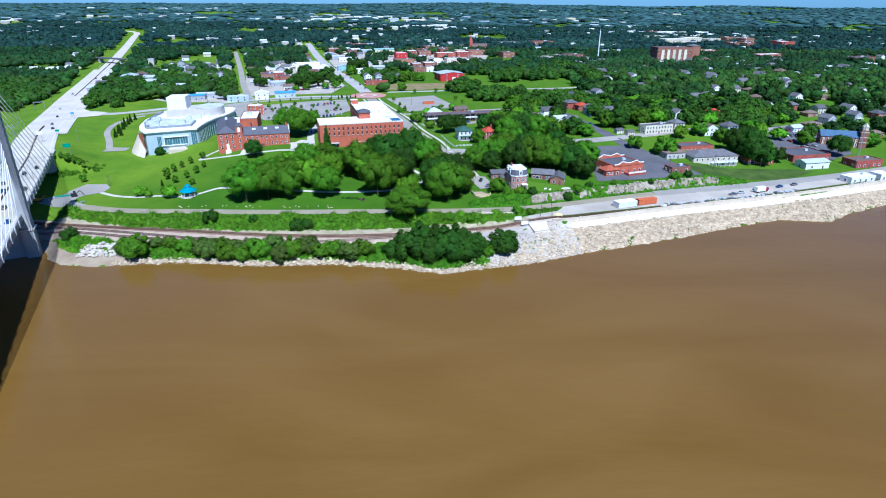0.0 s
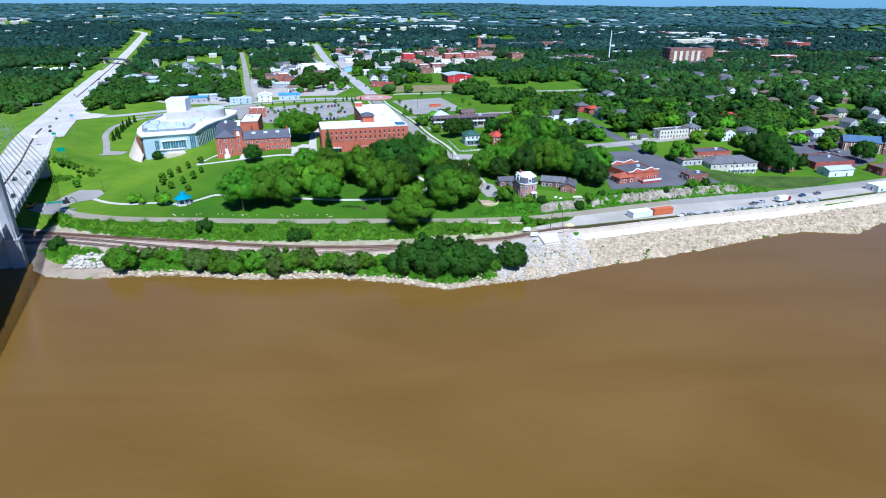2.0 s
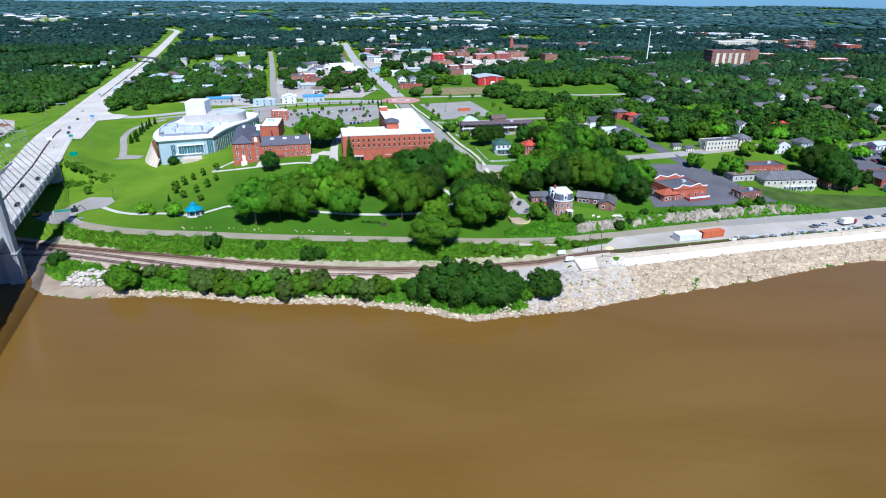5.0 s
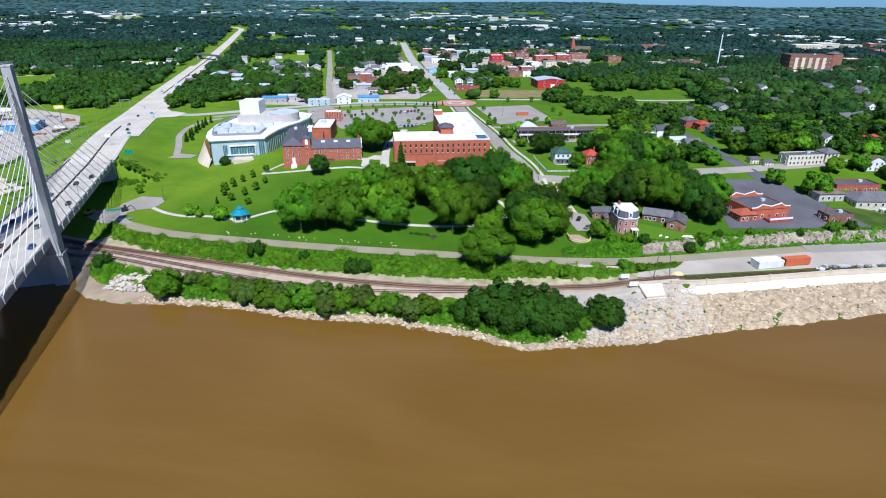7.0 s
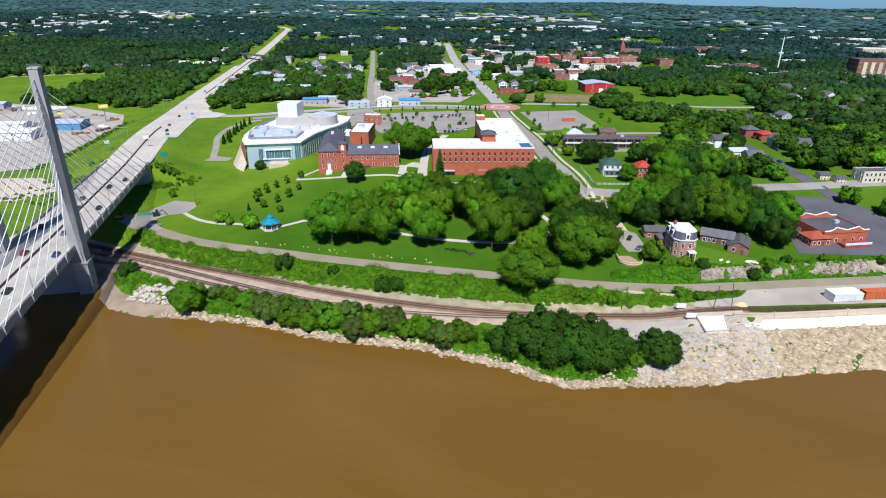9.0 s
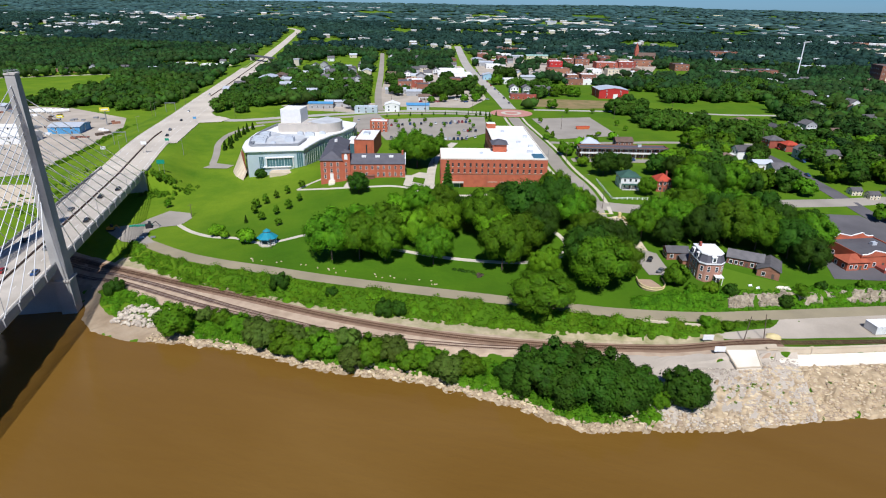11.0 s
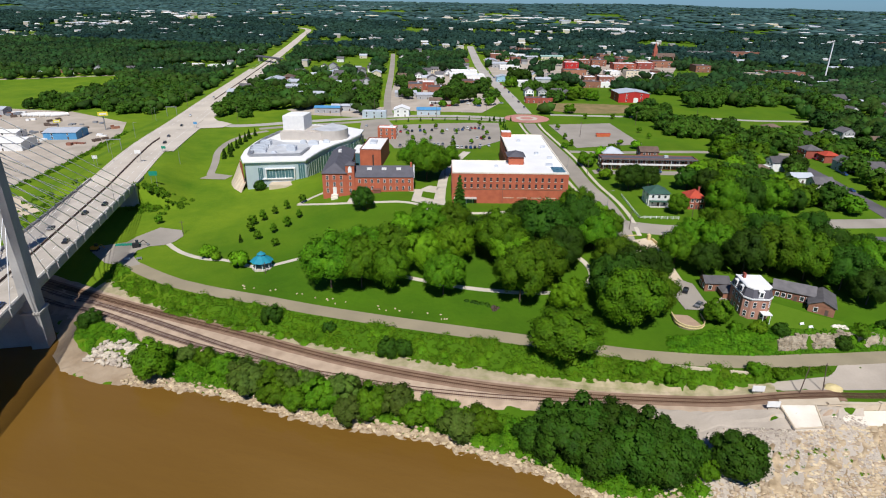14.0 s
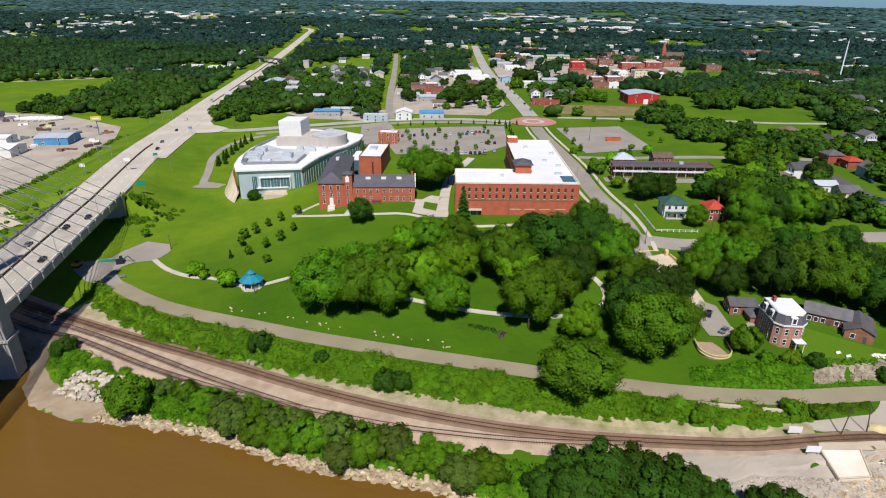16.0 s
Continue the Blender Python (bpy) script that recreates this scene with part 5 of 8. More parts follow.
def house(x, y, turn, w, d, h, roof="gable", wall="white", cover="roof_grey", rise=2.4, along="x", label="", name="house", storeys=None, n=4, side=2, chimney=False, porch=False, z=None):
    """A plain house: walls, roof, windows, door; perhaps a chimney and a porch."""
    if z is None:
        z = min(terrain(x + a, y + b) for a in (-w / 3, w / 3) for b in (-d / 3, d / 3))
    TAKEN.append((x, y, max(w, d) / 2))
    t = thing(name, x, y, z, turn, label, "house" if name == "house" else "building")
    body = Mesh().box(0, 0, -2.5, w, d, h + 2.5)
    if roof == "gable":
        body.ends(0, 0, h, w, d, rise, along)
    part("wall", body, wall, t)
    if roof == "gable":
        part("roof", Mesh().gable(0, 0, h, w, d, rise, 0.5, along=along), cover, t)
    elif roof == "hip":
        part("roof", Mesh().hip(0, 0, h, w, d, rise, 0.6), cover, t)
    else:
        part("roof", Mesh().box(0, 0, h, w - 0.6, d - 0.6, 0.12), cover, t)
        par = Mesh()
        for px, py, sx, sy in ((0, -d / 2 + 0.15, w, 0.3), (0, d / 2 - 0.15, w, 0.3), (-w / 2 + 0.15, 0, 0.3, d - 0.6), (w / 2 - 0.15, 0, 0.3, d - 0.6)):
            par.box(px, py, h, sx, sy, 0.6)
        part("parapet", par, wall, t)
        if w > 12:
            part("roof_unit", Mesh().box(w * 0.2, d * 0.1, h + 0.12, 2.2, 1.6, 1.3), "steel_roof", t)
    storeys = storeys or max(1, round(h / 3.1))
    for k in range(storeys):
        zz = 0.9 + k * h / storeys
        windows(t, 1.0, 1.4, [q for i, q in enumerate(row(-w / 2 + 0.6, w / 2 - 0.6, n, -d / 2, zz)) if k or i != n // 2], pane=False)
        windows(t, 1.0, 1.4, [(w / 2, -d / 2 + d * (i + 0.5) / side, zz, 90) for i in range(side)] + [(-w / 2, -d / 2 + d * (i + 0.5) / side, zz, -90) for i in range(side)], pane=False)
    dx = -w / 2 + 0.6 + (w - 1.2) * (n // 2 + 0.5) / n
    part("door", Mesh().box(dx, -d / 2 - 0.03, 0.05, 1.0, 0.12, 2.05), "timber", t)
    if chimney:
        part("chimney", Mesh().box(w * 0.25, d * 0.1, h, 0.8, 0.8, rise + 1.0), "brick_old", t)
    if porch:
        part("porch_roof", Mesh().box(0, -d / 2 - 1.2, 2.7, w * 0.9, 2.4, 0.25), cover, t)
        for px in (-0.42 * w, 0, 0.42 * w):
            part("porch_post", Mesh().box(px, -d / 2 - 2.2, -1.5, 0.22, 0.22, 4.2), "white", t)
        part("porch_floor", Mesh().box(0, -d / 2 - 1.2, -1.5, w * 0.9, 2.4, 1.7), "concrete", t)
    return t


# ---- campus ----
def build_hall():
    """The long brick hall with a flat white roof and a wing behind."""
    t = thing("brick_hall", -81.3, 387.2, 20.3, 15.5, "long four-storey red brick hall with a flat white roof", "building")
    L, D, H = 56.0, 23.5, 15.0
    part("wall", Mesh().prism([(0, 0), (L, 0), (L, 88), (31, 88), (31, D), (0, D)], -3, H), "brick", t)
    part("roof", Mesh().prism([(0.4, 0.4), (L - 0.4, 0.4), (L - 0.4, 87.6), (31.4, 87.6), (31.4, D - 0.4), (0.4, D - 0.4)], H, H + 0.12), "roof_white", t, "flat white membrane roof")
    cap = Mesh()
    for x, y, sx, sy in ((L / 2, 0.2, L, 0.5), (L - 0.2, 44, 0.5, 88), (43.5, 87.8, 25, 0.5), (31.2, 56, 0.5, 64), (15.5, D - 0.2, 31, 0.5), (0.2, D / 2, 0.5, D)):
        cap.box(x, y, H + 0.12, sx, sy, 0.55)
    part("coping", cap, "white_concrete", t)
    for z in (8.2, 11.4):
        windows(t, 0.95, 1.75, row(1.6, L - 1.6, 17, 0, z), "brick_brown")
        windows(t, 0.95, 1.75, [(L, 4 + i * 4.4, z, 90) for i in range(18)] + [(0, 3 + i * 4.4, z, -90) for i in range(5)] + [(31, D + 4 + i * 4.4, z, -90) for i in range(14)], "brick_brown")
    for x in [1.6 + (L - 3.2) * (i + 0.5) / 17 for i in range(17)]:
        for z in (8.0, 11.2):
            part("sill", Mesh().box(x, -0.1, z, 1.2, 0.3, 0.16), "white_concrete", t)
    part("string_course", Mesh().box(L / 2, -0.06, 7.2, L, 0.16, 0.35), "brick_brown", t)
    for x in (27.5, 34, 41, 48):
        part("stone_band", Mesh().box(x, -0.06, 3.0, 5.0, 0.16, 0.3), "sand_concrete", t)
    part("down_pipe", Mesh().box(24.5, -0.15, 0, 0.22, 0.25, H - 3.5), "brick_brown", t)
    part("entrance", Mesh().box(6.0, -0.15, 0.3, 9.5, 0.4, 2.6), "curtain_glass", t, "dark glazed entrance")
    part("canopy", Mesh().box(6.5, -1.2, 3.0, 11, 2.6, 0.35), "concrete", t)
    for x in (1.3, 4, 7, 10):
        part("mullion", Mesh().box(x, -0.4, 0, 0.3, 0.3, 3.0), "white", t)
    part("terrace", Mesh().box(6.5, -3.4, -1.6, 12, 6.5, 1.7), "white_concrete", t)
    tower = part("stair_tower", Mesh().box(32.5, 22, H, 7.5, 9.5, 4.2), "brick", t)
    part("tower_roof", Mesh().hip(32.5, 22, H + 4.2, 7.5, 9.5, 2.0, 0.9), "roof_slate", tower, "dark hipped roof")
    part("lift_house", Mesh().box(34, 85, H, 6, 6, 3.0).box(34, 85, H + 3.0, 5.6, 5.6, 0.15, m=1), ["brick", "roof_white"], t)
    for x, y, s in ((49, 16, 3.2), (51.5, 30, 2.6), (46, 40, 2.2), (22, 12, 1.6), (52, 55, 2.4), (40, 70, 2.0)):
        part("roof_unit", Mesh().box(x, y, H + 0.12, s, s * 0.7, 1.1), "steel_roof", t)
    part("solar_panel", Mesh().box(52, 8, H + 0.3, 6, 9, 0.2), "curtain_glass", t)
    TAKEN.append((-50, 420, 45))


def build_seminary():
    t = thing("old_seminary", -148.2, 383.8, 18.8, 18.0, "old red brick seminary with slate roofs and a bell tower", "building")
    part("wall", Mesh().prism([(0, 0), (12, 0), (12, 50), (0, 50)], -4, 11.6), "brick", t)
    part("roof", Mesh().hip(6, 25, 11.6, 12, 50, 4.0, 0.6), "roof_slate", t, "dark slate hipped roof")
    for k, z in enumerate((1.6, 5.0, 8.4)):
        windows(t, 1.05, 2.0, [q for i, q in enumerate(row(0.8, 11.2, 3, 0, z)) if k or i != 1])
        windows(t, 1.05, 2.0, [(0, 3 + i * 4.5, z, -90) for i in range(10)] + [(12, 16 + i * 4.5, z, 90) for i in range(7)])
    part("door", Mesh().box(6, -0.1, 0.8, 1.8, 0.3, 3.6), "white", t)
    part("steps", Mesh().box(6, -1.2, -2.5, 3.4, 2.4, 3.3).box(6, -2.9, -2.5, 3.4, 1.2, 2.4), "white_concrete", t)
    tower = part("bell_tower", Mesh().box(14, 2.8, -4, 4.4, 5.0, 19.5), "brick", t)
    part("louvre", Mesh().box(14, 0.25, 12.0, 1.8, 0.25, 2.6).box(14, 0.25, 14.6, 1.0, 0.25, 0.6), "white", tower)
    part("tower_cap", Mesh().box(14, 2.8, 15.5, 5.0, 5.6, 0.5).hip(14, 2.8, 16.0, 4.4, 5.0, 1.2, 0.2), "roof_slate", tower)
    windows(tower, 0.9, 1.8, [(14, 0.3, z, 0) for z in (1.6, 5.0, 8.4)])
    part("wing_wall", Mesh().prism([(16.2, 1.2), (46, 1.2), (46, 13.5), (16.2, 13.5)], -4, 9.2).ends(31.1, 7.35, 9.2, 29.8, 12.3, 4.4, "x"), "brick", t)
    part("wing_roof", Mesh().gable(31.1, 7.35, 9.2, 29.8, 12.3, 4.4, 0.35, along="x"), "roof_slate", t, "dark slate pitched roof")
    part("gable_coping", Mesh().add([(46.1, 0.9, 9.0), (46.1, 7.35, 14.3), (46.1, 13.8, 9.0), (46.5, 0.9, 9.0), (46.5, 7.35, 14.3), (46.5, 13.8, 9.0), (46.1, 7.35, 13.5), (46.5, 7.35, 13.5)], [(0, 1, 4, 3), (1, 2, 5, 4), (0, 3, 7, 6), (2, 6, 7, 5), (0, 6, 1), (1, 6, 2), (3, 4, 7), (4, 5, 7)]), "white", t)
    for z, h in ((-0.4, 0.9), (2.6, 1.9), (6.4, 1.7)):
        windows(t, 1.0, h, [q for i, q in enumerate(row(17, 45.5, 9, 1.2, z)) if not (i == 3 and z < 3)])
        windows(t, 1.0, h, [(46, 3 + i * 3.6, z, 90) for i in range(3)])
    for x in (23.5, 31.0, 38.5):
        part("skylight", Mesh().box(x, 5.6, 11.4, 2.4, 1.6, 1.6), "white", t)
    part("porch", Mesh().box(27.3, 0.2, -2, 3.6, 2.2, 5.0).box(27.3, 0.2, 3.0, 4.2, 2.8, 0.4), "brick_brown", t)
    part("porch_steps", Mesh().box(27.3, -2.2, -3, 3.2, 2.6, 2.6), "white_concrete", t)
    part("chimney", Mesh().box(44.8, 7.35, 13, 1.0, 1.6, 2.4), "brick", t)
    part("ridge_vent", Mesh().box(6, 30, 15.3, 1.6, 3, 1.3), "white", t)
    TAKEN.append((-132, 398, 26))
    # newer brick block behind
    n = thing("studio_block", -148.3, 456.5, 19.0, 12.0, "flat-roofed orange-red brick block with a pale roof", "building")
    part("wall", Mesh().box(0, 0, -3, 12.5, 33, 13.6), "brick", n)
    part("roof", Mesh().box(0, 0, 10.6, 11.9, 32.4, 0.12), "roof_white", n)
    cp = Mesh()
    for x, y, sx, sy in ((0, -16.3, 12.6, 0.4), (0, 16.3, 12.6, 0.4), (-6.1, 0, 0.4, 32.2), (6.1, 0, 0.4, 32.2)):
        cp.box(x, y, 10.7, sx, sy, 0.5)
    part("coping", cp, "brick_brown", n)
    part("slit_window", Mesh().box(1.5, -16.5, 1, 0.8, 0.15, 7), "glass", n)
    part("roof_unit", Mesh().box(-1, 2, 10.72, 4, 6, 1.5), "steel_roof", n)
    part("glass_link", Mesh().box(-9.4, -2, -3, 6.2, 20, 10.5), "curtain_glass", n)
    part("link_roof", Mesh().box(-9.4, -2, 7.5, 6.2, 20.4, 0.5), "roof_white", n)
    n2 = house(-164, 521, 12, 13, 10, 8, "flat", "brick", "roof_white", label="small orange brick block with a flat roof", name="brick_block", n=3)
    TAKEN.append((-148, 456, 20))


def build_theatre():
    cx, cy, z0 = -195.0, 450.0, 11.0
    t = thing("theatre", cx, cy, z0, 0, "modern arts theatre with curved pale walls and a white fly tower", "building")
    front = [(-203.5, 400), (-173.5, 414.5)]
    right = [(-174.8, 427), (-175.6, 441), (-174.6, 456), (-171.5, 470), (-171, 485), (-174.5, 500)]
    back = [(-190, 506), (-214, 506)]
    left = [(-224.5, 488), (-226.0, 468), (-223.5, 446), (-217.5, 424), (-210.5, 409)]
    ring = [(x - cx, y - cy) for x, y in front + right + back + left]
    k = lambda s, pts: [(x * s, y * s) for x, y in pts]
    part("wall", Mesh().prism(k(0.985, ring), -4, 16.2), "panel", t, "pale blue-grey metal wall")
    part("eave", Mesh().prism(k(1.02, ring), 16.2, 17.0), "roof_white", t, "broad white eave")
    part("roof", Mesh().prism(k(0.99, ring), 17.0, 17.12), "roof_white", t)
    # glazed front: bays between pale piers
    ax, ay = front[0][0] - cx, front[0][1] - cy
    ux, uy = (front[1][0] - front[0][0]) / 33.32, (front[1][1] - front[0][1]) / 33.32
    tn = math.atan2(uy, ux)
    for s, w, h, z in ((8.2, 2.4, 8.6, 4.4), (13.9, 4.5, 5.2, 6.9), (19.0, 4.5, 5.2, 6.9), (24.1, 4.5, 5.2, 6.9), (31.0, 3.4, 9.8, 4.6)):
        bay = part("glazing", Mesh().box(ax + ux * s * 0.985 + uy * 0.15, ay + uy * s * 0.985 - ux * 0.15 + 0.6, z, w, 0.5, h, turn=tn), "curtain_glass", t, "large glazed bay")
        for m in (-0.17, 0.17):
            q = s + w * m
            part("mullion", Mesh().box(ax + ux * q * 0.985 + uy * 0.45, ay + uy * q * 0.985 - ux * 0.45 + 0.6, z, 0.14, 0.2, h, turn=tn), "panel", bay)
    for s, w, z, h in ((19, 16.4, 12.1, 0.5), (11.1, 0.5, 6.4, 5.7), (26.9, 0.5, 6.4, 5.7)):
        part("bay_frame", Mesh().box(ax + ux * s * 0.985 + uy * 0.5, ay + uy * s * 0.985 - ux * 0.5 + 0.6, z, w, 1.4, h, turn=tn), "white", t)
    part("front_sill", Mesh().box(ax + ux * 17 + uy * 0.4, ay + uy * 17 - ux * 0.4 + 0.6, 6.4, 16.4, 1.2, 0.5, turn=tn), "white", t)
    # curved glass side
    line = [(x - cx, y - cy) for x, y in [front[1]] + right]
    dense = resample(soften(line), 3.0)
    nr = offsets(dense)
    gl = Mesh()
    for (x, y), (nx, ny) in zip(dense, nr):
        gl.v += [(x + nx * 0.25, y + ny * 0.25, 1.5), (x + nx * 0.25, y + ny * 0.25, 13.8)]
    gl.f = [(2 * i, 2 * i + 2, 2 * i + 3, 2 * i + 1) for i in range(len(dense) - 1)]
    side = part("glass_side", gl, "curtain_glass", t, "long curved glass wall")
    for (x, y), (nx, ny) in list(zip(dense, nr))[::1]:
        part("mullion", Mesh().box(x + nx * 0.35, y + ny * 0.35, 1.5, 0.18, 0.18, 12.3), "panel", side)
    # roof masses
    fly = part("fly_tower", Mesh().prism([(-212.4 - cx, 460 - cy), (-199.2 - cx, 463.3 - cy), (-201.6 - cx, 478.6 - cy), (-214.8 - cx, 475.3 - cy)], 17, 31.2), "white", t, "tall white fly tower")
    part("tower_roof", Mesh().prism([(-212.0 - cx, 460.6 - cy), (-199.8 - cx, 463.6 - cy), (-202 - cx, 478 - cy), (-214.2 - cx, 475 - cy)], 31.2, 31.35), "roof_white", fly)
    part("stage_block", Mesh().prism([(-211.5 - cx, 454 - cy), (-186 - cx, 460.5 - cy), (-191 - cx, 482 - cy), (-216.4 - cx, 476 - cy)], 17, 22.2), "tan_wall", t, "grey block under the tower")
    drum = [(-184.5 - cx + 11 * math.cos(a), 471.5 - cy + 11 * math.sin(a)) for a in np.linspace(-2.3, 1.7, 18)] + [(-190 - cx, 486 - cy), (-194 - cx, 462 - cy)]
    part("auditorium", Mesh().prism(drum, 17, 23.2), "tan_wall", t, "rounded grey auditorium block")
    part("auditorium_roof", Mesh().prism(drum, 23.2, 23.5), "roof_deck", t)
    well = [(-206, 409.5), (-180, 420.5), (-182.5, 436), (-187, 453), (-206, 449), (-219.5, 455), (-214, 428)]
    part("plant_well", Mesh().prism([(x - cx, y - cy) for x, y in well], 17.12, 17.2), "roof_deck", t, "pale grey plant deck")
    for x, y, sx, sy, h in ((-207, 421, 9, 2.6, 1.7), (-209.5, 426, 9, 2.6, 1.7), (-211.5, 431, 9, 2.6, 1.9), (-212, 438, 6, 4.5, 2.8), (-191, 431, 5.5, 5, 2.8), (-197, 421, 3, 2.4, 1.0), (-199, 440, 12, 1.2, 0.8), (-186, 449, 6, 3.4, 2.2), (-193, 449.5, 4, 2.6, 1.8), (-180.5, 456, 4, 2.4, 1.6)):
        part("roof_unit", Mesh().box(x - cx, y - cy, 17.12, sx, sy, h, turn=0.25).box(x - cx, y - cy, 17.12 + h, sx * 0.6, sy * 0.5, 0.5, turn=0.25), "steel_roof", t)
    for (a, b), (c, d) in (((-221.5, 452), (-216, 428)), ((-216, 428), (-208, 412)), ((-206, 410), (-180, 421)), ((-180, 421), (-183, 437)), ((-212, 426), (-206, 410)), ((-223, 474), (-221.5, 452))):
        part("screen_wall", Mesh().tube((a - cx, b - cy, 17.9), (c - cx, d - cy, 17.9), 0.8, sides=4), "steel", t)
    # tan curved fin and brick flank at the corner
    fin, br = Mesh(), Mesh()
    for i in range(9):
        a = i / 8
        bx, by = -204 - 19 * math.sin(a * 1.6), 396.5 - 3.0 * math.cos(a * 3.0) + 17 * a
        tx, ty = -205.5 - 6.5 * a, 402.5 + 7 * a
        fin.v += [(bx - cx, by - cy, -1.0 + 1.0 * a), (tx - cx, ty - cy, 4.0 + 11.5 * a)]
        br.v += [(-205.6 - 6.5 * a - cx, 401.5 + 7 * a - cy, -2), (-205.6 - 6.5 * a - cx, 401.5 + 7 * a - cy, 15.2)]
    fin.f = [(2 * i, 2 * i + 1, 2 * i + 3, 2 * i + 2) for i in range(8)]
    br.f = [(2 * i, 2 * i + 1, 2 * i + 3, 2 * i + 2) for i in range(8)]
    part("curved_fin", fin, "sand_concrete", t, "sloping sandstone fin")
    part("brick_flank", br, "brick", t, "curved brick flank wall")
    part("entry_terrace", Mesh().prism([(-190 - cx, 401 - cy), (-180 - cx, 402.5 - cy), (-171 - cx, 413 - cy), (-174 - cx, 416 - cy), (-192 - cx, 408 - cy)], -2, 4.6), "sand_concrete", t, "sandy terrace")
    TAKEN.append((-195, 450, 62))
    plant("bank_dark", -196, 401, 0.75)


def build_gazebo():
    t = thing("gazebo", -141.2, 312.8, terrain(-141, 313) + 0.1, 10, "eight-sided park gazebo with a teal metal roof", "gazebo")
    oc = lambda r: [(r * math.cos(a), r * math.sin(a)) for a in np.linspace(0, 2 * math.pi, 9)[:-1] + 0.39]
    part("floor", Mesh().prism(oc(4.2), -0.8, 0.35), "walk", t)
    for x, y in oc(3.7):
        part("post", Mesh().box(x, y, 0.35, 0.22, 0.22, 2.9), "white", t)
    part("lower_roof", Mesh().prism(oc(4.7), 3.2, 5.4, 0, oc(1.5)), "teal", t)
    part("lantern", Mesh().prism(oc(1.3), 5.4, 6.0), "white", t)
    part("upper_roof", Mesh().prism(oc(1.8), 6.0, 7.1, 0, oc(0.15)), "teal", t)
    pts = oc(3.7)
    for i, (a, b) in enumerate(zip(pts, pts[1:] + pts[:1])):
        if i != 5:
            for z in (0.6, 1.2):
                part("rail", Mesh().tube((*a, z), (*b, z), 0.05, sides=5), "white", t)


build_hall()
build_seminary()
build_theatre()
build_gazebo()


# ---- riverside houses ----
def build_villa():
    t = thing("mansard_villa", 42.0, 325.5, 13.2, 12, "three-storey red brick villa with a dark mansard and white flat roof", "house")
    w, d, h = 9.5, 12.5, 7.4
    poly = [(-w / 2, -d / 2 + 2), (-w / 2 + 2, -d / 2), (w / 2 - 2, -d / 2), (w / 2, -d / 2 + 2), (w / 2, d / 2), (-w / 2, d / 2)]
    sc = lambda s: [(x * s, y * s) for x, y in poly]
    part("wall", Mesh().prism(poly, -3, h), "brick_pale", t)
    part("cornice", Mesh().prism(sc(1.06), h, h + 0.5), "white", t)
    part("mansard", Mesh().prism(sc(1.02), h + 0.5, h + 3.4, 0, sc(0.86)), "roof_slate", t, "dark slate mansard")
    part("cornice", Mesh().prism(sc(0.9), h + 3.4, h + 3.8), "white", t)
    part("roof", Mesh().prism(sc(0.84), h + 3.8, h + 3.95), "roof_white", t)
    for z in (0.9, 4.4):
        windows(t, 0.95, 1.9, [(-1.5, -d / 2, z, 0), (1.5, -d / 2, z, 0), (-w / 2 + 1, -d / 2 + 1, z, -45), (w / 2 - 1, -d / 2 + 1, z, 45)] + [(-w / 2, -2 + i * 2.6, z, -90) for i in range(3)] + [(w / 2, -2 + i * 2.6, z, 90) for i in range(3)])
    for x, y, a in ((0, -d / 2 + 0.25, 0), (-w / 2 + 0.3, -1.5, -90), (-w / 2 + 0.3, 3, -90), (w / 2 - 0.3, -1.5, 90), (w / 2 - 0.3, 3, 90)):
        dm = part("dormer", Mesh().box(0, 0.3, 0, 1.7, 1.4, 2.3).hip(0, 0.3, 2.3, 1.7, 1.4, 0.5, 0.2), "white", t)
        dm.matrix_basis = pose(x, y, h + 0.7, 0, 0, a)
        part("pane", Mesh().box(0, -0.42, 0.4, 0.9, 0.06, 1.5), "glass", dm)
    part("chimney", Mesh().box(-2.5, 3, h + 3, 0.8, 1.2, 2.6), "brick_old", t)
    part("porch", Mesh().box(2.2, -d / 2 - 1.3, 2.9, 3.2, 2.6, 0.3).box(1.0, -d / 2 - 2.3, -1, 0.2, 0.2, 3.9).box(3.4, -d / 2 - 2.3, -1, 0.2, 0.2, 3.9), "white", t)
    part("rear_wing", Mesh().box(-3.2, d / 2 + 3, -3, 7, 6, 6.5), "brick_brown", t)
    part("rear_roof", Mesh().hip(-3.2, d / 2 + 3, 3.5, 7, 6, 1.8, 0.5), "roof_grey", t)
    TAKEN.append((42, 326, 8))


build_villa()
house(32, 338, 12, 8.5, 6, 3.2, "gable", "brick_brown", "roof_grey", 1.8, "x", "small brick cottage with a grey shingle roof", n=3)
house(59.5, 341.5, -14, 13, 8, 3.4, "gable", "brick_brown", "roof_grey", 2.2, "x", "long low brick ranch house with a grey roof", n=6)
house(67.5, 336.5, -14, 8, 12, 3.2, "gable", "brick_brown", "roof_grey", 2.0, "y", "low brick wing with a grey pitched roof", n=2)
house(14.5, 417.5, 14, 10, 10, 6.4, "hip", "white", "roof_green", 3.0, label="two-storey white house with a green hipped roof and porch", n=3, porch=True)
house(32, 417.5, 14, 8, 9, 5.6, "hip", "brick_old", "roof_red", 3.2, label="brick house with a bright red hipped roof", n=3, chimney=True)
house(21, 371, 20, 9, 8, 4.0, "hip", "grey_wall", "roof_grey", 2.6, label="small grey house among trees", n=3)


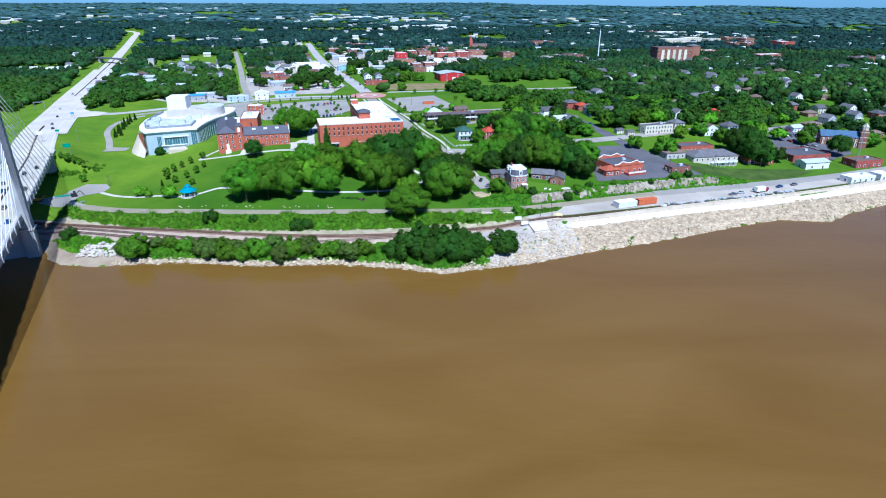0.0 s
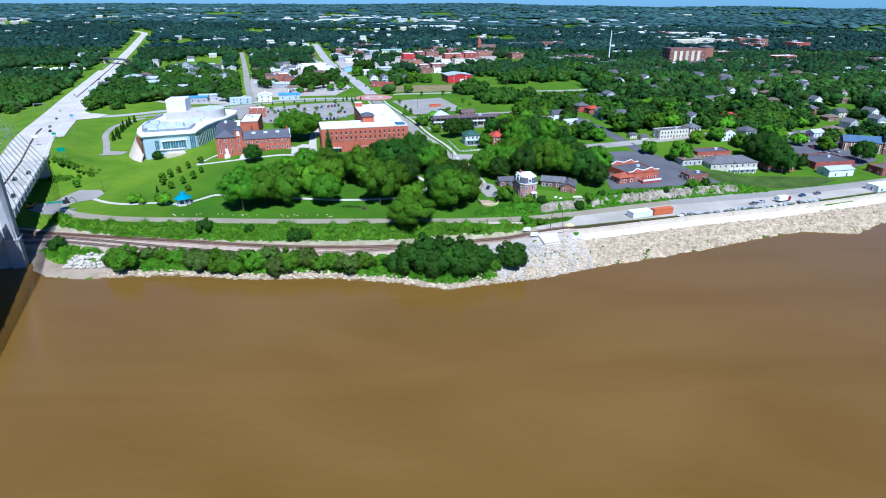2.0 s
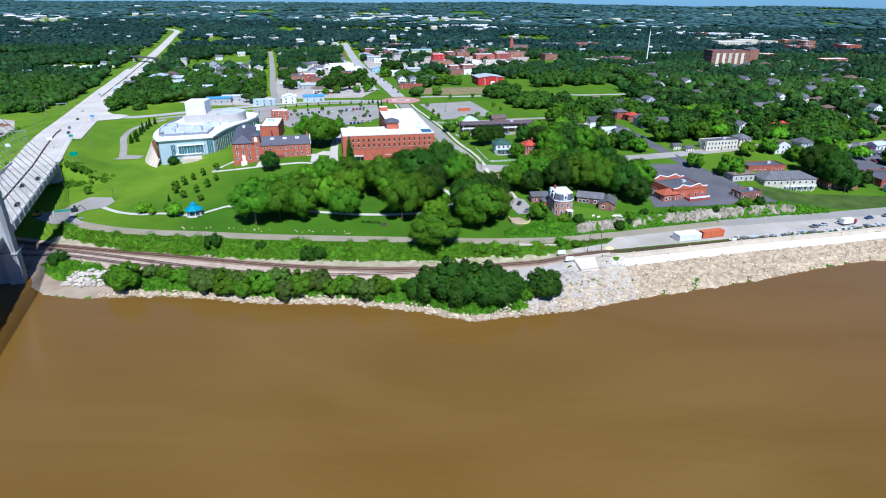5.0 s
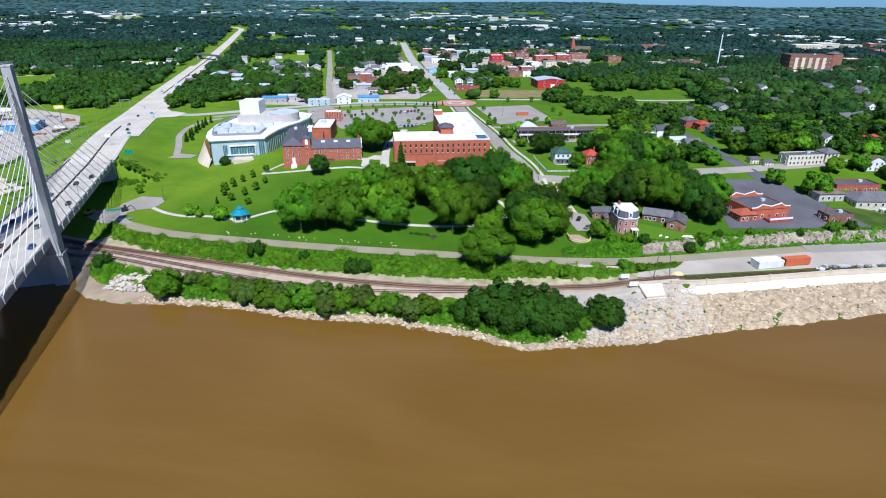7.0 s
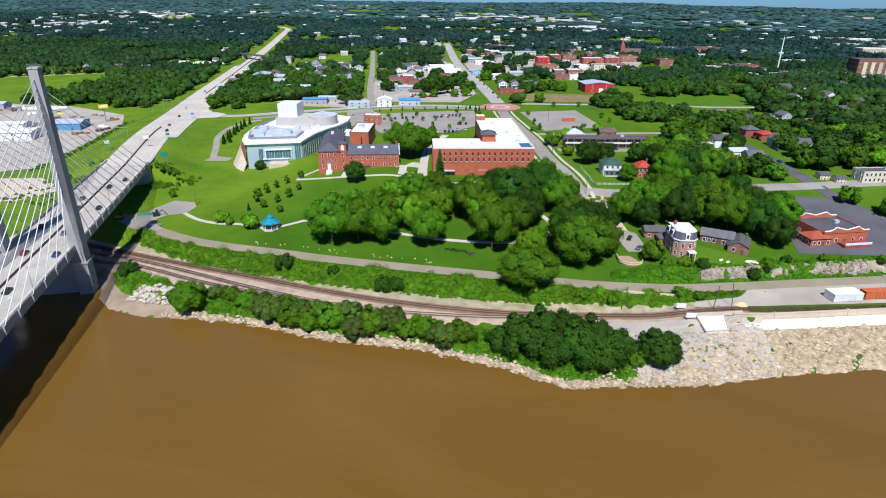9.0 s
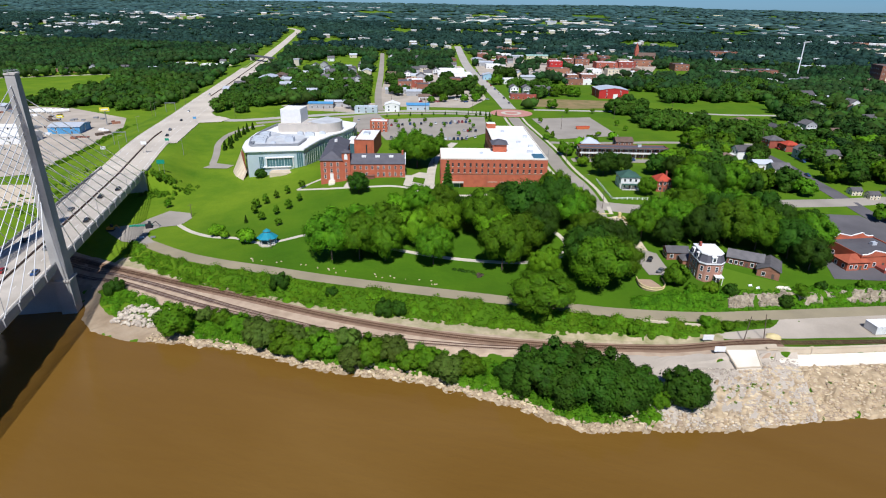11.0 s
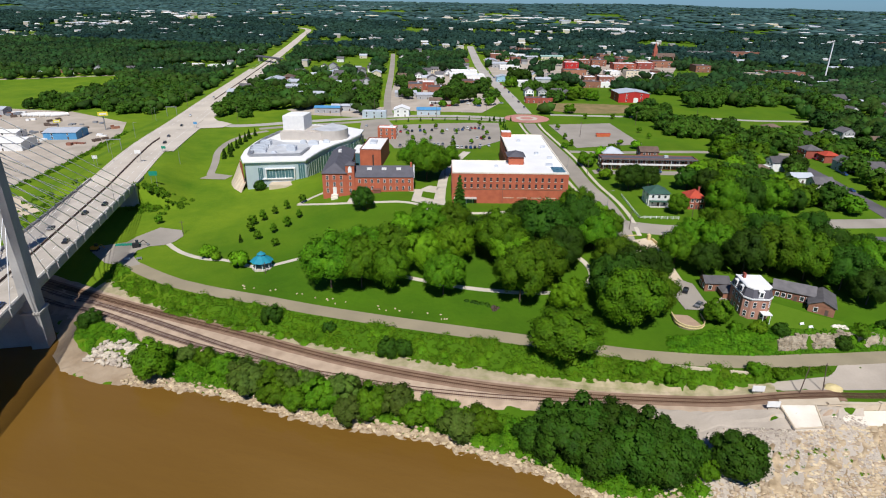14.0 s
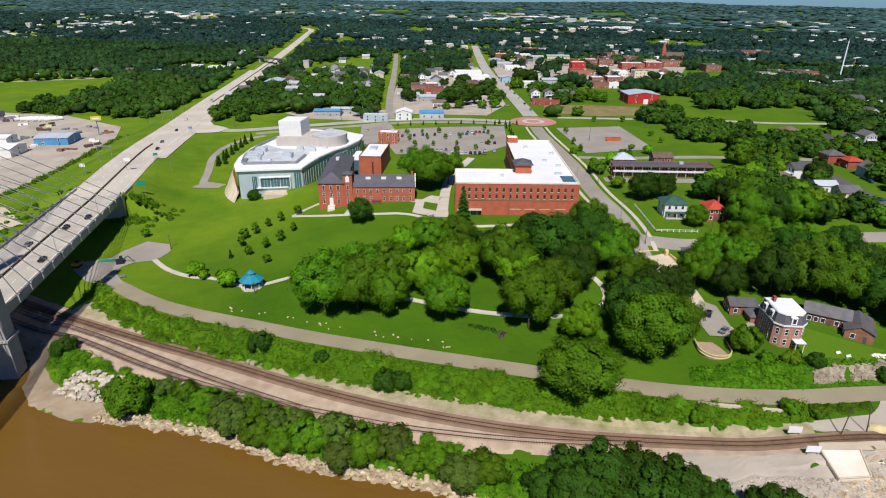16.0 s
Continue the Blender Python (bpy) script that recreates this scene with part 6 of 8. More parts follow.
def build_tavern():
    t = house(111, 363.5, 22, 22, 19, 5.2, "flat", "brick", "roof_tar", label="red brick hall with shaped white-edged gables", name="brick_tavern", n=5, storeys=1)
    for y, n in ((-9.6, "front_gable"), (9.6, "rear_gable")):
        pts = [(-11, 5.2), (11, 5.2), (11, 6.1), (8.5, 6.1), (7, 6.6), (5.5, 7.7), (0, 6.4), (-5.5, 7.7), (-7, 6.6), (-8.5, 6.1), (-11, 6.1)]
        mb = Mesh().add([(x, y - 0.2, z) for x, z in pts] + [(x, y + 0.2, z) for x, z in pts], [tuple(range(11)), tuple(range(21, 10, -1))] + [(i, 11 + i, 11 + (i + 1) % 11, (i + 1) % 11) for i in range(11)])
        part(n, mb, "brick", t)
        cp = Mesh()
        for a, b in zip(pts[2:], pts[3:]):
            cp.tube((a[0], y, a[1] + 0.1), (b[0], y, b[1] + 0.1), 0.28, sides=5)
        part("coping", cp, "white", t)
    part("dining_terrace", Mesh().box(3, -12, -2.5, 13, 5, 3.6), "brick_old", t)
    part("terrace_rail", Mesh().box(3, -14.4, 1.1, 13, 0.12, 1.0), "white", t)
    house(102, 352.5, 22, 10, 8, 3.6, "hip", "brick", "roof_rust", 2.2, "x", "low red building with a rust-red hipped roof", n=4)
    house(147, 361, 16, 13, 8, 3.4, "flat", "brick_brown", "roof_tar", label="small brown brick block with a flat roof", name="brick_block", n=3)


build_tavern()
# houses above the quay
t = house(179, 389, 10, 32, 14, 7.0, "hip", "cream", "roof_grey", 3.2, label="large cream apartment house with balconies and a grey roof", name="apartment_house", n=8, side=4)
for k in range(6):
    part("balcony", Mesh().box(-2 + k * 3.2, -7.9, 2.8, 2.6, 1.8, 0.25).box(-2 + k * 3.2, -8.7, 3.05, 2.6, 0.1, 1.0).box(-3.2 + k * 3.2, -8.7, -2.5, 0.25, 0.25, 5.3), "white", t)
house(154, 390, 14, 14, 9, 4.0, "hip", "tan_wall", "roof_brown", 2.2, label="low tan house with a brown hipped roof", n=4)
house(176, 412, 12, 25, 11, 4.4, "flat", "brick_old", "roof_tar", label="long dark brick block with a flat roof", name="brick_block", n=8)
house(214, 395, 8, 20, 8, 4.0, "flat", "brick_old", "roof_brown", label="low red brick range with a flat roof", name="brick_block", n=6)
house(160, 445, 18, 24, 9, 5.8, "flat", "cream", "roof_tar", label="pale two-storey apartment row with a flat roof", name="apartment_row", n=9, storeys=2)
house(178, 453, 18, 9, 9, 5.8, "hip", "cream", "roof_grey", 2.6, label="pale two-storey house with a grey roof", n=3)
house(199, 444, 18, 12, 9, 5.5, "gable", "white", "roof_brown", 3.2, "y", "white gabled house with a brown roof", n=3)
house(222, 460, 20, 10, 10, 6.0, "hip", "grey_wall", "roof_grey", 3.0, label="tall blue-grey house with a dark roof", n=3)
house(250, 391, 14, 19, 10, 4.4, "gable", "white", "steel_roof", 1.5, "x", "white sheet-metal shed with a pale roof", name="metal_shed", n=2, side=1)
house(254, 413, 12, 30, 22, 4.6, "flat", "brick_old", "roof_tar", label="broad low brick warehouse with a dark flat roof", name="warehouse", n=8)
house(288, 397, 14, 22, 12, 4.6, "flat", "brick_old", "roof_brown", label="low red brick workshop with a flat roof", name="workshop", n=5)
house(262, 361, 18, 20, 8, 3.4, "flat", "white", "roof_white", label="low white shed with a flat white roof on the quay", name="quay_shed", n=4, side=1, z=6.6)
house(280, 366, 18, 10, 8, 3.6, "flat", "white", "roof_white", label="small white flat-roofed shed on the quay", name="quay_shed", n=2, side=1, z=6.7)


def build_church():
    t = house(303, 450, -18, 26, 11, 7, "gable", "brick_brown", "roof_blue", 4.0, "x", "brick church with a blue-grey slate roof and a tower", name="church", n=9, side=2)
    tw = part("bell_tower", Mesh().box(15, -4, -3, 5, 5, 16), "brick_brown", t)
    for z in (5, 10, 15):
        part("stone_band", Mesh().box(15, -4, z * 0.75, 5.3, 5.3, 0.5), "cream", tw)
    part("belfry", Mesh().box(15, -4, 13, 3.4, 3.4, 2.6).hip(15, -4, 15.6, 3.4, 3.4, 2.6, 0.3), "cream", tw)
    for k in range(7):
        part("buttress", Mesh().box(-11.5 + k * 3.6, -5.9, -2, 0.7, 0.9, 8.0), "cream", t)


build_church()


def build_motel():
    t = house(13, 486, 14, 56, 9, 6.0, "flat", "brick_brown", "roof_slate", label="long two-storey motel with a dark flat roof and gallery", name="motel", n=18, side=2, storeys=2)
    part("gallery", Mesh().box(0, -5.5, 2.9, 56, 2.0, 0.22), "concrete", t)
    part("gallery_rail", Mesh().box(0, -6.45, 3.1, 56, 0.08, 0.95), "white", t)
    part("gallery_roof", Mesh().box(0, -5.3, 6.0, 56.6, 2.6, 0.3), "roof_grey", t)
    for k in range(12):
        part("gallery_post", Mesh().box(-27 + k * 4.9, -6.4, -1, 0.16, 0.16, 7.0), "white", t)


build_motel()
house(-8, 500, 14, 12, 11, 5.0, "hip", "grey_wall", "steel_roof", 3.2, label="grey house with a pale hipped roof behind the motel", n=3)
house(14, 506, 14, 11, 9, 6.0, "gable", "brick_brown", "roof_brown", 2.4, label="brown gabled house behind the motel", n=3)
t = house(7, 748, 17, 30, 26, 8.5, "gable", "red_metal", "steel_roof", 2.0, "y", "large red metal hall with a pale roof", name="red_hall", n=2, side=1)
part("white_door", Mesh().box(2, -13.1, 0, 4.5, 0.2, 4.5), "white", t)
# sheds left of the highway
house(-421, 489, 22, 24, 21, 5.5, "gable", "blue_metal", "steel_roof", 1.6, "x", "blue metal workshop with a pale roof", name="metal_shed", n=2, side=1)
house(-440, 443, 20, 52, 20, 6, "gable", "white", "roof_white", 1.6, "x", "open-sided storage shed with a broad white roof", name="storage_shed", n=2, side=1)
house(-470, 470, 20, 40, 14, 5, "gable", "white", "roof_white", 1.4, "x", "long storage shed with a white roof", name="storage_shed", n=2, side=1)
house(-560, 545, 20, 22, 14, 5, "gable", "grey_wall", "steel_roof", 1.8, "x", "grey metal shed at the yard's edge", name="metal_shed", n=2, side=1)
# sheds behind the theatre
house(-250, 602, 16, 22, 9, 4.5, "gable", "grey_wall", "blue_metal", 1.2, "x", "long shed with a blue-grey roof", name="metal_shed", n=4, side=1)
house(-238, 615, 16, 26, 8, 4.5, "gable", "grey_wall", "steel_roof", 1.2, "x", "long grey shed with a pale roof", name="metal_shed", n=4, side=1)
house(-203, 594, 16, 20, 8, 5.0, "flat", "panel", "steel_roof", label="low pale blue sheet-metal shed", name="metal_shed", n=3, side=1)
house(-183, 607, 16, 13, 13, 6.0, "gable", "white", "roof_white", 2.4, "y", "white gabled shed with a pale roof", name="metal_shed", n=2, side=1)
house(-162, 617, 16, 20, 9, 4.5, "gable", "panel", "blue_metal", 1.5, "x", "blue-grey shed with a low roof", name="metal_shed", n=3, side=1)
house(-78, 704, 17, 26, 9, 4.5, "flat", "brick_old", "roof_tar", label="low red brick shop with a flat roof", name="brick_block", n=5)


# ---- town ----


def far_house(name, label, w, d, h, roof, wall, cover, rise=2.6, along="x", n=3, storeys=1, porch=False, category="house"):
    """A house to be copied: walls, roof, windows and door as parts."""
    t = thing(name, 0, -900, -400, 0, label, category, "houses of the town" if category == "house" else "blocks of the town")
    body = Mesh().box(0, 0, -2.5, w, d, h + 2.5)
    if roof == "gable":
        body.ends(0, 0, h, w, d, rise, along)
    part("wall", body, wall, t)
    if roof == "gable":
        part("roof", Mesh().gable(0, 0, h, w, d, rise, 0.5, along=along), cover, t)
    elif roof == "hip":
        part("roof", Mesh().hip(0, 0, h, w, d, rise, 0.6), cover, t)
    else:
        part("roof", Mesh().box(0, 0, h, w - 0.6, d - 0.6, 0.15), cover, t)
        par = Mesh()
        for px, py, sx, sy in ((0, -d / 2 + 0.15, w, 0.3), (0, d / 2 - 0.15, w, 0.3), (-w / 2 + 0.15, 0, 0.3, d - 0.6), (w / 2 - 0.15, 0, 0.3, d - 0.6)):
            par.box(px, py, h, sx, sy, 0.7)
        part("parapet", par, wall, t)
        part("roof_unit", Mesh().box(w * 0.2, d * 0.1, h + 0.15, 2.0, 1.6, 1.2), "steel_roof", t)
    for k in range(storeys):
        for i in range(n):
            if k == 0 and i == n // 2:
                continue
            ob = part("window", ONE_WINDOW, None, t)
            ob.matrix_basis = pose(-w / 2 + w * (i + 0.5) / n, -d / 2, 0.9 + k * h / storeys, 0, 0, 0)
        for sx, a in ((-w / 2, -90),) if n == 3 and category == "house" else ():
            ob = part("window", ONE_WINDOW, None, t)
            ob.matrix_basis = pose(sx, 0, 0.9 + k * h / storeys, 0, 0, a)
    if n > 2:
        part("door", Mesh().box(-w / 2 + w * (n // 2 + 0.5) / n, -d / 2 - 0.04, 0, 1.1, 0.12, 2.1), "timber", t)
    if porch:
        part("porch", Mesh().box(0, -d / 2 - 1.1, 2.6, w * 0.8, 2.2, 0.22).box(-w * 0.38, -d / 2 - 2.0, -1, 0.2, 0.2, 3.6).box(w * 0.38, -d / 2 - 2.0, -1, 0.2, 0.2, 3.6), "white", t)
    return t


HOMES = [
    far_house("house", "white clapboard house with a grey gabled roof", 9, 11, 5.2, "gable", "white", "roof_grey", 3.0, "y", 3, 2, True),
    far_house("house", "white bungalow with a brown roof", 11, 9, 3.4, "gable", "white", "roof_brown", 2.4, "x", 3, 1, True),
    far_house("house", "red brick house with a grey hipped roof", 10, 10, 5.6, "hip", "brick_old", "roof_grey", 2.8, "x", 3, 2),
    far_house("house", "brown brick bungalow with a brown roof", 12, 9, 3.4, "hip", "brick_brown", "roof_brown", 2.2, "x", 4, 1),
    far_house("house", "cream house with a grey gabled roof", 10, 9, 4.8, "gable", "cream", "roof_grey", 2.8, "x", 3, 2),
    far_house("house", "grey sided house with a dark roof", 9, 10, 5.4, "gable", "grey_wall", "roof_grey", 3.0, "y", 3, 2, True),
    far_house("house", "white house with a pale metal roof", 11, 8, 3.4, "gable", "white", "steel_roof", 2.0, "x", 3, 1),
    far_house("house", "brick house with a red roof", 9, 9, 4.6, "hip", "brick_old", "roof_red", 2.6, "x", 3, 1),
]
SHOPS = [
    far_house("brick_block", "two-storey red brick block with a flat roof", 18, 20, 8, "flat", "brick_old", "roof_white", n=3, storeys=2, category="building"),
    far_house("brick_block", "two-storey brown brick block with a dark flat roof", 14, 22, 8.5, "flat", "brick_brown", "roof_tar", n=3, storeys=2, category="building"),
    far_house("brick_block", "brown brick shop with a flat roof", 20, 16, 6, "flat", "brick_brown", "roof_tar", n=4, storeys=1, category="building"),
    far_house("shop", "low white shop with a flat roof", 22, 16, 5, "flat", "white", "roof_white", n=5, storeys=1, category="building"),
    far_house("shop", "cream two-storey block with a flat roof", 16, 16, 8, "flat", "cream", "roof_grey", n=4, storeys=2, category="building"),
    far_house("metal_shed", "pale metal shed with a low roof", 24, 15, 5, "gable", "grey_wall", "steel_roof", 1.6, "x", 3, 1, category="building"),
    far_house("brick_block", "brown brick block with a white roof", 16, 18, 9, "flat", "brick_brown", "roof_white", n=4, storeys=2, category="building"),
    far_house("shop", "long low shop with a pale green roof", 26, 16, 4.5, "gable", "cream", "roof_pale_green", 1.6, "x", 4, category="building"),
    far_house("brick_block", "bright red painted brick block with a pale roof", 18, 18, 10, "flat", "red_metal", "roof_white", n=3, storeys=2, category="building"),
    far_house("metal_shed", "pale blue sheet-metal building", 15, 14, 5.5, "gable", "blue_pale", "steel_roof", 2.0, "y", 3, category="building"),
]
FAR_HOMES = [
    far_house("house", "small white house with a grey roof", 10, 9, 4.5, "gable", "white", "roof_grey", 2.8, "x", 2),
    far_house("house", "small brick house with a brown roof", 11, 9, 4.0, "hip", "brick_brown", "roof_brown", 2.4, "x", 2),
    far_house("house", "small pale house with a metal roof", 11, 9, 4.0, "gable", "cream", "steel_roof", 2.2, "x", 2),
    far_house("house", "small grey house with a dark roof", 9, 9, 5.0, "gable", "grey_wall", "roof_grey", 2.8, "y", 2),
]
STORES = [
    far_house("store", "large pale store with a flat white roof", 60, 40, 8, "flat", "cream", "roof_white", n=3, category="building"),
    far_house("store", "long low store with a flat white roof", 80, 30, 7, "flat", "white", "roof_white", n=3, category="building"),
    far_house("warehouse", "grey warehouse with a pale metal roof", 50, 30, 8, "gable", "grey_wall", "steel_roof", 2.5, "x", 3, category="building"),
]
TOWN_RNG = random.Random(21)


def put_house(proto, x, y, turn, r=8.0, k=1.0):
    TAKEN.append((x, y, r))
    z = min(terrain(x + a, y + b) for a in (-4, 4) for b in (-4, 4))
    if y > 700:
        z += (noise.noise((x * 0.0016, y * 0.0016, 3.1)) * 9 + noise.noise((x * 0.0006, y * 0.0006, 7.7)) * 14) * smooth(900, 3000, y)
    return copy_thing(proto, pose(x, y, z, 0, 0, turn) @ Matrix.Diagonal((k, k, k, 1)))


def free(x, y, r):
    return all(math.hypot(x - a, y - b) > r + q for a, b, q in TAKEN) and not any(near_line(x, y, line, w * 0.5 + r) for line, w in STREETS)


def settle(protos, count, where, turn, r, gap=2.0, k=(0.9, 1.1)):
    done = 0
    for _ in range(count * 12):
        if done >= count:
            break
        x, y = where()
        if free(x, y, r + gap):
            put_house(TOWN_RNG.choice(protos), x, y, turn + TOWN_RNG.choice((0, 0, 0, 90, -90)), r, TOWN_RNG.uniform(*k))
            done += 1


U = TOWN_RNG.uniform
# homes seen one by one on the hill
ON_HILL = [
    (111, 632, 15, 3), (127, 591, 20, 5), (142, 601, 20, 0), (157, 618, 20, 5), (116, 547, -75, 2), (124, 538, -75, 7), (127, 517, 15, 5), (140, 512, 15, 4),
    (88, 506, -70, 0), (75, 493, 15, 3), (94, 481, 15, 6), (100, 466, 15, 4), (290, 651, 20, 0), (311, 648, 20, 4), (328, 650, 20, 3), (269, 563, 20, 6), (299, 556, 20, 0),
    (324, 559, 20, 2), (330, 538, 20, 3), (237, 524, 20, 7), (331, 512, 20, 5), (288, 484, 20, 6), (309, 498, 20, 3), (364, 528, 20, 5), (348, 476, 20, 3)]
MORE_HILL = [
    (407, 655, 20, 1), (358, 645, 20, 6), (173, 604, 20, 1), (246, 592, 20, 4), (376, 556, 20, 0), (390, 536, 20, 2), (346, 552, 20, 4), (412, 590, 20, 6),
    (350, 600, 20, 0), (262, 600, 20, 2), (168, 520, 20, 3), (195, 500, 20, 0), (212, 560, 20, 1), (384, 612, 20, 3), (440, 640, 20, 0), (420, 560, 20, 5), (450, 600, 20, 1), (310, 600, 20, 3)]
for x, y, turn, i in ON_HILL + MORE_HILL:
    put_house(HOMES[i], x, y, turn, 7.5)
    TAKEN.extend([(x - 3, y - 14, 7), (x - 6, y - 28, 6)])
for x, y, turn, i in [(-239, 664, 18, 3), (-262, 690, 18, 0), (-285, 700, 18, 6), (-246, 800, 18, 6), (-263, 840, 18, 1), (-240, 835, 18, 0), (-240, 905, 18, 4), (-262, 920, 18, 2), (-215, 880, 18, 0), (-93, 745, 17, 0), (-80, 748, 17, 5), (-66, 752, 17, 4), (-54, 740, 17, 5), (-165, 700, 17, 3), (-172, 672, 17, 1)]:
    put_house(HOMES[i], x, y, turn, 7)
for x, y, turn, i, k in [(-212, 735, 18, 1, 1.1), (-208, 760, 18, 0, 1.0), (-190, 742, 18, 2, 1.0), (-213, 706, 18, 5, 0.9), (-188, 700, 18, 5, 0.9), (-167, 800, 17, 2, 1.0), (-175, 850, 17, 3, 1.2), (-196, 862, 17, 3, 1.1), (-105, 818, 17, 3, 1.0), (-116, 850, 17, 5, 1.0), (-88, 850, 17, 5, 1.0), (-35, 836, 17, 2, 1.0), (-20, 856, 17, 6, 1.1), (-38, 862, 17, 6, 0.9), (-150, 765, 17, 1, 0.9)]:
    put_house(SHOPS[i], x, y, turn, 11, k)
for x, y in ((131, 440), (138, 436)):
    put_house(HOMES[4], x, y, 15, 5, 0.55)
# town centre blocks: kind, place of the front, width
DEPTHS = [20, 22, 16, 16, 16, 15, 18, 16, 18, 14]
WIDTHS = [18, 14, 20, 22, 16, 24, 16, 26, 18, 15]


def put_block(i, x, y, w):
    k = w / WIDTHS[i]
    d = DEPTHS[i] / 2
    ob = put_house(SHOPS[i], x - 0.29 * d, y + 0.95 * d, 17, max(w / 2, d) * 0.9)
    ob.matrix_basis = ob.matrix_basis @ Matrix.Diagonal((k, 1, 1, 1))
    TAKEN.append((x + 1, y - 8, w * 0.4))
    return ob


for i, x, y, w in [(0, 5, 1028, 32), (0, 34, 1048, 25), (1, -32, 1060, 22), (6, -54, 1050, 20), (4, 15, 939, 20), (3, 36, 945, 18), (3, -11, 955, 18), (1, 58, 1078, 30), (8, -67, 997, 19), (2, -59, 942, 30), (3, -19, 834, 28), (5, -142, 1107, 28), (7, -108, 1135, 36), (2, -175, 1242, 42), (3, -150, 969, 28), (9, -137, 843, 15), (3, -197, 893, 34)]:
    put_block(i, x, y, w)
for i, x, y, w in [(1, 110, 1041, 21), (5, 176, 1178, 41), (2, 185, 1023, 34), (1, 215, 1003, 30), (5, 302, 1129, 52), (3, 200, 920, 17), (4, 164, 968, 20), (1, 208, 1298, 50), (0, 548, 1032, 50), (1, 670, 983, 50), (3, 629, 913, 45), (4, 520, 1515, 60), (4, 610, 1436, 70), (3, 450, 1180, 40), (0, 480, 1110, 30), (6, 410, 1080, 24), (2, 600, 1080, 40)]:
    put_block(i, x, y, w)
for k in range(9):
    put_house(FAR_HOMES[0 if k % 3 else 3], 118 + k * 9.5, 1296 + k * 2.5, 18, 7, 1.1)
    TAKEN.append((118 + k * 9.5, 1284 + k * 2.5, 8))
settle(SHOPS[:5], 9, lambda: (U(-120, 70), U(1075, 1170)), 17, 11)
settle(SHOPS[:7], 8, lambda: (U(-230, -150), U(1000, 1180)), 17, 11)
settle(FAR_HOMES, 40, lambda: (U(-420, 60), U(820, 1400)), 18, 7)
settle(FAR_HOMES, 70, lambda: (U(150, 620), U(660, 1000)), 20, 7, 2, (1.0, 1.4))
settle(FAR_HOMES, 22, lambda: (U(-700, -440), U(860, 1250)), 10, 8, 4)
for i, (x, y) in enumerate([(-712, 779), (-704, 792), (-741, 757), (-699, 814), (-773, 741), (-640, 812), (-676, 800), (-800, 722), (-655, 826), (-730, 790), (-615, 832)]):
    put_house(FAR_HOMES[i % 4], x, y, 35, 8)
settle(SHOPS[:7], 14, lambda: (U(480, 700), U(1250, 1700)), 20, 12, 2, (1.0, 1.8))
settle(FAR_HOMES, 18, lambda: (U(400, 900), U(900, 1700)), 20, 8)
for x0, y0, n, sx, sy in ((-20, 2040, 6, 120, 90), (-250, 2500, 9, 260, 120), (-480, 2780, 6, 150, 80), (-1420, 1580, 4, 120, 80), (-1650, 2120, 7, 200, 140), (-1300, 2650, 4, 200, 120), (110, 1880, 4, 90, 50), (560, 2620, 4, 120, 80), (1150, 3500, 4, 240, 150), (640, 1740, 3, 80, 60), (-1530, 3500, 4, 200, 150), (-700, 2300, 4, 250, 150)):
    settle(STORES, n, lambda: (x0 + U(-sx, sx), y0 + U(-sy, sy)), 15, 30, 2, (0.6, 1.1))
settle(FAR_HOMES + [SHOPS[5]], 34, lambda: (U(-400, -205), U(650, 900)), 18, 8, 1.0, (1.0, 1.3))
for i, (x, y) in enumerate([(-634, 2424), (-526, 2336), (-508, 2791), (-358, 2582), (-246, 2192), (-200, 2514), (-95, 2469), (-14, 2064), (17, 1911), (-136, 1920), (78, 3096), (152, 2400), (588, 3801), (522, 1809), (545, 1737), (-1364, 1256), (-1398, 1347), (-1482, 1569), (-1686, 2206), (-1702, 2328), (-2102, 2540), (-606, 892), (-560, 900)]):
    put_house(STORES[i % 3], x, y, 15, 34, 0.8 if y > 1500 else 0.5)


def build_college():
    """The tall brick block on the hill, and the white one behind it."""
    t = house(364, 992, 8, 58, 26, 22, "flat", "brick_brown", "roof_grey", label="large brown brick building with pale stone bays", name="brick_college", n=12, side=5, storeys=4)
    TAKEN.extend([(350, 960, 26), (385, 962, 24), (345, 930, 14)])
    part("stair_tower", Mesh().box(35, -4, -4, 14, 18, 28), "brick_brown", t)
    part("tower_roof", Mesh().hip(35, -4, 24, 14, 18, 3.0, 0.4), "roof_grey", t)
    for k in range(5):
        part("stone_bay", Mesh().box(-20 + k * 9.5, -13.1, 4, 4.5, 0.4, 15), "cream", t)
    house(500, 1350, 12, 60, 26, 12, "flat", "cream", "roof_white", label="large pale stone building with a flat roof", name="stone_hall", n=12, storeys=3)
    house(560, 1420, 12, 44, 26, 11, "flat", "cream", "roof_white", label="pale stone building with a flat roof", name="stone_hall", n=10, storeys=3)
    s = house(66, 1169, 17, 30, 16, 8, "gable", "brick_old", "roof_brown", 5, "x", "brick church with a pointed steeple", name="church", n=6)
    part("steeple", Mesh().box(-16, 0, -3, 6, 6, 19).hip(-16, 0, 16, 6, 6, 14, 0.1), "brick_old", s)


build_college()


def land(x, y):
    z = terrain(x, y)
    if y > 700:
        z += (noise.noise((x * 0.0016, y * 0.0016, 3.1)) * 9 + noise.noise((x * 0.0006, y * 0.0006, 7.7)) * 14) * smooth(900, 3000, y)
    return z


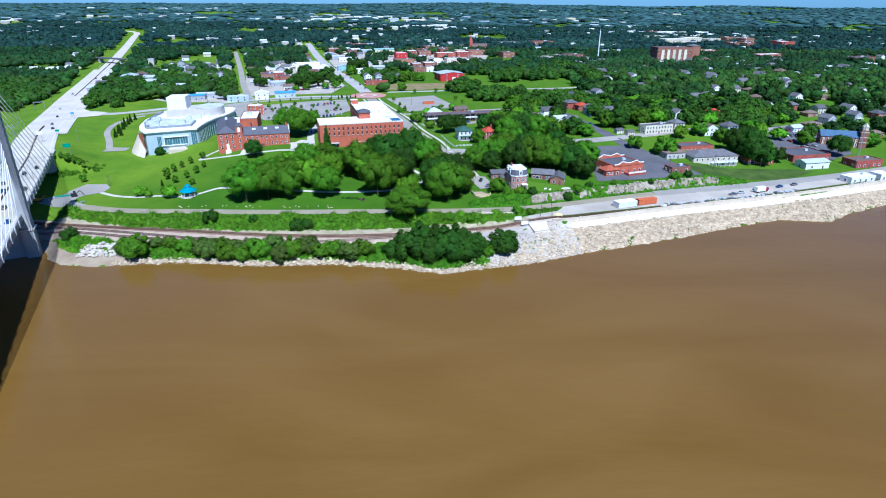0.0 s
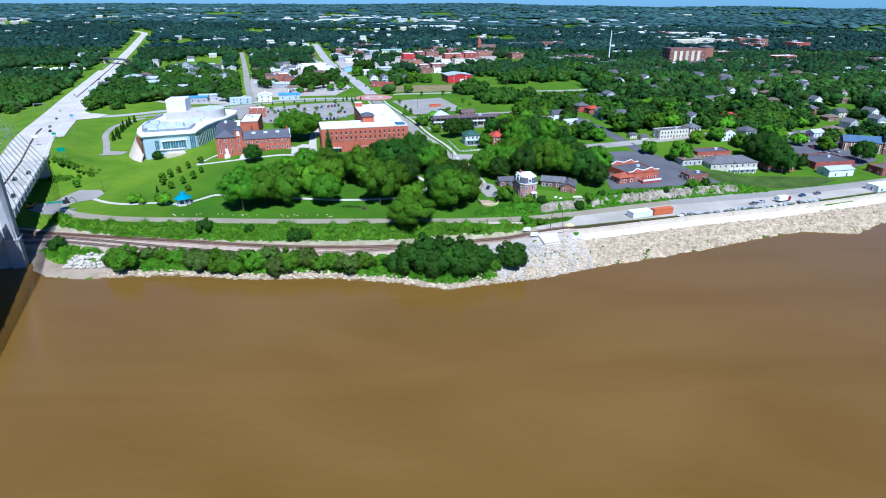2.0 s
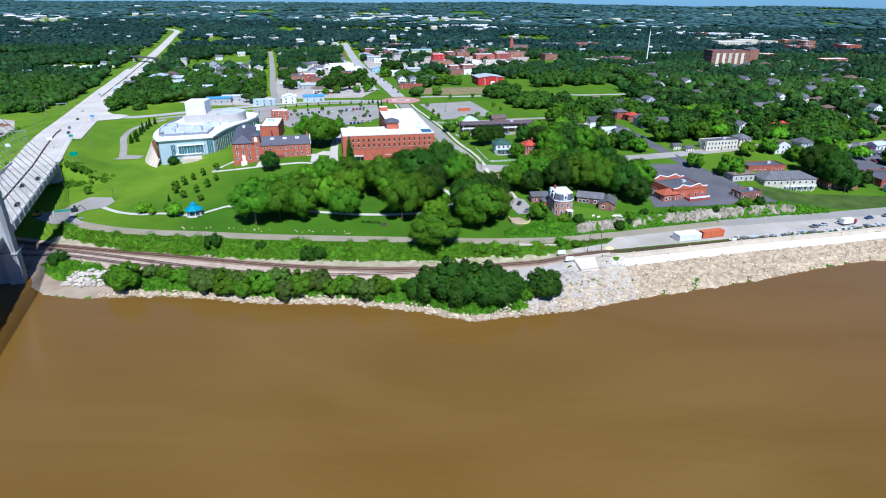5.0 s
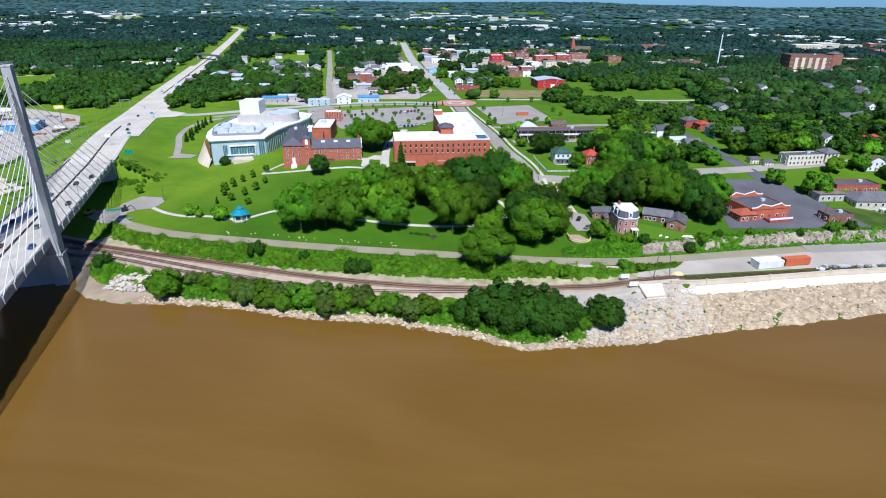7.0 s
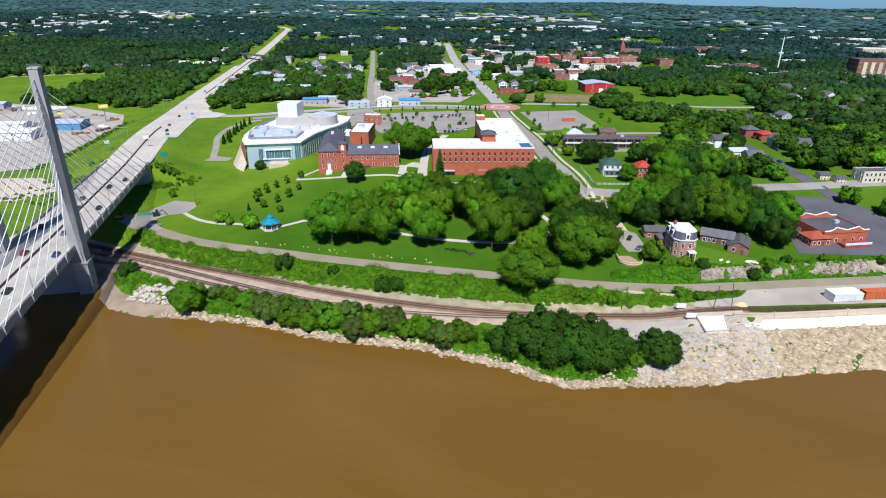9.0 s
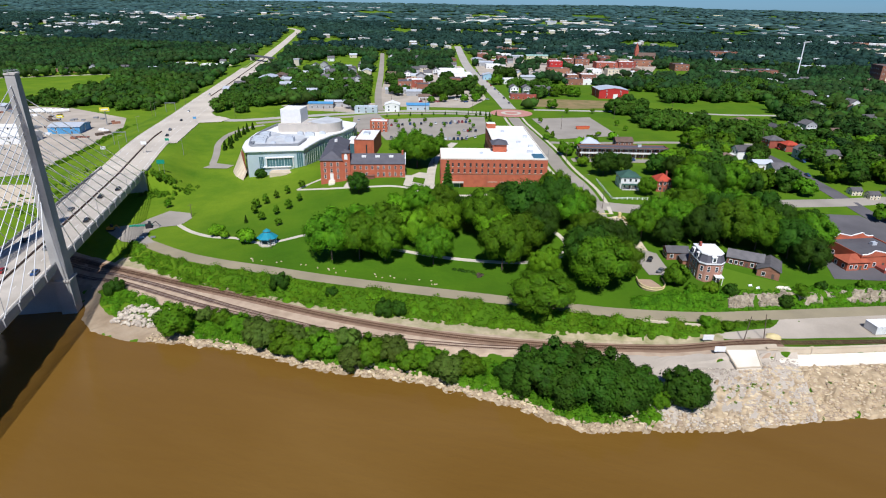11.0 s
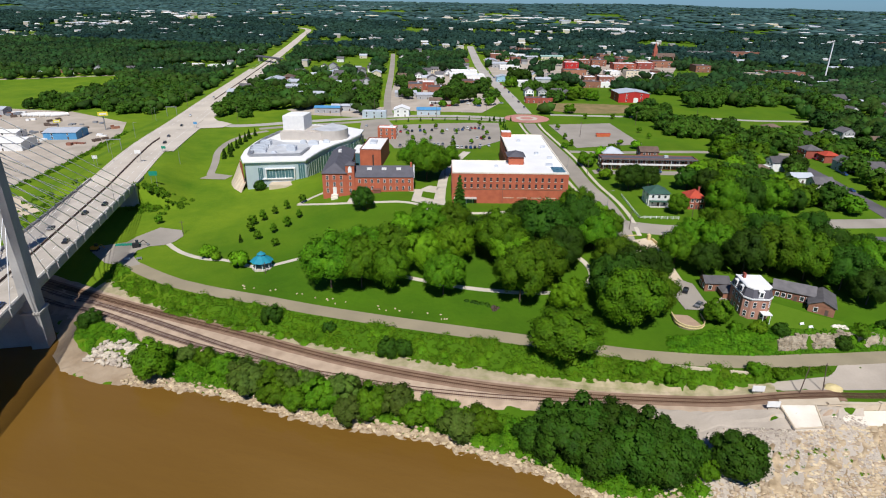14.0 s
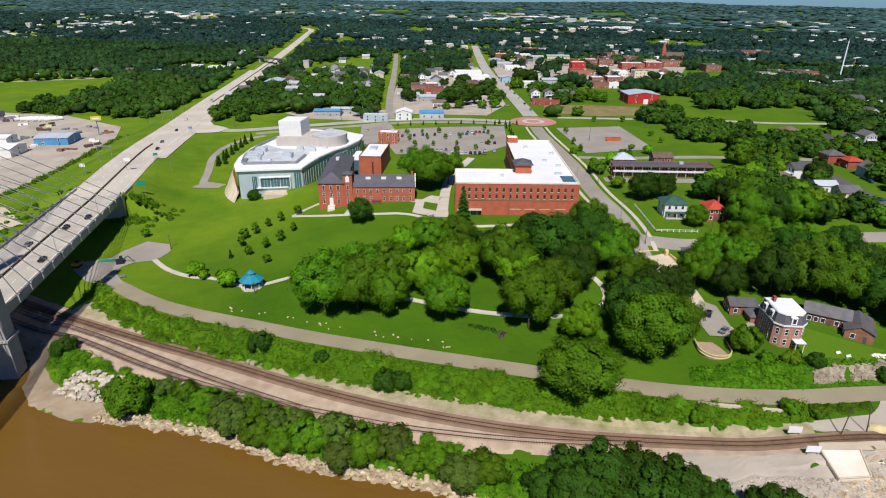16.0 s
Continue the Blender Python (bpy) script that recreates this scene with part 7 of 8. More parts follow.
# ---- far places seen as pale roofs among the woods ----
def build_far_roofs():
    rng = random.Random(19)
    mb = Mesh()
    spots = []
    for x0, y0, sx, sy, n, size in ((-1420, 1558, 90, 25, 7, 40), (-1460, 1450, 80, 40, 6, 24), (-1397, 1660, 120, 40, 9, 30), (-1549, 1960, 200, 90, 15, 34), (-1620, 2170, 180, 90, 13, 36), (-1220, 1157, 50, 30, 3, 22), (-38, 1974, 90, 60, 12, 34), (-7, 1793, 60, 40, 7, 26), (-152, 2412, 170, 80, 10, 40), (-312, 2588, 260, 90, 14, 44), (-496, 2509, 160, 80, 9, 40), (-1420, 3429, 300, 120, 8, 60), (-1230, 2460, 220, 90, 10, 40), (543, 2471, 160, 80, 8, 40), (594, 2185, 120, 80, 8, 36), (535, 1747, 110, 60, 10, 28), (700, 1500, 120, 90, 9, 24), (-480, 920, 30, 14, 4, 22)):
        for _ in range(n):
            spots.append((x0 + rng.gauss(0, sx * 0.7), y0 + rng.gauss(0, sy * 0.7), size * rng.uniform(0.3, 0.85)))
    for _ in range(150):
        y = rng.uniform(1180, 2050)
        spots.append((rng.uniform(-1.2 * y, 0.8 * y), y, rng.uniform(9, 15)))
    for x, y, w in spots:
        if near_line(x, y, [(a, b) for a, b, c in HIGHWAY], 40):
            continue
        d, h, turn = w * rng.uniform(0.4, 0.8), rng.uniform(6, 9), 0.3 + rng.gauss(0, 0.2)
        z = land(x, y)
        mb.box(x, y, z - 3, w, d, h + 3, 0, turn)
        mb.box(x, y, z + h, w + 0.8, d + 0.8, rng.uniform(0.5, 2.2), 1, turn, rng.uniform(0.7, 1.0))
        TAKEN.append((x, y, w * 0.6))
        TAKEN.append((x * 0.988, y * 0.988, w * 0.45))
    tagged(part("far_buildings", mb, ["far_wall", "far_roof"]), "pale roofs of far buildings scattered among the woods", "buildings", kind="stuff")


build_far_roofs()


# ---- woods ----
def fast_mesh(name, verts, tris, m):
    me = bpy.data.meshes.new(name)
    me.vertices.add(len(verts))
    me.vertices.foreach_set("co", np.asarray(verts, np.float32).ravel())
    me.loops.add(len(tris) * 3)
    me.loops.foreach_set("vertex_index", np.asarray(tris, np.int32).ravel())
    me.polygons.add(len(tris))
    me.polygons.foreach_set("loop_start", np.arange(0, len(tris) * 3, 3, dtype=np.int32))
    me.materials.append(M[m])
    me.polygons.foreach_set("use_smooth", np.ones(len(tris), bool))
    me.update(calc_edges=True)
    me.validate()
    return me


BALL_V, BALL_F = np.array(BALLS[1][0]), np.array(BALLS[1][1])
NRNG = np.random.RandomState(9)


def lumps(centres, radii, heights):
    """Uneven balls, as vertices and triangles."""
    n = len(centres)
    v = BALL_V[None] * (1 + NRNG.uniform(-0.28, 0.28, (n, 12, 1)))
    v = v * np.stack([radii, radii, heights], 1)[:, None, :] + np.asarray(centres)[:, None, :]
    f = BALL_F[None] + 12 * np.arange(n)[:, None, None]
    return v.reshape(-1, 3), f.reshape(-1, 3)


DOWNTOWN = [(-190, 860), (30, 870), (70, 960), (85, 1090), (-20, 1130), (-240, 1120)]
GRID = {}
for a, b, q in TAKEN:
    for i in range(int((a - q - 12) // 40), int((a + q + 12) // 40) + 1):
        for j in range(int((b - q - 12) // 40), int((b + q + 12) // 40) + 1):
            GRID.setdefault((i, j), []).append((a, b, q))


def wooded(x, y, gap):
    if any(math.hypot(x - a, y - b) < q + gap for a, b, q in GRID.get((int(x // 40), int(y // 40)), ())):
        return False
    if y < 1900 and any(near_line(x, y, line, w + gap * 0.4) for line, w in STREETS):
        return False
    if 860 < y < 1180 and inside(x, y, DOWNTOWN) and noise.noise((x * 0.05, y * 0.05, 6)) < 0.06:
        return False
    return not (y < 820 and any(inside(x, y, poly) for poly in OPEN_LAND))


def build_woods():
    rng = random.Random(4)
    for name, y0, y1, step, label in (("woods_near", 600, 800, 12.5, "dense green woods among the houses"), ("woods_town", 800, 1150, 12.5, "trees between the town's streets with cloud shade painted in"), ("woods_middle", 1150, 2100, 18.0, "woods covering the hills with cloud shade and blue haze painted in"), ("woods_far", 2100, 4950, 38.0, "far wooded hills to the horizon with blue haze painted in")):
        c, r, h = [], [], []
        y = y0
        while y < y1:
            x = -1.45 * y
            while x < 0.98 * y:
                px, py = x + rng.uniform(-0.5, 0.5) * step, y + rng.uniform(-0.5, 0.5) * step
                x += step * rng.uniform(0.8, 1.2)
                dens = noise.noise((px * 0.006, py * 0.006, 0.4))
                thick = 0.0 if y > 1200 else 0.36 if -420 < px < -190 and 640 < y < 920 else 0.24 if -430 < px < 130 and y < 1050 else -0.12 if px > 60 else -0.3
                if dens < -0.32 + thick or not wooded(px, py, 3.0 if y < 1150 else 5.0) or (y < 1150 and not wooded(px, py + 10, -1.0)):
                    continue
                z = land(px, py)
                s = step * rng.uniform(0.36, 0.72)
                big = 6.0 + 3.0 * rng.random()
                k = 3 if y < 1150 else 2 if y < 2100 else 1
                for i in range(k):
                    a = rng.uniform(0, 6.28)
                    d = s * 0.55 if k > 1 else 0
                    c.append((px + math.cos(a) * d, py + math.sin(a) * d, z + big * rng.uniform(0.55, 0.95)))
                    r.append(s * rng.uniform(0.55, 0.85) if k > 1 else s * 1.15)
                    h.append(big * rng.uniform(0.4, 0.62))
            y += step
        v, f = lumps(c, np.array(r), np.array(h))
        many = 9 if y0 < 1150 else 5 if y0 < 2100 else 0
        if many:
            cc, rr, hh = np.repeat(np.array(c), many, 0), np.repeat(np.array(r), many), np.repeat(np.array(h), many)
            u = NRNG.normal(0, 1, (len(cc), 3))
            u[:, 2] = np.abs(u[:, 2]) + 0.15
            u /= np.linalg.norm(u, axis=1)[:, None]
            q = cc + u * np.stack([rr, rr, hh], 1) * NRNG.uniform(0.95, 1.2, (len(cc), 1))
            leaf = q[:, None, :] + NRNG.normal(0, 0.85 if y0 < 1150 else 1.4, (len(cc), 3, 3))
            f = np.concatenate([f, len(v) + np.arange(len(cc) * 3).reshape(-1, 3)])
            v = np.concatenate([v, leaf.reshape(-1, 3)])
        # bands beyond 800 m carry cloud shade and haze in their leaf colour
        ob = new(name, fast_mesh(name, v, f, "wood_far" if y0 < 800 else "wood_town_shade" if y0 < 1150 else "wood_hill_haze" if y0 < 2100 else "wood_ridge_haze"))
        tagged(ob, label, "woods", kind="stuff")


build_woods()
woods_rng = random.Random(31)
MID = ["mid", "mid", "mid_dark", "mid_light"]
tree_clear = lambda x, y: wooded(x, y, 3.0) and not any(near_line(x, y, line, w) for line, w in STREETS) and not any(inside(x, y, poly) for poly in OPEN_LAND)
scatter(woods_rng, MID, 60, lambda r: (r.uniform(90, 330), r.uniform(430, 560)), tree_clear, (0.8, 1.3))
scatter(woods_rng, MID, 24, lambda r: (r.uniform(30, 130), r.uniform(440, 560)), tree_clear, (0.8, 1.3))


town_clear = lambda x, y: wooded(x, y, -1.0) and not (x < 66 and 500 < y < 600) and not any(near_line(x, y, line, w * 0.75) for line, w in STREETS) and not (x > 105 and y < 478)


def town_trees():
    """Trees between the far houses: leafy crowns joined into one mesh."""
    rng = random.Random(14)
    kinds = [crown(40 + i, 5.8, 10.5, 9, 250, 1.0) for i in range(4)]
    kinds = [(np.array(k.v), [tuple(f) for f in k.f]) for k in kinds]
    areas = [
        (170, lambda r: (r.uniform(150, 480), r.uniform(485, 680)), tree_clear),
        (60, lambda r: (r.uniform(280, 480), r.uniform(440, 560)), tree_clear),
        (150, lambda r: (r.uniform(35, 300), r.uniform(432, 580)), town_clear), (26, lambda r: (r.uniform(30, 75), r.uniform(585, 612)), lambda x, y: True), (12, lambda r: (r.uniform(10, 40), r.uniform(640, 655)), lambda x, y: True),
        (24, lambda r: (r.uniform(30, 130), r.uniform(560, 620)), tree_clear),
        (60, lambda r: (r.uniform(20, 190), r.uniform(760, 900)), tree_clear),
        (34, lambda r: (r.uniform(20, 190), r.uniform(690, 780)), tree_clear),
        (46, lambda r: (r.uniform(-385, -300), r.uniform(560, 680)), lambda x, y: x > -352 + (y - 560) * -0.42 and y > 548 and wooded(x, y, 3)),
        (95, lambda r: (r.uniform(-570, -425), r.uniform(565, 720)), lambda x, y: y > 572 + (x + 560) * 0.1 and not near_line(x, y, [(a, b) for a, b, c in HIGHWAY], 34)),
        (60, lambda r: (r.uniform(-340, -205), r.uniform(632, 770)), tree_clear),
        (30, lambda r: (r.uniform(-190, -60), r.uniform(690, 800)), tree_clear),
    ]
    for name, m, label, some in (("town_trees", "leaf_town", "leafy green trees between the houses of the town", areas[2:]), ("hill_trees", "leaf_town_shade", "trees over the houses on the hill with shade painted in", areas[:2])):
        verts, faces, base = [], [], 0
        for count, where, ok in some:
            done = 0
            for _ in range(count * 8):
                if done >= count:
                    break
                x, y = where(rng)
                if not ok(x, y):
                    continue
                done += 1
                v, f = kinds[rng.randrange(4)]
                k, a = rng.uniform(0.75, 1.45), rng.uniform(0, 6.28)
                c, q = math.cos(a) * k, math.sin(a) * k
                verts.append(np.stack([x + v[:, 0] * c - v[:, 1] * q, y + v[:, 0] * q + v[:, 1] * c, land(x, y) - 1.5 + v[:, 2] * k], 1))
                faces += [tuple(i + base for i in t) for t in f]
                base += len(v)
        me = bpy.data.meshes.new(name)
        me.from_pydata(np.concatenate(verts).tolist(), [], faces)
        me.materials.append(M[m])
        tagged(new(name, me), label, "trees", kind="stuff")


town_trees()
for x, y, s in [(-130, 668, 0.7), (-120, 672, 0.7), (-150, 662, 0.7), (-160, 655, 0.6), (-45, 655, 0.8), (-48, 730, 1.0), (-38, 742, 1.0), (-60, 722, 0.9), (-28, 735, 1.0), (-50, 748, 1.0), (-120, 800, 1.2)]:
    plant("mid", x, y, s)
for x, y, s in [(-122, 838, 1.7), (-112, 842, 1.5), (-165, 690, 1.0), (-172, 684, 0.9), (-205, 690, 0.9), (-212, 698, 1.0), (-150, 680, 1.2), (-142, 690, 1.1), (-200, 792, 0.9), (-180, 810, 1.0), (-190, 822, 0.9), (-265, 870, 1.2), (-258, 905, 1.2)]:
    plant("mid_dark", x, y, s)
# car park and roundabout trees
for i in range(9):
    plant("fir", -178 + i * 9.5, 578 + i * 3.0, 0.38)
for x, y in [(-160, 548), (-150, 553), (-138, 556), (-152, 530), (-140, 534), (-128, 538), (-118, 541), (-142, 512), (-130, 515), (-115, 520), (-102, 560), (-108, 575), (-96, 545), (-100, 512), (-95, 528), (-110, 500)]:
    plant("young", x, y, TREE_RNG.uniform(0.7, 1.0))
for x, y in [(-96, 598), (-92, 594), (-88, 603), (-101, 600), (-93, 585), (-89, 575), (-86, 566), (-83, 557), (-104, 596)]:
    plant("fir", x, y, 0.5)
for x, y in [(-48, 580), (-40, 548), (-34, 528), (12, 590), (18, 570), (-8, 640), (10, 645), (-30, 634)]:
    plant("young", x, y, 1.0)


# ---- undergrowth on the banks ----
def build_scrub():
    rng = random.Random(8)

    def sprays(name, label, m, spots, size):
        mb = Mesh()
        for x, y, r in spots:
            z = terrain(x, y)
            k = len(mb.v)
            up = 0.55 if r < 1.2 else 0.95
            mb.lump((x, y, z + r * 0.1), (r * 0.9, r * 0.9, r * up * 0.85), 1, 0.25, rng)
            mb.n += [tuple(((Vector(v) - Vector((x, y, z - r))).normalized())) for v in mb.v[k:]]
            shoot = rng.uniform(0.9, 1.6) if rng.random() < 0.3 else 1.0
            for _ in range(int(16 + 36 * r)):
                u = Vector((rng.gauss(0, 1), rng.gauss(0, 1), abs(rng.gauss(0.5, 0.8)))).normalized()
                q = Vector((x, y, z + r * 0.1)) + Vector((u.x * r, u.y * r, u.z * r * 1.2 * up * shoot)) * (rng.uniform(0.8, 1.12) if rng.random() < 0.9 else rng.uniform(1.1, 1.28))
                leaf_at(mb, q, (u + Vector((0, 0, 0.25))).normalized(), size * rng.uniform(0.6, 1.2), rng, 0.45)
        tagged(part(name, mb, m), label, "undergrowth", kind="stuff")

    slope = []
    while len(slope) < 1500:
        x = rng.uniform(-205, 44)
        e = rng.uniform(lerp(x, [(-60, -13.6), (0, -9.6)]), -4.4)
        if x > 12 and rng.random() < 0.5:
            continue
        tall = noise.noise((x * 0.13, e * 0.25, 2)) > 0.08
        slope.append((x, lane_at(x) + e, (rng.uniform(1.2, 2.2) if tall and rng.random() < 0.6 else rng.uniform(0.45, 0.95))))
    sprays("slope_scrub", "lush green scrub on the slope below the lane", "scrub", slope, 0.26)
    low = []
    while len(low) < 900:
        x = rng.uniform(-192, 22)
        y = shore_at(x) + rng.uniform(2.6, 13)
        if x < -140:
            y = shore_at(x) + rng.uniform(9, 21)
            if y > lerp(x, [(-192, 266), (-182, 265), (-146, 258)]) + 1:
                continue
            if -171 < x < -145 and y < 257.5:
                continue
        low.append((x, y, rng.uniform(0.7, 1.9)))
    sprays("bank_scrub", "dense green scrub along the river bank", "leaf", low, 0.28)
    cut = [(rng.uniform(14, 47), 0, rng.uniform(0.6, 1.5)) for _ in range(330)]
    cut = [(x, lane_at(x) + rng.uniform(4.6, 11.5), r) for x, _, r in cut]
    cut += [(x, lane_at(x) + rng.choice((rng.uniform(4.3, 5.4), rng.uniform(8.0, 11.5))), r * 0.75) for x, r in ((rng.uniform(47, 190), rng.uniform(0.5, 1.6)) for _ in range(380))]
    cut += [(x, lane_at(x) + rng.uniform(4.8, 10), rng.uniform(0.7, 1.6)) for x in (rng.choice((rng.uniform(72, 97), rng.uniform(140, 190))) for _ in range(130))]
    sprays("cutting_scrub", "green scrub growing on the rock cutting", "leaf", cut, 0.28)
    lot = [(x, lane_at(x) - rng.uniform(4.5, 7.5), rng.uniform(0.5, 1.3)) for x in (rng.uniform(44, 62) for _ in range(60))]
    sprays("lot_scrub", "dark scrub beside the gravel lot", "leaf", lot, 0.3)
    weeds = [(x, shore_at(x) + rng.uniform(5, 16), rng.uniform(0.3, 0.7)) for x in (rng.uniform(30, 62) for _ in range(70))]
    sprays("shore_weeds", "patches of weeds among shore stones", "leaf_light", weeds, 0.3)
    hedge = [(rng.gauss(-236, 6), rng.gauss(366, 4.5), rng.uniform(0.7, 1.7)) for _ in range(80)]
    hedge += [(-222 - 1.2 * i, 372 - 0.9 * i + rng.uniform(-1, 1), rng.uniform(0.5, 1.0)) for i in range(16)]
    sprays("gully_scrub", "dark scrub in the gully near the bridge", "leaf", hedge, 0.34)
    yard = [(lerp(y, [(378, -343), (399, -347), (442, -362), (512, -388)]) + rng.gauss(1.5, 1.3), y, rng.uniform(0.7, 1.7)) for y in (rng.uniform(372, 520) for _ in range(170))]
    yard += [(rng.uniform(-312, -270), rng.uniform(320, 368), rng.uniform(0.5, 1.4)) for _ in range(110)]
    sprays("yard_scrub", "green scrub along the edge of the yard", "leaf", yard, 0.36)
    brush = [(-55 + 9 * k + rng.gauss(0, 0.5), 307 - 1.6 * k + rng.gauss(0, 0.5), rng.uniform(0.5, 0.9)) for k in (rng.random() for _ in range(16))]
    sprays("cut_brush", "low heap of cut green brush on the lawn", "leaf_dark", brush, 0.3)
    dead = [(-44 + rng.gauss(0, 0.9), 304.5 + rng.gauss(0, 0.5), rng.uniform(0.5, 0.8)) for _ in range(7)]
    sprays("dead_brush", "heap of brown dead branches on the lawn", "bark", dead, 0.3)


build_scrub()


# ---- vehicles ----
def car_proto(colour):
    t = thing("car", 0, -900, -400, 0, colour + " car with dark windows and tyres", "car", "cars")
    prof = [(-2.2, 0.35), (-2.25, 0.8), (-1.4, 0.95), (1.9, 0.98), (2.2, 0.85), (2.2, 0.35)]
    body = Mesh().add([(x, y, z) for y in (-0.88, 0.88) for x, z in prof], [(5, 4, 3, 2, 1, 0), (6, 7, 8, 9, 10, 11)] + [(i, (i + 1) % 6, 6 + (i + 1) % 6, 6 + i) for i in range(6)])
    part("body", body, "car_" + colour, t)
    part("cabin_glass", Mesh().prism([(-1.2, -0.8), (1.6, -0.8), (1.6, 0.8), (-1.2, 0.8)], 0.95, 1.4, 0, [(-0.5, -0.65), (1.1, -0.65), (1.1, 0.65), (-0.5, 0.65)]), "glass", t)
    part("roof", Mesh().box(0.3, 0, 1.4, 1.6, 1.3, 0.07), "car_" + colour, t)
    for x in (-1.4, 1.4):
        for y in (-0.85, 0.85):
            part("wheel", Mesh().tube((x, y - 0.1, 0.32), (x, y + 0.1, 0.32), 0.33, sides=10), "dark", t)
    return t


CARS = [car_proto(c) for c, rgb in CAR_COLOURS]
car_rng = random.Random(12)


def park(x, y, turn, z=None, i=None):
    proto = CARS[car_rng.randrange(6) if i is None else i]
    return copy_thing(proto, pose(x, y, (terrain(x, y) + 0.16) if z is None else z, 0, 0, turn))


deck_turn = math.degrees(math.atan2(AY, AX))
for s, o, i in ((330, 8.3, 2), (318, 3.6, 2), (300, -3.6, 5), (283, 8.2, 2), (262, -8.2, 2), (252, 3.7, 5), (232, -3.6, 3), (228, 8.5, 4), (206, -8.5, 1), (198, 3.8, 2), (176, 8.0, 0)):
    x, y = at_deck(s, o)
    park(x, y, deck_turn + (0 if o > 0 else 180), 20.0, i)
for x, y, z, i in ((-305, 460, 17.9, 2), (-318, 480, 17.3, 5), (-338, 520, 16.1, 2), (-360, 560, 15.9, 1), (-400, 650, 16.8, 0), (-425, 750, 18.5, 1), (-440, 770, 18.9, 2)):
    park(x, y, deck_turn, z, i)
for x0, y0, n in ((258, 424, 7), (266, 436, 7), (274, 450, 6)):
    for k in range(n):
        if car_rng.random() < 0.75:
            park(x0 + k * 3.2 * 0.93, y0 + k * 3.2 * 0.36, 110 + car_rng.choice((0, 180)))
for r, (x0, y0, n) in enumerate(((-146, 496, 11), (-112, 497, 8), (-164, 540, 6), (-150, 545, 7), (-128, 552, 8), (-120, 560, 6), (-100, 530, 4), (-96, 508, 5), (-198, 556, 2))):
    for k in range(n):
        if car_rng.random() < 0.62:
            park(x0 + k * 2.9 * 0.965, y0 + k * 2.9 * 0.26, 105 + car_rng.choice((0, 180)))
for x, y, turn in [(25.5, 323.5, 60), (22, 333, 75), (-8, 372, 20), (-14, 468, 104), (-8, 470, 104), (2, 472, 104), (14, 475, 104), (20, 477, 104), (118, 540, -75), (124, 505, -75), (117, 470, 105), (176, 334, 20), (186, 338, 20), (194, 341, 25), (205, 346, 22), (216, 350, 20), (170, 331, 15)]:
    park(x, y, turn)
for k in range(26):
    park(268 + (k % 9) * 4.2 + U(-0.5, 0.5), 452 + (k // 9) * 13 + (k % 9) * 1.2, 100)
for k in range(12):
    park(U(-185, -110), U(655, 695), U(0, 360))
for k in range(14):
    park(U(-130, 20), U(880, 1040), 17)
for k in range(10):
    park(-91 - k * 26 * 0.31 * 1.2 + 4.5, 669 + k * 26 * 0.95 * 1.2, 107, None)


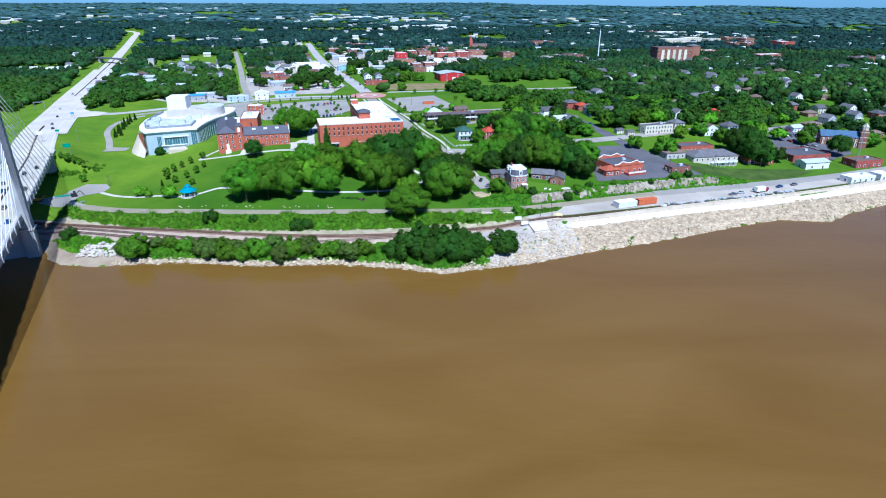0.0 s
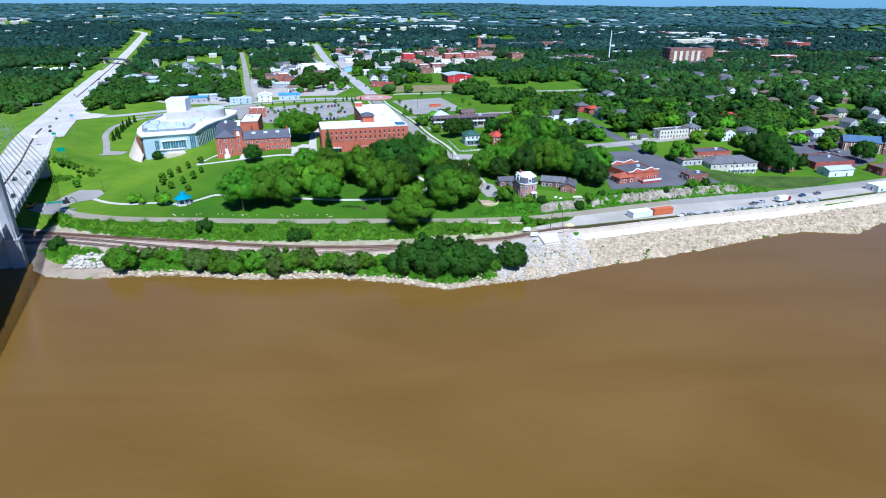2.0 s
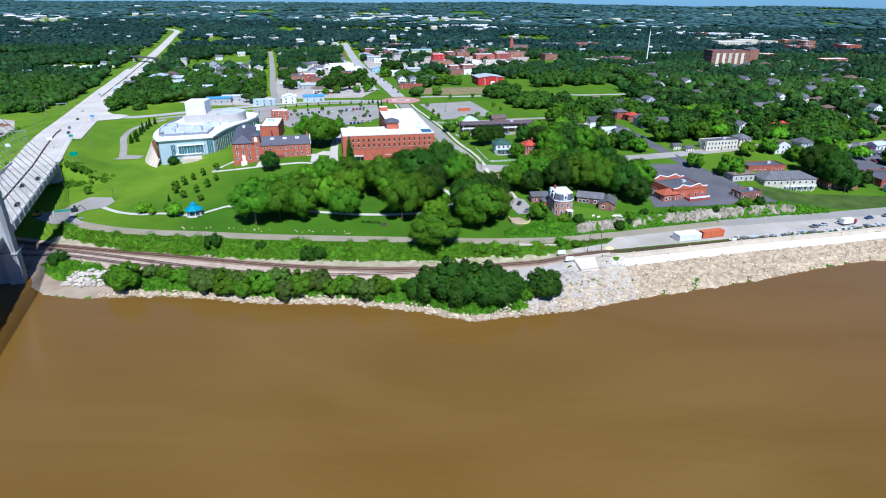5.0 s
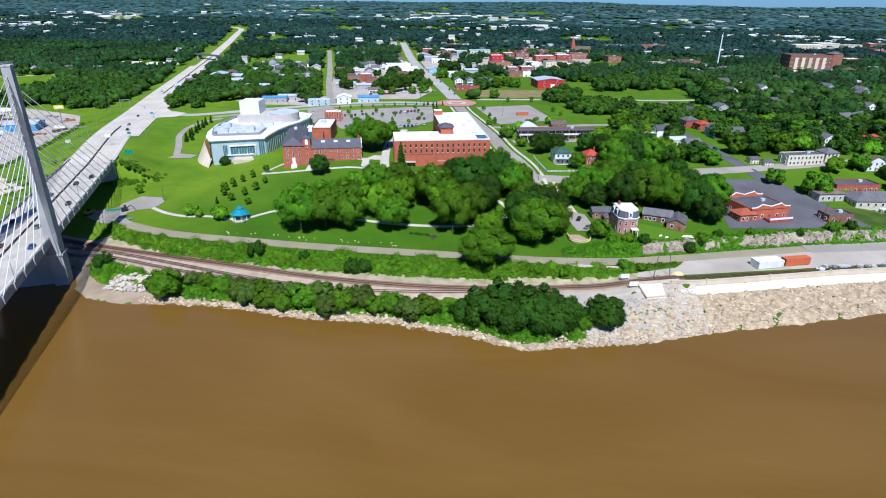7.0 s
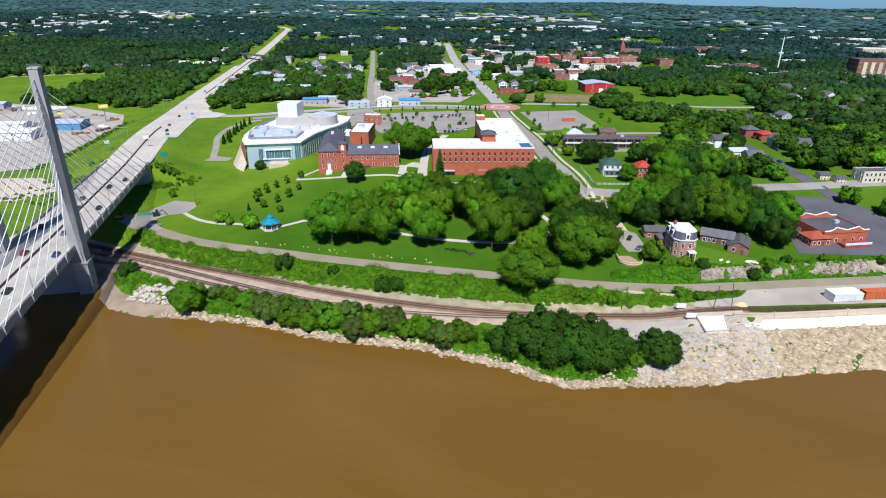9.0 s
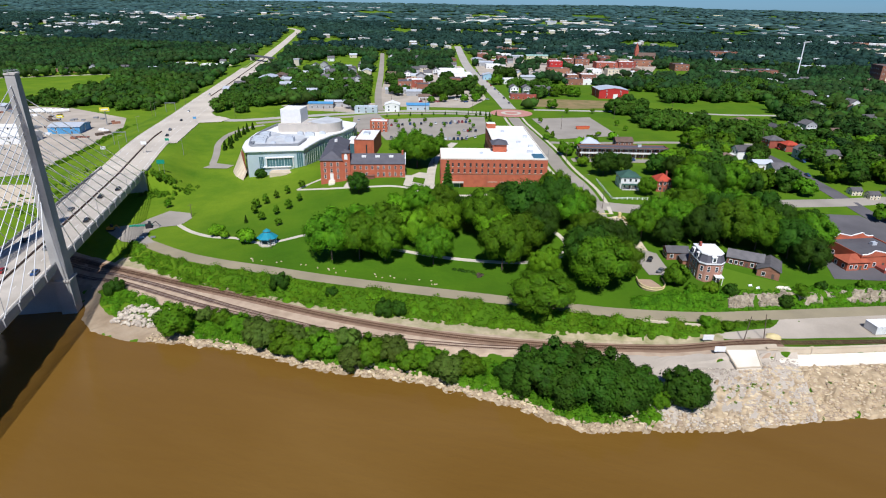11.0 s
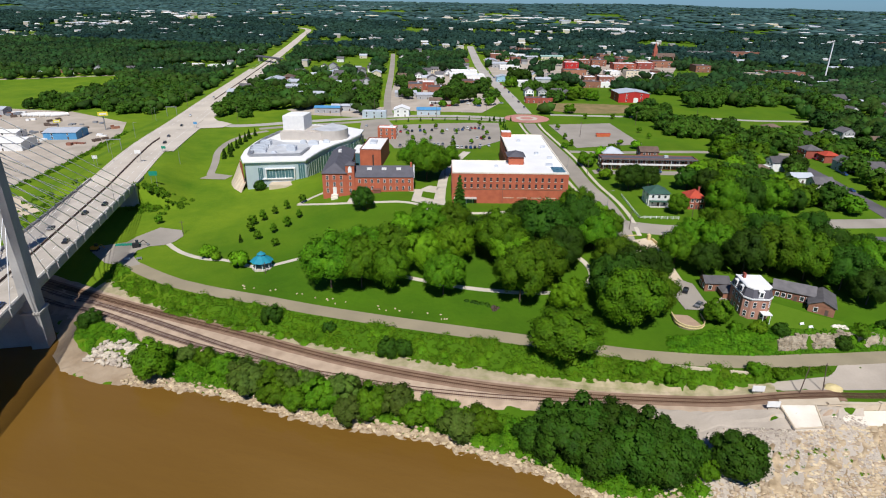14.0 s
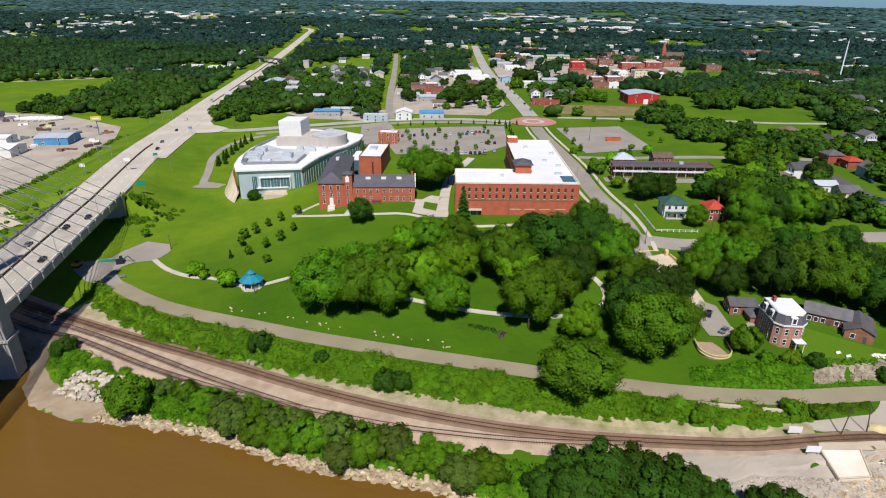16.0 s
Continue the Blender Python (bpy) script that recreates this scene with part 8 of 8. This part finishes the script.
def build_wharf_goods():
    for nm, x, y, m, label in (("cargo_container", 100.5, 309.5, "white", "white box trailer standing on the gravel wharf"), ("cargo_container", 113.5, 314, "orange", "orange shipping container on the gravel wharf")):
        t = thing(nm, x, y, 6.75, 20, label, "container")
        part("body", Mesh().box(0, 0, 0.1, 12, 3.2 if m == "orange" else 5.4, 2.9), m, t)
        for k in range(9):
            part("rib", Mesh().box(-5.4 + k * 1.35, -1.68 if m == "orange" else -2.78, 0.1, 0.2, 0.16, 2.9), m, t)
        part("roof", Mesh().box(0, 0, 3.0, 12.1, 3.3 if m == "orange" else 5.5, 0.12), "roof_white" if m == "white" else "orange", t)
    for i in range(26):
        x = 122 + i * 3.6 + U(-1, 1)
        y = wall_line(x) + 3.5 + U(-0.8, 2.5)
        z = terrain(x, y) + 0.12
        t = thing("goods_stack", x, y, z, U(0, 90), "small stack of stored goods on the wharf", "goods")
        m = TOWN_RNG.choice(["steel", "white", "concrete", "steel_roof", "concrete"])
        part("crate", Mesh().box(0, 0, 0, U(1.2, 2.8), U(1, 2), U(0.5, 1.4)), m, t)
        part("crate", Mesh().box(U(-0.6, 0.6), U(1.2, 1.8), 0, U(0.8, 2), U(0.8, 1.4), U(0.4, 1.0)), m, t)
    t = thing("box_truck", 188, 336, 6.75, 20, "white box truck parked on the wharf", "truck")
    part("box", Mesh().box(0, 0, 0.8, 6.5, 2.5, 2.6), "white", t)
    part("cab", Mesh().box(4.4, 0, 0.6, 2.0, 2.3, 2.0), "car_red", t)
    for x in (-2.2, 4.3):
        for y in (-1.1, 1.1):
            part("wheel", Mesh().tube((x, y - 0.15, 0.45), (x, y + 0.15, 0.45), 0.45, sides=10), "dark", t)
    # machines and stores near the plaza
    for x, y, m, turn in ((-226, 314, "yellow", 20), (-211, 322, "dark", 40)):
        t = thing("excavator", x, y, terrain(x, y) + 0.1, turn, "small tracked excavator near the bridge" if m == "yellow" else "dark wheeled loader near the bridge", "digger")
        part("undercarriage", Mesh().box(0, -0.9, 0, 3.2, 0.6, 0.8).box(0, 0.9, 0, 3.2, 0.6, 0.8), "dark", t)
        part("body", Mesh().box(-0.2, 0, 0.8, 2.8, 2.0, 1.1), m, t)
        part("cab", Mesh().box(0.5, 0.4, 1.9, 1.2, 1.1, 1.2), "glass", t)
        part("boom", Mesh().tube((1, -0.3, 1.6), (3.2, -0.3, 3.0), 0.2, sides=6).tube((3.2, -0.3, 3.0), (4.6, -0.3, 1.0), 0.16, sides=6), m, t)
        part("bucket", Mesh().box(4.7, -0.3, 0.3, 0.8, 1.0, 0.8), "steel", t)
    for k in range(3):
        t = thing("pipe_stack", -219 + k * 3, 321 + k * 1.2, terrain(-219, 321) + 0.1, 30, "stack of green pipes near the bridge", "pipes")
        for j in range(4):
            part("pipe", Mesh().tube((-2, j * 0.5, 0.3), (2, j * 0.5, 0.3), 0.24, sides=8), "sign_green", t)
    for x, y, m in ((-205, 309.5, "panel"), (-200, 311, "steel")):
        t = thing("road_barrier", x, y, terrain(x, y) + 0.1, 30, "pale barrier at the lane's end", "barrier")
        part("board", Mesh().box(0, 0, 0.4, 2.2, 0.3, 0.8), m, t)
        part("foot", Mesh().box(-0.8, 0, 0, 0.2, 0.8, 0.4).box(0.8, 0, 0, 0.2, 0.8, 0.4), "steel", t)
    # railway cabinets
    for x, y in ((38.5, 284.5), (41, 277.5)):
        t = thing("track_sign", x, y, terrain(x, y) + 0.2, 14, "white board on posts beside the track", "sign")
        part("board", Mesh().box(0, 0, 0.9, 3.6, 0.2, 1.9), "white", t)
        for k in (-1.3, 1.3):
            part("post", Mesh().box(k, 0.15, -0.3, 0.15, 0.15, 2.8), "timber", t)
    for x, y, lean in ((50, 287, 0.8), (57, 290, -1.0)):
        t = thing("utility_pole", x, y, terrain(x, y), 0, "leaning weathered timber pole by the track", "pole")
        part("pole", Mesh().tube((0, 0, -0.5), (lean, 0.3, 9.5), 0.17, 0.12, 8), "timber", t)
    t = thing("sand_heap", 60.5, 292.5, terrain(60.5, 292.5), 0, "heap of yellow sand beside the track", "heap")
    part("heap", Mesh().lump((0, 0, 0.1), (2.6, 2.0, 1.4), 2, 0.08), "yellow_wall", t)


build_wharf_goods()


def build_patio():
    t = thing("patio", 21.5, 312.5, terrain(21, 313) + 0.2, 10, "round tan patio with a yellow stone balustrade", "patio")
    arc = [(4.8 * math.cos(a), 4.8 * math.sin(a)) for a in np.linspace(math.pi, 2 * math.pi, 11)]
    part("floor", Mesh().prism(arc + [(4.8, 4.5), (-4.8, 4.5)], -2.5, 0.1), "paver", t)
    edge = [(-4.8, 4.5)] + arc + [(4.8, 4.5)]
    for a, b in zip(edge, edge[1:]):
        part("rail", Mesh().tube((*a, 1.0), (*b, 1.0), 0.2, sides=6), "yellow_wall", t)
        part("plinth", Mesh().tube((*a, 0.1), (*b, 0.1), 0.24, sides=6), "yellow_wall", t)
        for k in (0.15, 0.5, 0.85):
            part("baluster", Mesh().box(a[0] + (b[0] - a[0]) * k, a[1] + (b[1] - a[1]) * k, 0.1, 0.2, 0.2, 0.9), "yellow_wall", t)
    g = thing("gate_wall", 5, 369, terrain(5, 369), 25, "low yellow stone gateway with piers", "gate")
    for x in (-5.5, 5.5):
        part("pier", Mesh().box(x, 0, -1, 1.2, 1.2, 3.6).hip(x, 0, 2.6, 1.2, 1.2, 0.6, 0.15), "yellow_wall", g)
        part("wing", Mesh().box(x * 1.25, -4.5, -2, 0.5, 8.5, 3.2), "yellow_wall", g)
    part("back_wall", Mesh().box(0, 4.4, -1, 9, 0.5, 2.0), "yellow_wall", g)
    f = thing("lawn_wall", 0, 0, 0, 0, "white painted low garden fence round a corner lawn", "fence")
    line = [(-1.5, 424), (6.5, 391.5), (24, 396.5)]
    for a, b in zip(line, line[1:]):
        d = math.dist(a, b)
        n = int(d / 2.4)
        for k in range(n + 1):
            x, y = a[0] + (b[0] - a[0]) * k / n, a[1] + (b[1] - a[1]) * k / n
            part("post", Mesh().box(x, y, terrain(x, y) - 0.3, 0.25, 0.25, 1.6), "white", f)
        for z in (0.5, 1.1):
            part("fence_rail", Mesh().tube((a[0], a[1], terrain(*a) + z), (b[0], b[1], terrain(*b) + z), 0.09, sides=5), "white", f)
    # stones and seats on the villa's lawn
    for x, y in ((58, 321), (60.5, 320)):
        t = thing("garden_seat", x, y, terrain(x, y), 30, "white garden seat on the lawn", "seat")
        part("bench", Mesh().box(0, 0, 0.35, 1.6, 0.5, 0.1).box(0, 0.25, 0.45, 1.6, 0.1, 0.5), "white", t)
        part("leg", Mesh().box(-0.7, 0, -0.2, 0.1, 0.5, 0.55).box(0.7, 0, -0.2, 0.1, 0.5, 0.55), "white", t)
    t = thing("stone_heap", 70.5, 323.5, terrain(70.5, 323.5), 0, "heap of pale stones at the lawn's edge", "stones")
    for k in range(9):
        part("stone", Mesh().lump((U(-2.5, 2.5), U(-1.2, 1.2), 0.3), (0.9, 0.7, 0.5), 1, 0.25), "white_concrete", t)
    rng = random.Random(3)
    for k in range(26):
        x = rng.uniform(-150, -55)
        y = lane_at(x) + rng.uniform(5.5, 9)
        t = thing("lawn_stone", x, y, terrain(x, y), rng.uniform(0, 360), "pale limestone block lying on the lawn", "stone", "stones along the lane")
        part("block", Mesh().lump((0, 0, 0.12), (rng.uniform(0.25, 0.7), rng.uniform(0.2, 0.5), 0.28), 1, 0.2, rng), "boulder", t)


build_patio()


def build_poles():
    for x, y, h in ((-345, 640, 12), (-300, 540, 13), (-230, 585, 12), (-190, 625, 12), (-210, 612, 12), (-150, 600, 11), (-110, 610, 11), (-30, 560, 11), (10, 620, 11), (-20, 455, 10), (2, 378, 9), (30, 400, 10), (140, 356, 10), (175, 372, 10), (205, 372, 10), (112, 560, 10), (100, 600, 10), (60, 660, 11), (-200, 340, 7), (-137, 308, 5), (-395, 555, 14), (-385, 590, 14)):
        t = thing("utility_pole", x, y, terrain(x, y), 20, "timber utility pole with a cross arm", "pole")
        part("pole", Mesh().tube((0, 0, -0.5), (0, 0, h), 0.16, 0.11, 7), "timber", t)
        part("cross_arm", Mesh().box(0, 0, h - 0.9, 2.2, 0.14, 0.16), "timber", t)
    for x, y, h in ((-297, 405, 11), (-384, 546, 11), (-285, 366, 11), (-338, 470, 11), (-262, 420, 11), (-8, 404, 8), (-32, 470, 8)):
        t = thing("street_lamp", x, y, terrain(x, y), 25, "slim grey steel street lamp beside the road", "lamp")
        part("pole", Mesh().tube((0, 0, -0.5), (0, 0, h), 0.12, 0.07, 8), "steel", t)
        part("arm", Mesh().tube((0, 0, h - 0.1), (1.9, 0, h + 0.25), 0.06, 0.05, 6), "steel", t)
        part("lamp_head", Mesh().box(2.2, 0, h + 0.18, 0.8, 0.3, 0.16), "steel", t)
    t = thing("mast", 250, 1000, land(250, 1000), 0, "tall slim white pole above the trees", "mast")
    part("pole", Mesh().tube((0, 0, -1), (0, 0, 46), 1.0, 0.6, 10), "mast_white", t)
    part("tip", Mesh().tube((0, 0, 46), (0, 0, 49), 0.25, 0.1, 6), "mast_white", t)
    t = thing("lattice_mast", 279, 390, terrain(279, 390), 0, "slender grey lattice mast beside the quay", "mast")
    for a in range(3):
        part("leg", Mesh().tube((math.cos(a * 2.09) * 1.2, math.sin(a * 2.09) * 1.2, -0.5), (math.cos(a * 2.09) * 0.3, math.sin(a * 2.09) * 0.3, 30), 0.09, sides=5), "steel", t)
    for k in range(12):
        r = 1.2 - 0.9 * k / 12
        mb = Mesh()
        for a in range(3):
            mb.tube((math.cos(a * 2.09) * r, math.sin(a * 2.09) * r, k * 2.5), (math.cos(a * 2.09 + 2.09) * r * 0.94, math.sin(a * 2.09 + 2.09) * r * 0.94, k * 2.5 + 2.4), 0.05, sides=4)
        part("brace", mb, "steel", t)
    for x, y, z, w, h, m, up, label in ((-411, 518, 8.3, 7.5, 3.2, "sign_yellow", 12, "yellow roadside billboard on a steel post"), (-440, 500, 8.2, 5, 2.2, "sign_yellow", 8, "small yellow billboard on a post")):
        t = thing("billboard", x, y, z, 40, label, "billboard")
        part("post", Mesh().tube((0, 0.4, -0.5), (0, 0.4, up + 0.5), 0.4, sides=10), "steel", t)
        part("board", Mesh().box(0, 0, up, w, 0.5, h), m, t)
        part("panel", Mesh().box(0, -0.28, up + h * 0.3, w * 0.7, 0.06, h * 0.35), "white", t)
        part("walkway", Mesh().box(0, -0.6, up - 0.4, w, 0.9, 0.15), "steel", t)
    for x, y, z, w, h, m, up, turn, label in ((-242, 374, 19.6, 4.2, 2.4, "sign_green", 4.0, 25, "green road sign at the end of the bridge"), (-281, 408, 18.6, 3.4, 2.0, "white", 6, 25, "pale road sign seen from behind"), (-287, 437, 18.0, 2.6, 1.6, "sign_green", 2.6, 25, "small green road sign beside the highway"), (-322, 516, 16.5, 2.6, 1.8, "blue_metal", 3, 25, "small blue road sign at the junction"), (-300, 395, 17.0, 3, 2, "white", 6, 200, "pale road sign beside the highway")):
        t = thing("road_sign", x, y, z, turn, label, "sign")
        part("plate", Mesh().box(0, 0, up, w, 0.12, h), m, t)
        for k in (-0.3, 0.3):
            part("post", Mesh().tube((w * k, 0.12, -2.5), (w * k, 0.12, up + h), 0.09, sides=6), "steel", t)
    for x, y, z in ((-318, 432, 17.5), (-376, 560, 15)):
        t = thing("sign_gantry", x, y, z, 25, "grey steel gantry beside the highway", "gantry")
        for px in (-6, 2):
            part("post", Mesh().tube((px, 0, -3), (px, 0, 8), 0.2, sides=8), "steel", t)
        part("beam", Mesh().box(-2, 0, 7.6, 9, 0.4, 0.6), "steel", t)
    for x, y in [(U(-560, -400), U(420, 560)) for _ in range(18)] + [(-430, 470), (-400, 500), (-455, 490), (-395, 470), (-470, 520), (-480, 535), (-410, 530), (-385, 488), (-440, 540), (-500, 530)]:
        t = thing("goods_stack", x, y, terrain(x, y) + 0.1, U(0, 90), "stack of stored materials in the yard", "goods")
        m = TOWN_RNG.choice(["steel", "white", "timber", "brick_brown", "concrete"])
        for k in range(3):
            part("crate_load", Mesh().box(U(-5, 5), U(-4, 4), 0, U(2, 6), U(1.5, 3), U(0.8, 2)), m, t)
    for k in range(6):
        t = thing("white_tank", -520 + k * 5, 546 + k * 1.5, terrain(-510, 550) + 0.1, 60, "white cylindrical tank lying in the yard", "tank")
        part("shell", Mesh().tube((-7, 0, 1.6), (7, 0, 1.6), 1.6, sides=14), "white", t)
        part("saddle", Mesh().box(-4, 0, 0, 0.6, 2.6, 1.0).box(4, 0, 0, 0.6, 2.6, 1.0), "concrete", t)
    for x, y, m in ((-16, 566, "orange"), (-12, 568, "orange")):
        t = thing("skip_bin", x, y, terrain(x, y) + 0.15, 15, "orange steel skip in the car park", "skip")
        part("tub", Mesh().prism([(-2.6, -1.2), (2.6, -1.2), (2.6, 1.2), (-2.6, 1.2)], 0, 2.0, 0, [(-3.2, -1.4), (3.2, -1.4), (3.2, 1.4), (-3.2, 1.4)]), m, t)
        part("lid", Mesh().box(0, 0, 2.0, 6.2, 2.7, 0.12), "roof_red", t)


build_poles()

# the patterns that were copied are not part of the place
for proto in [*PROTO.values(), *HOMES, *FAR_HOMES, *SHOPS, *STORES, *CARS]:
    for o in (*proto.children_recursive, proto):
        bpy.data.objects.remove(o)
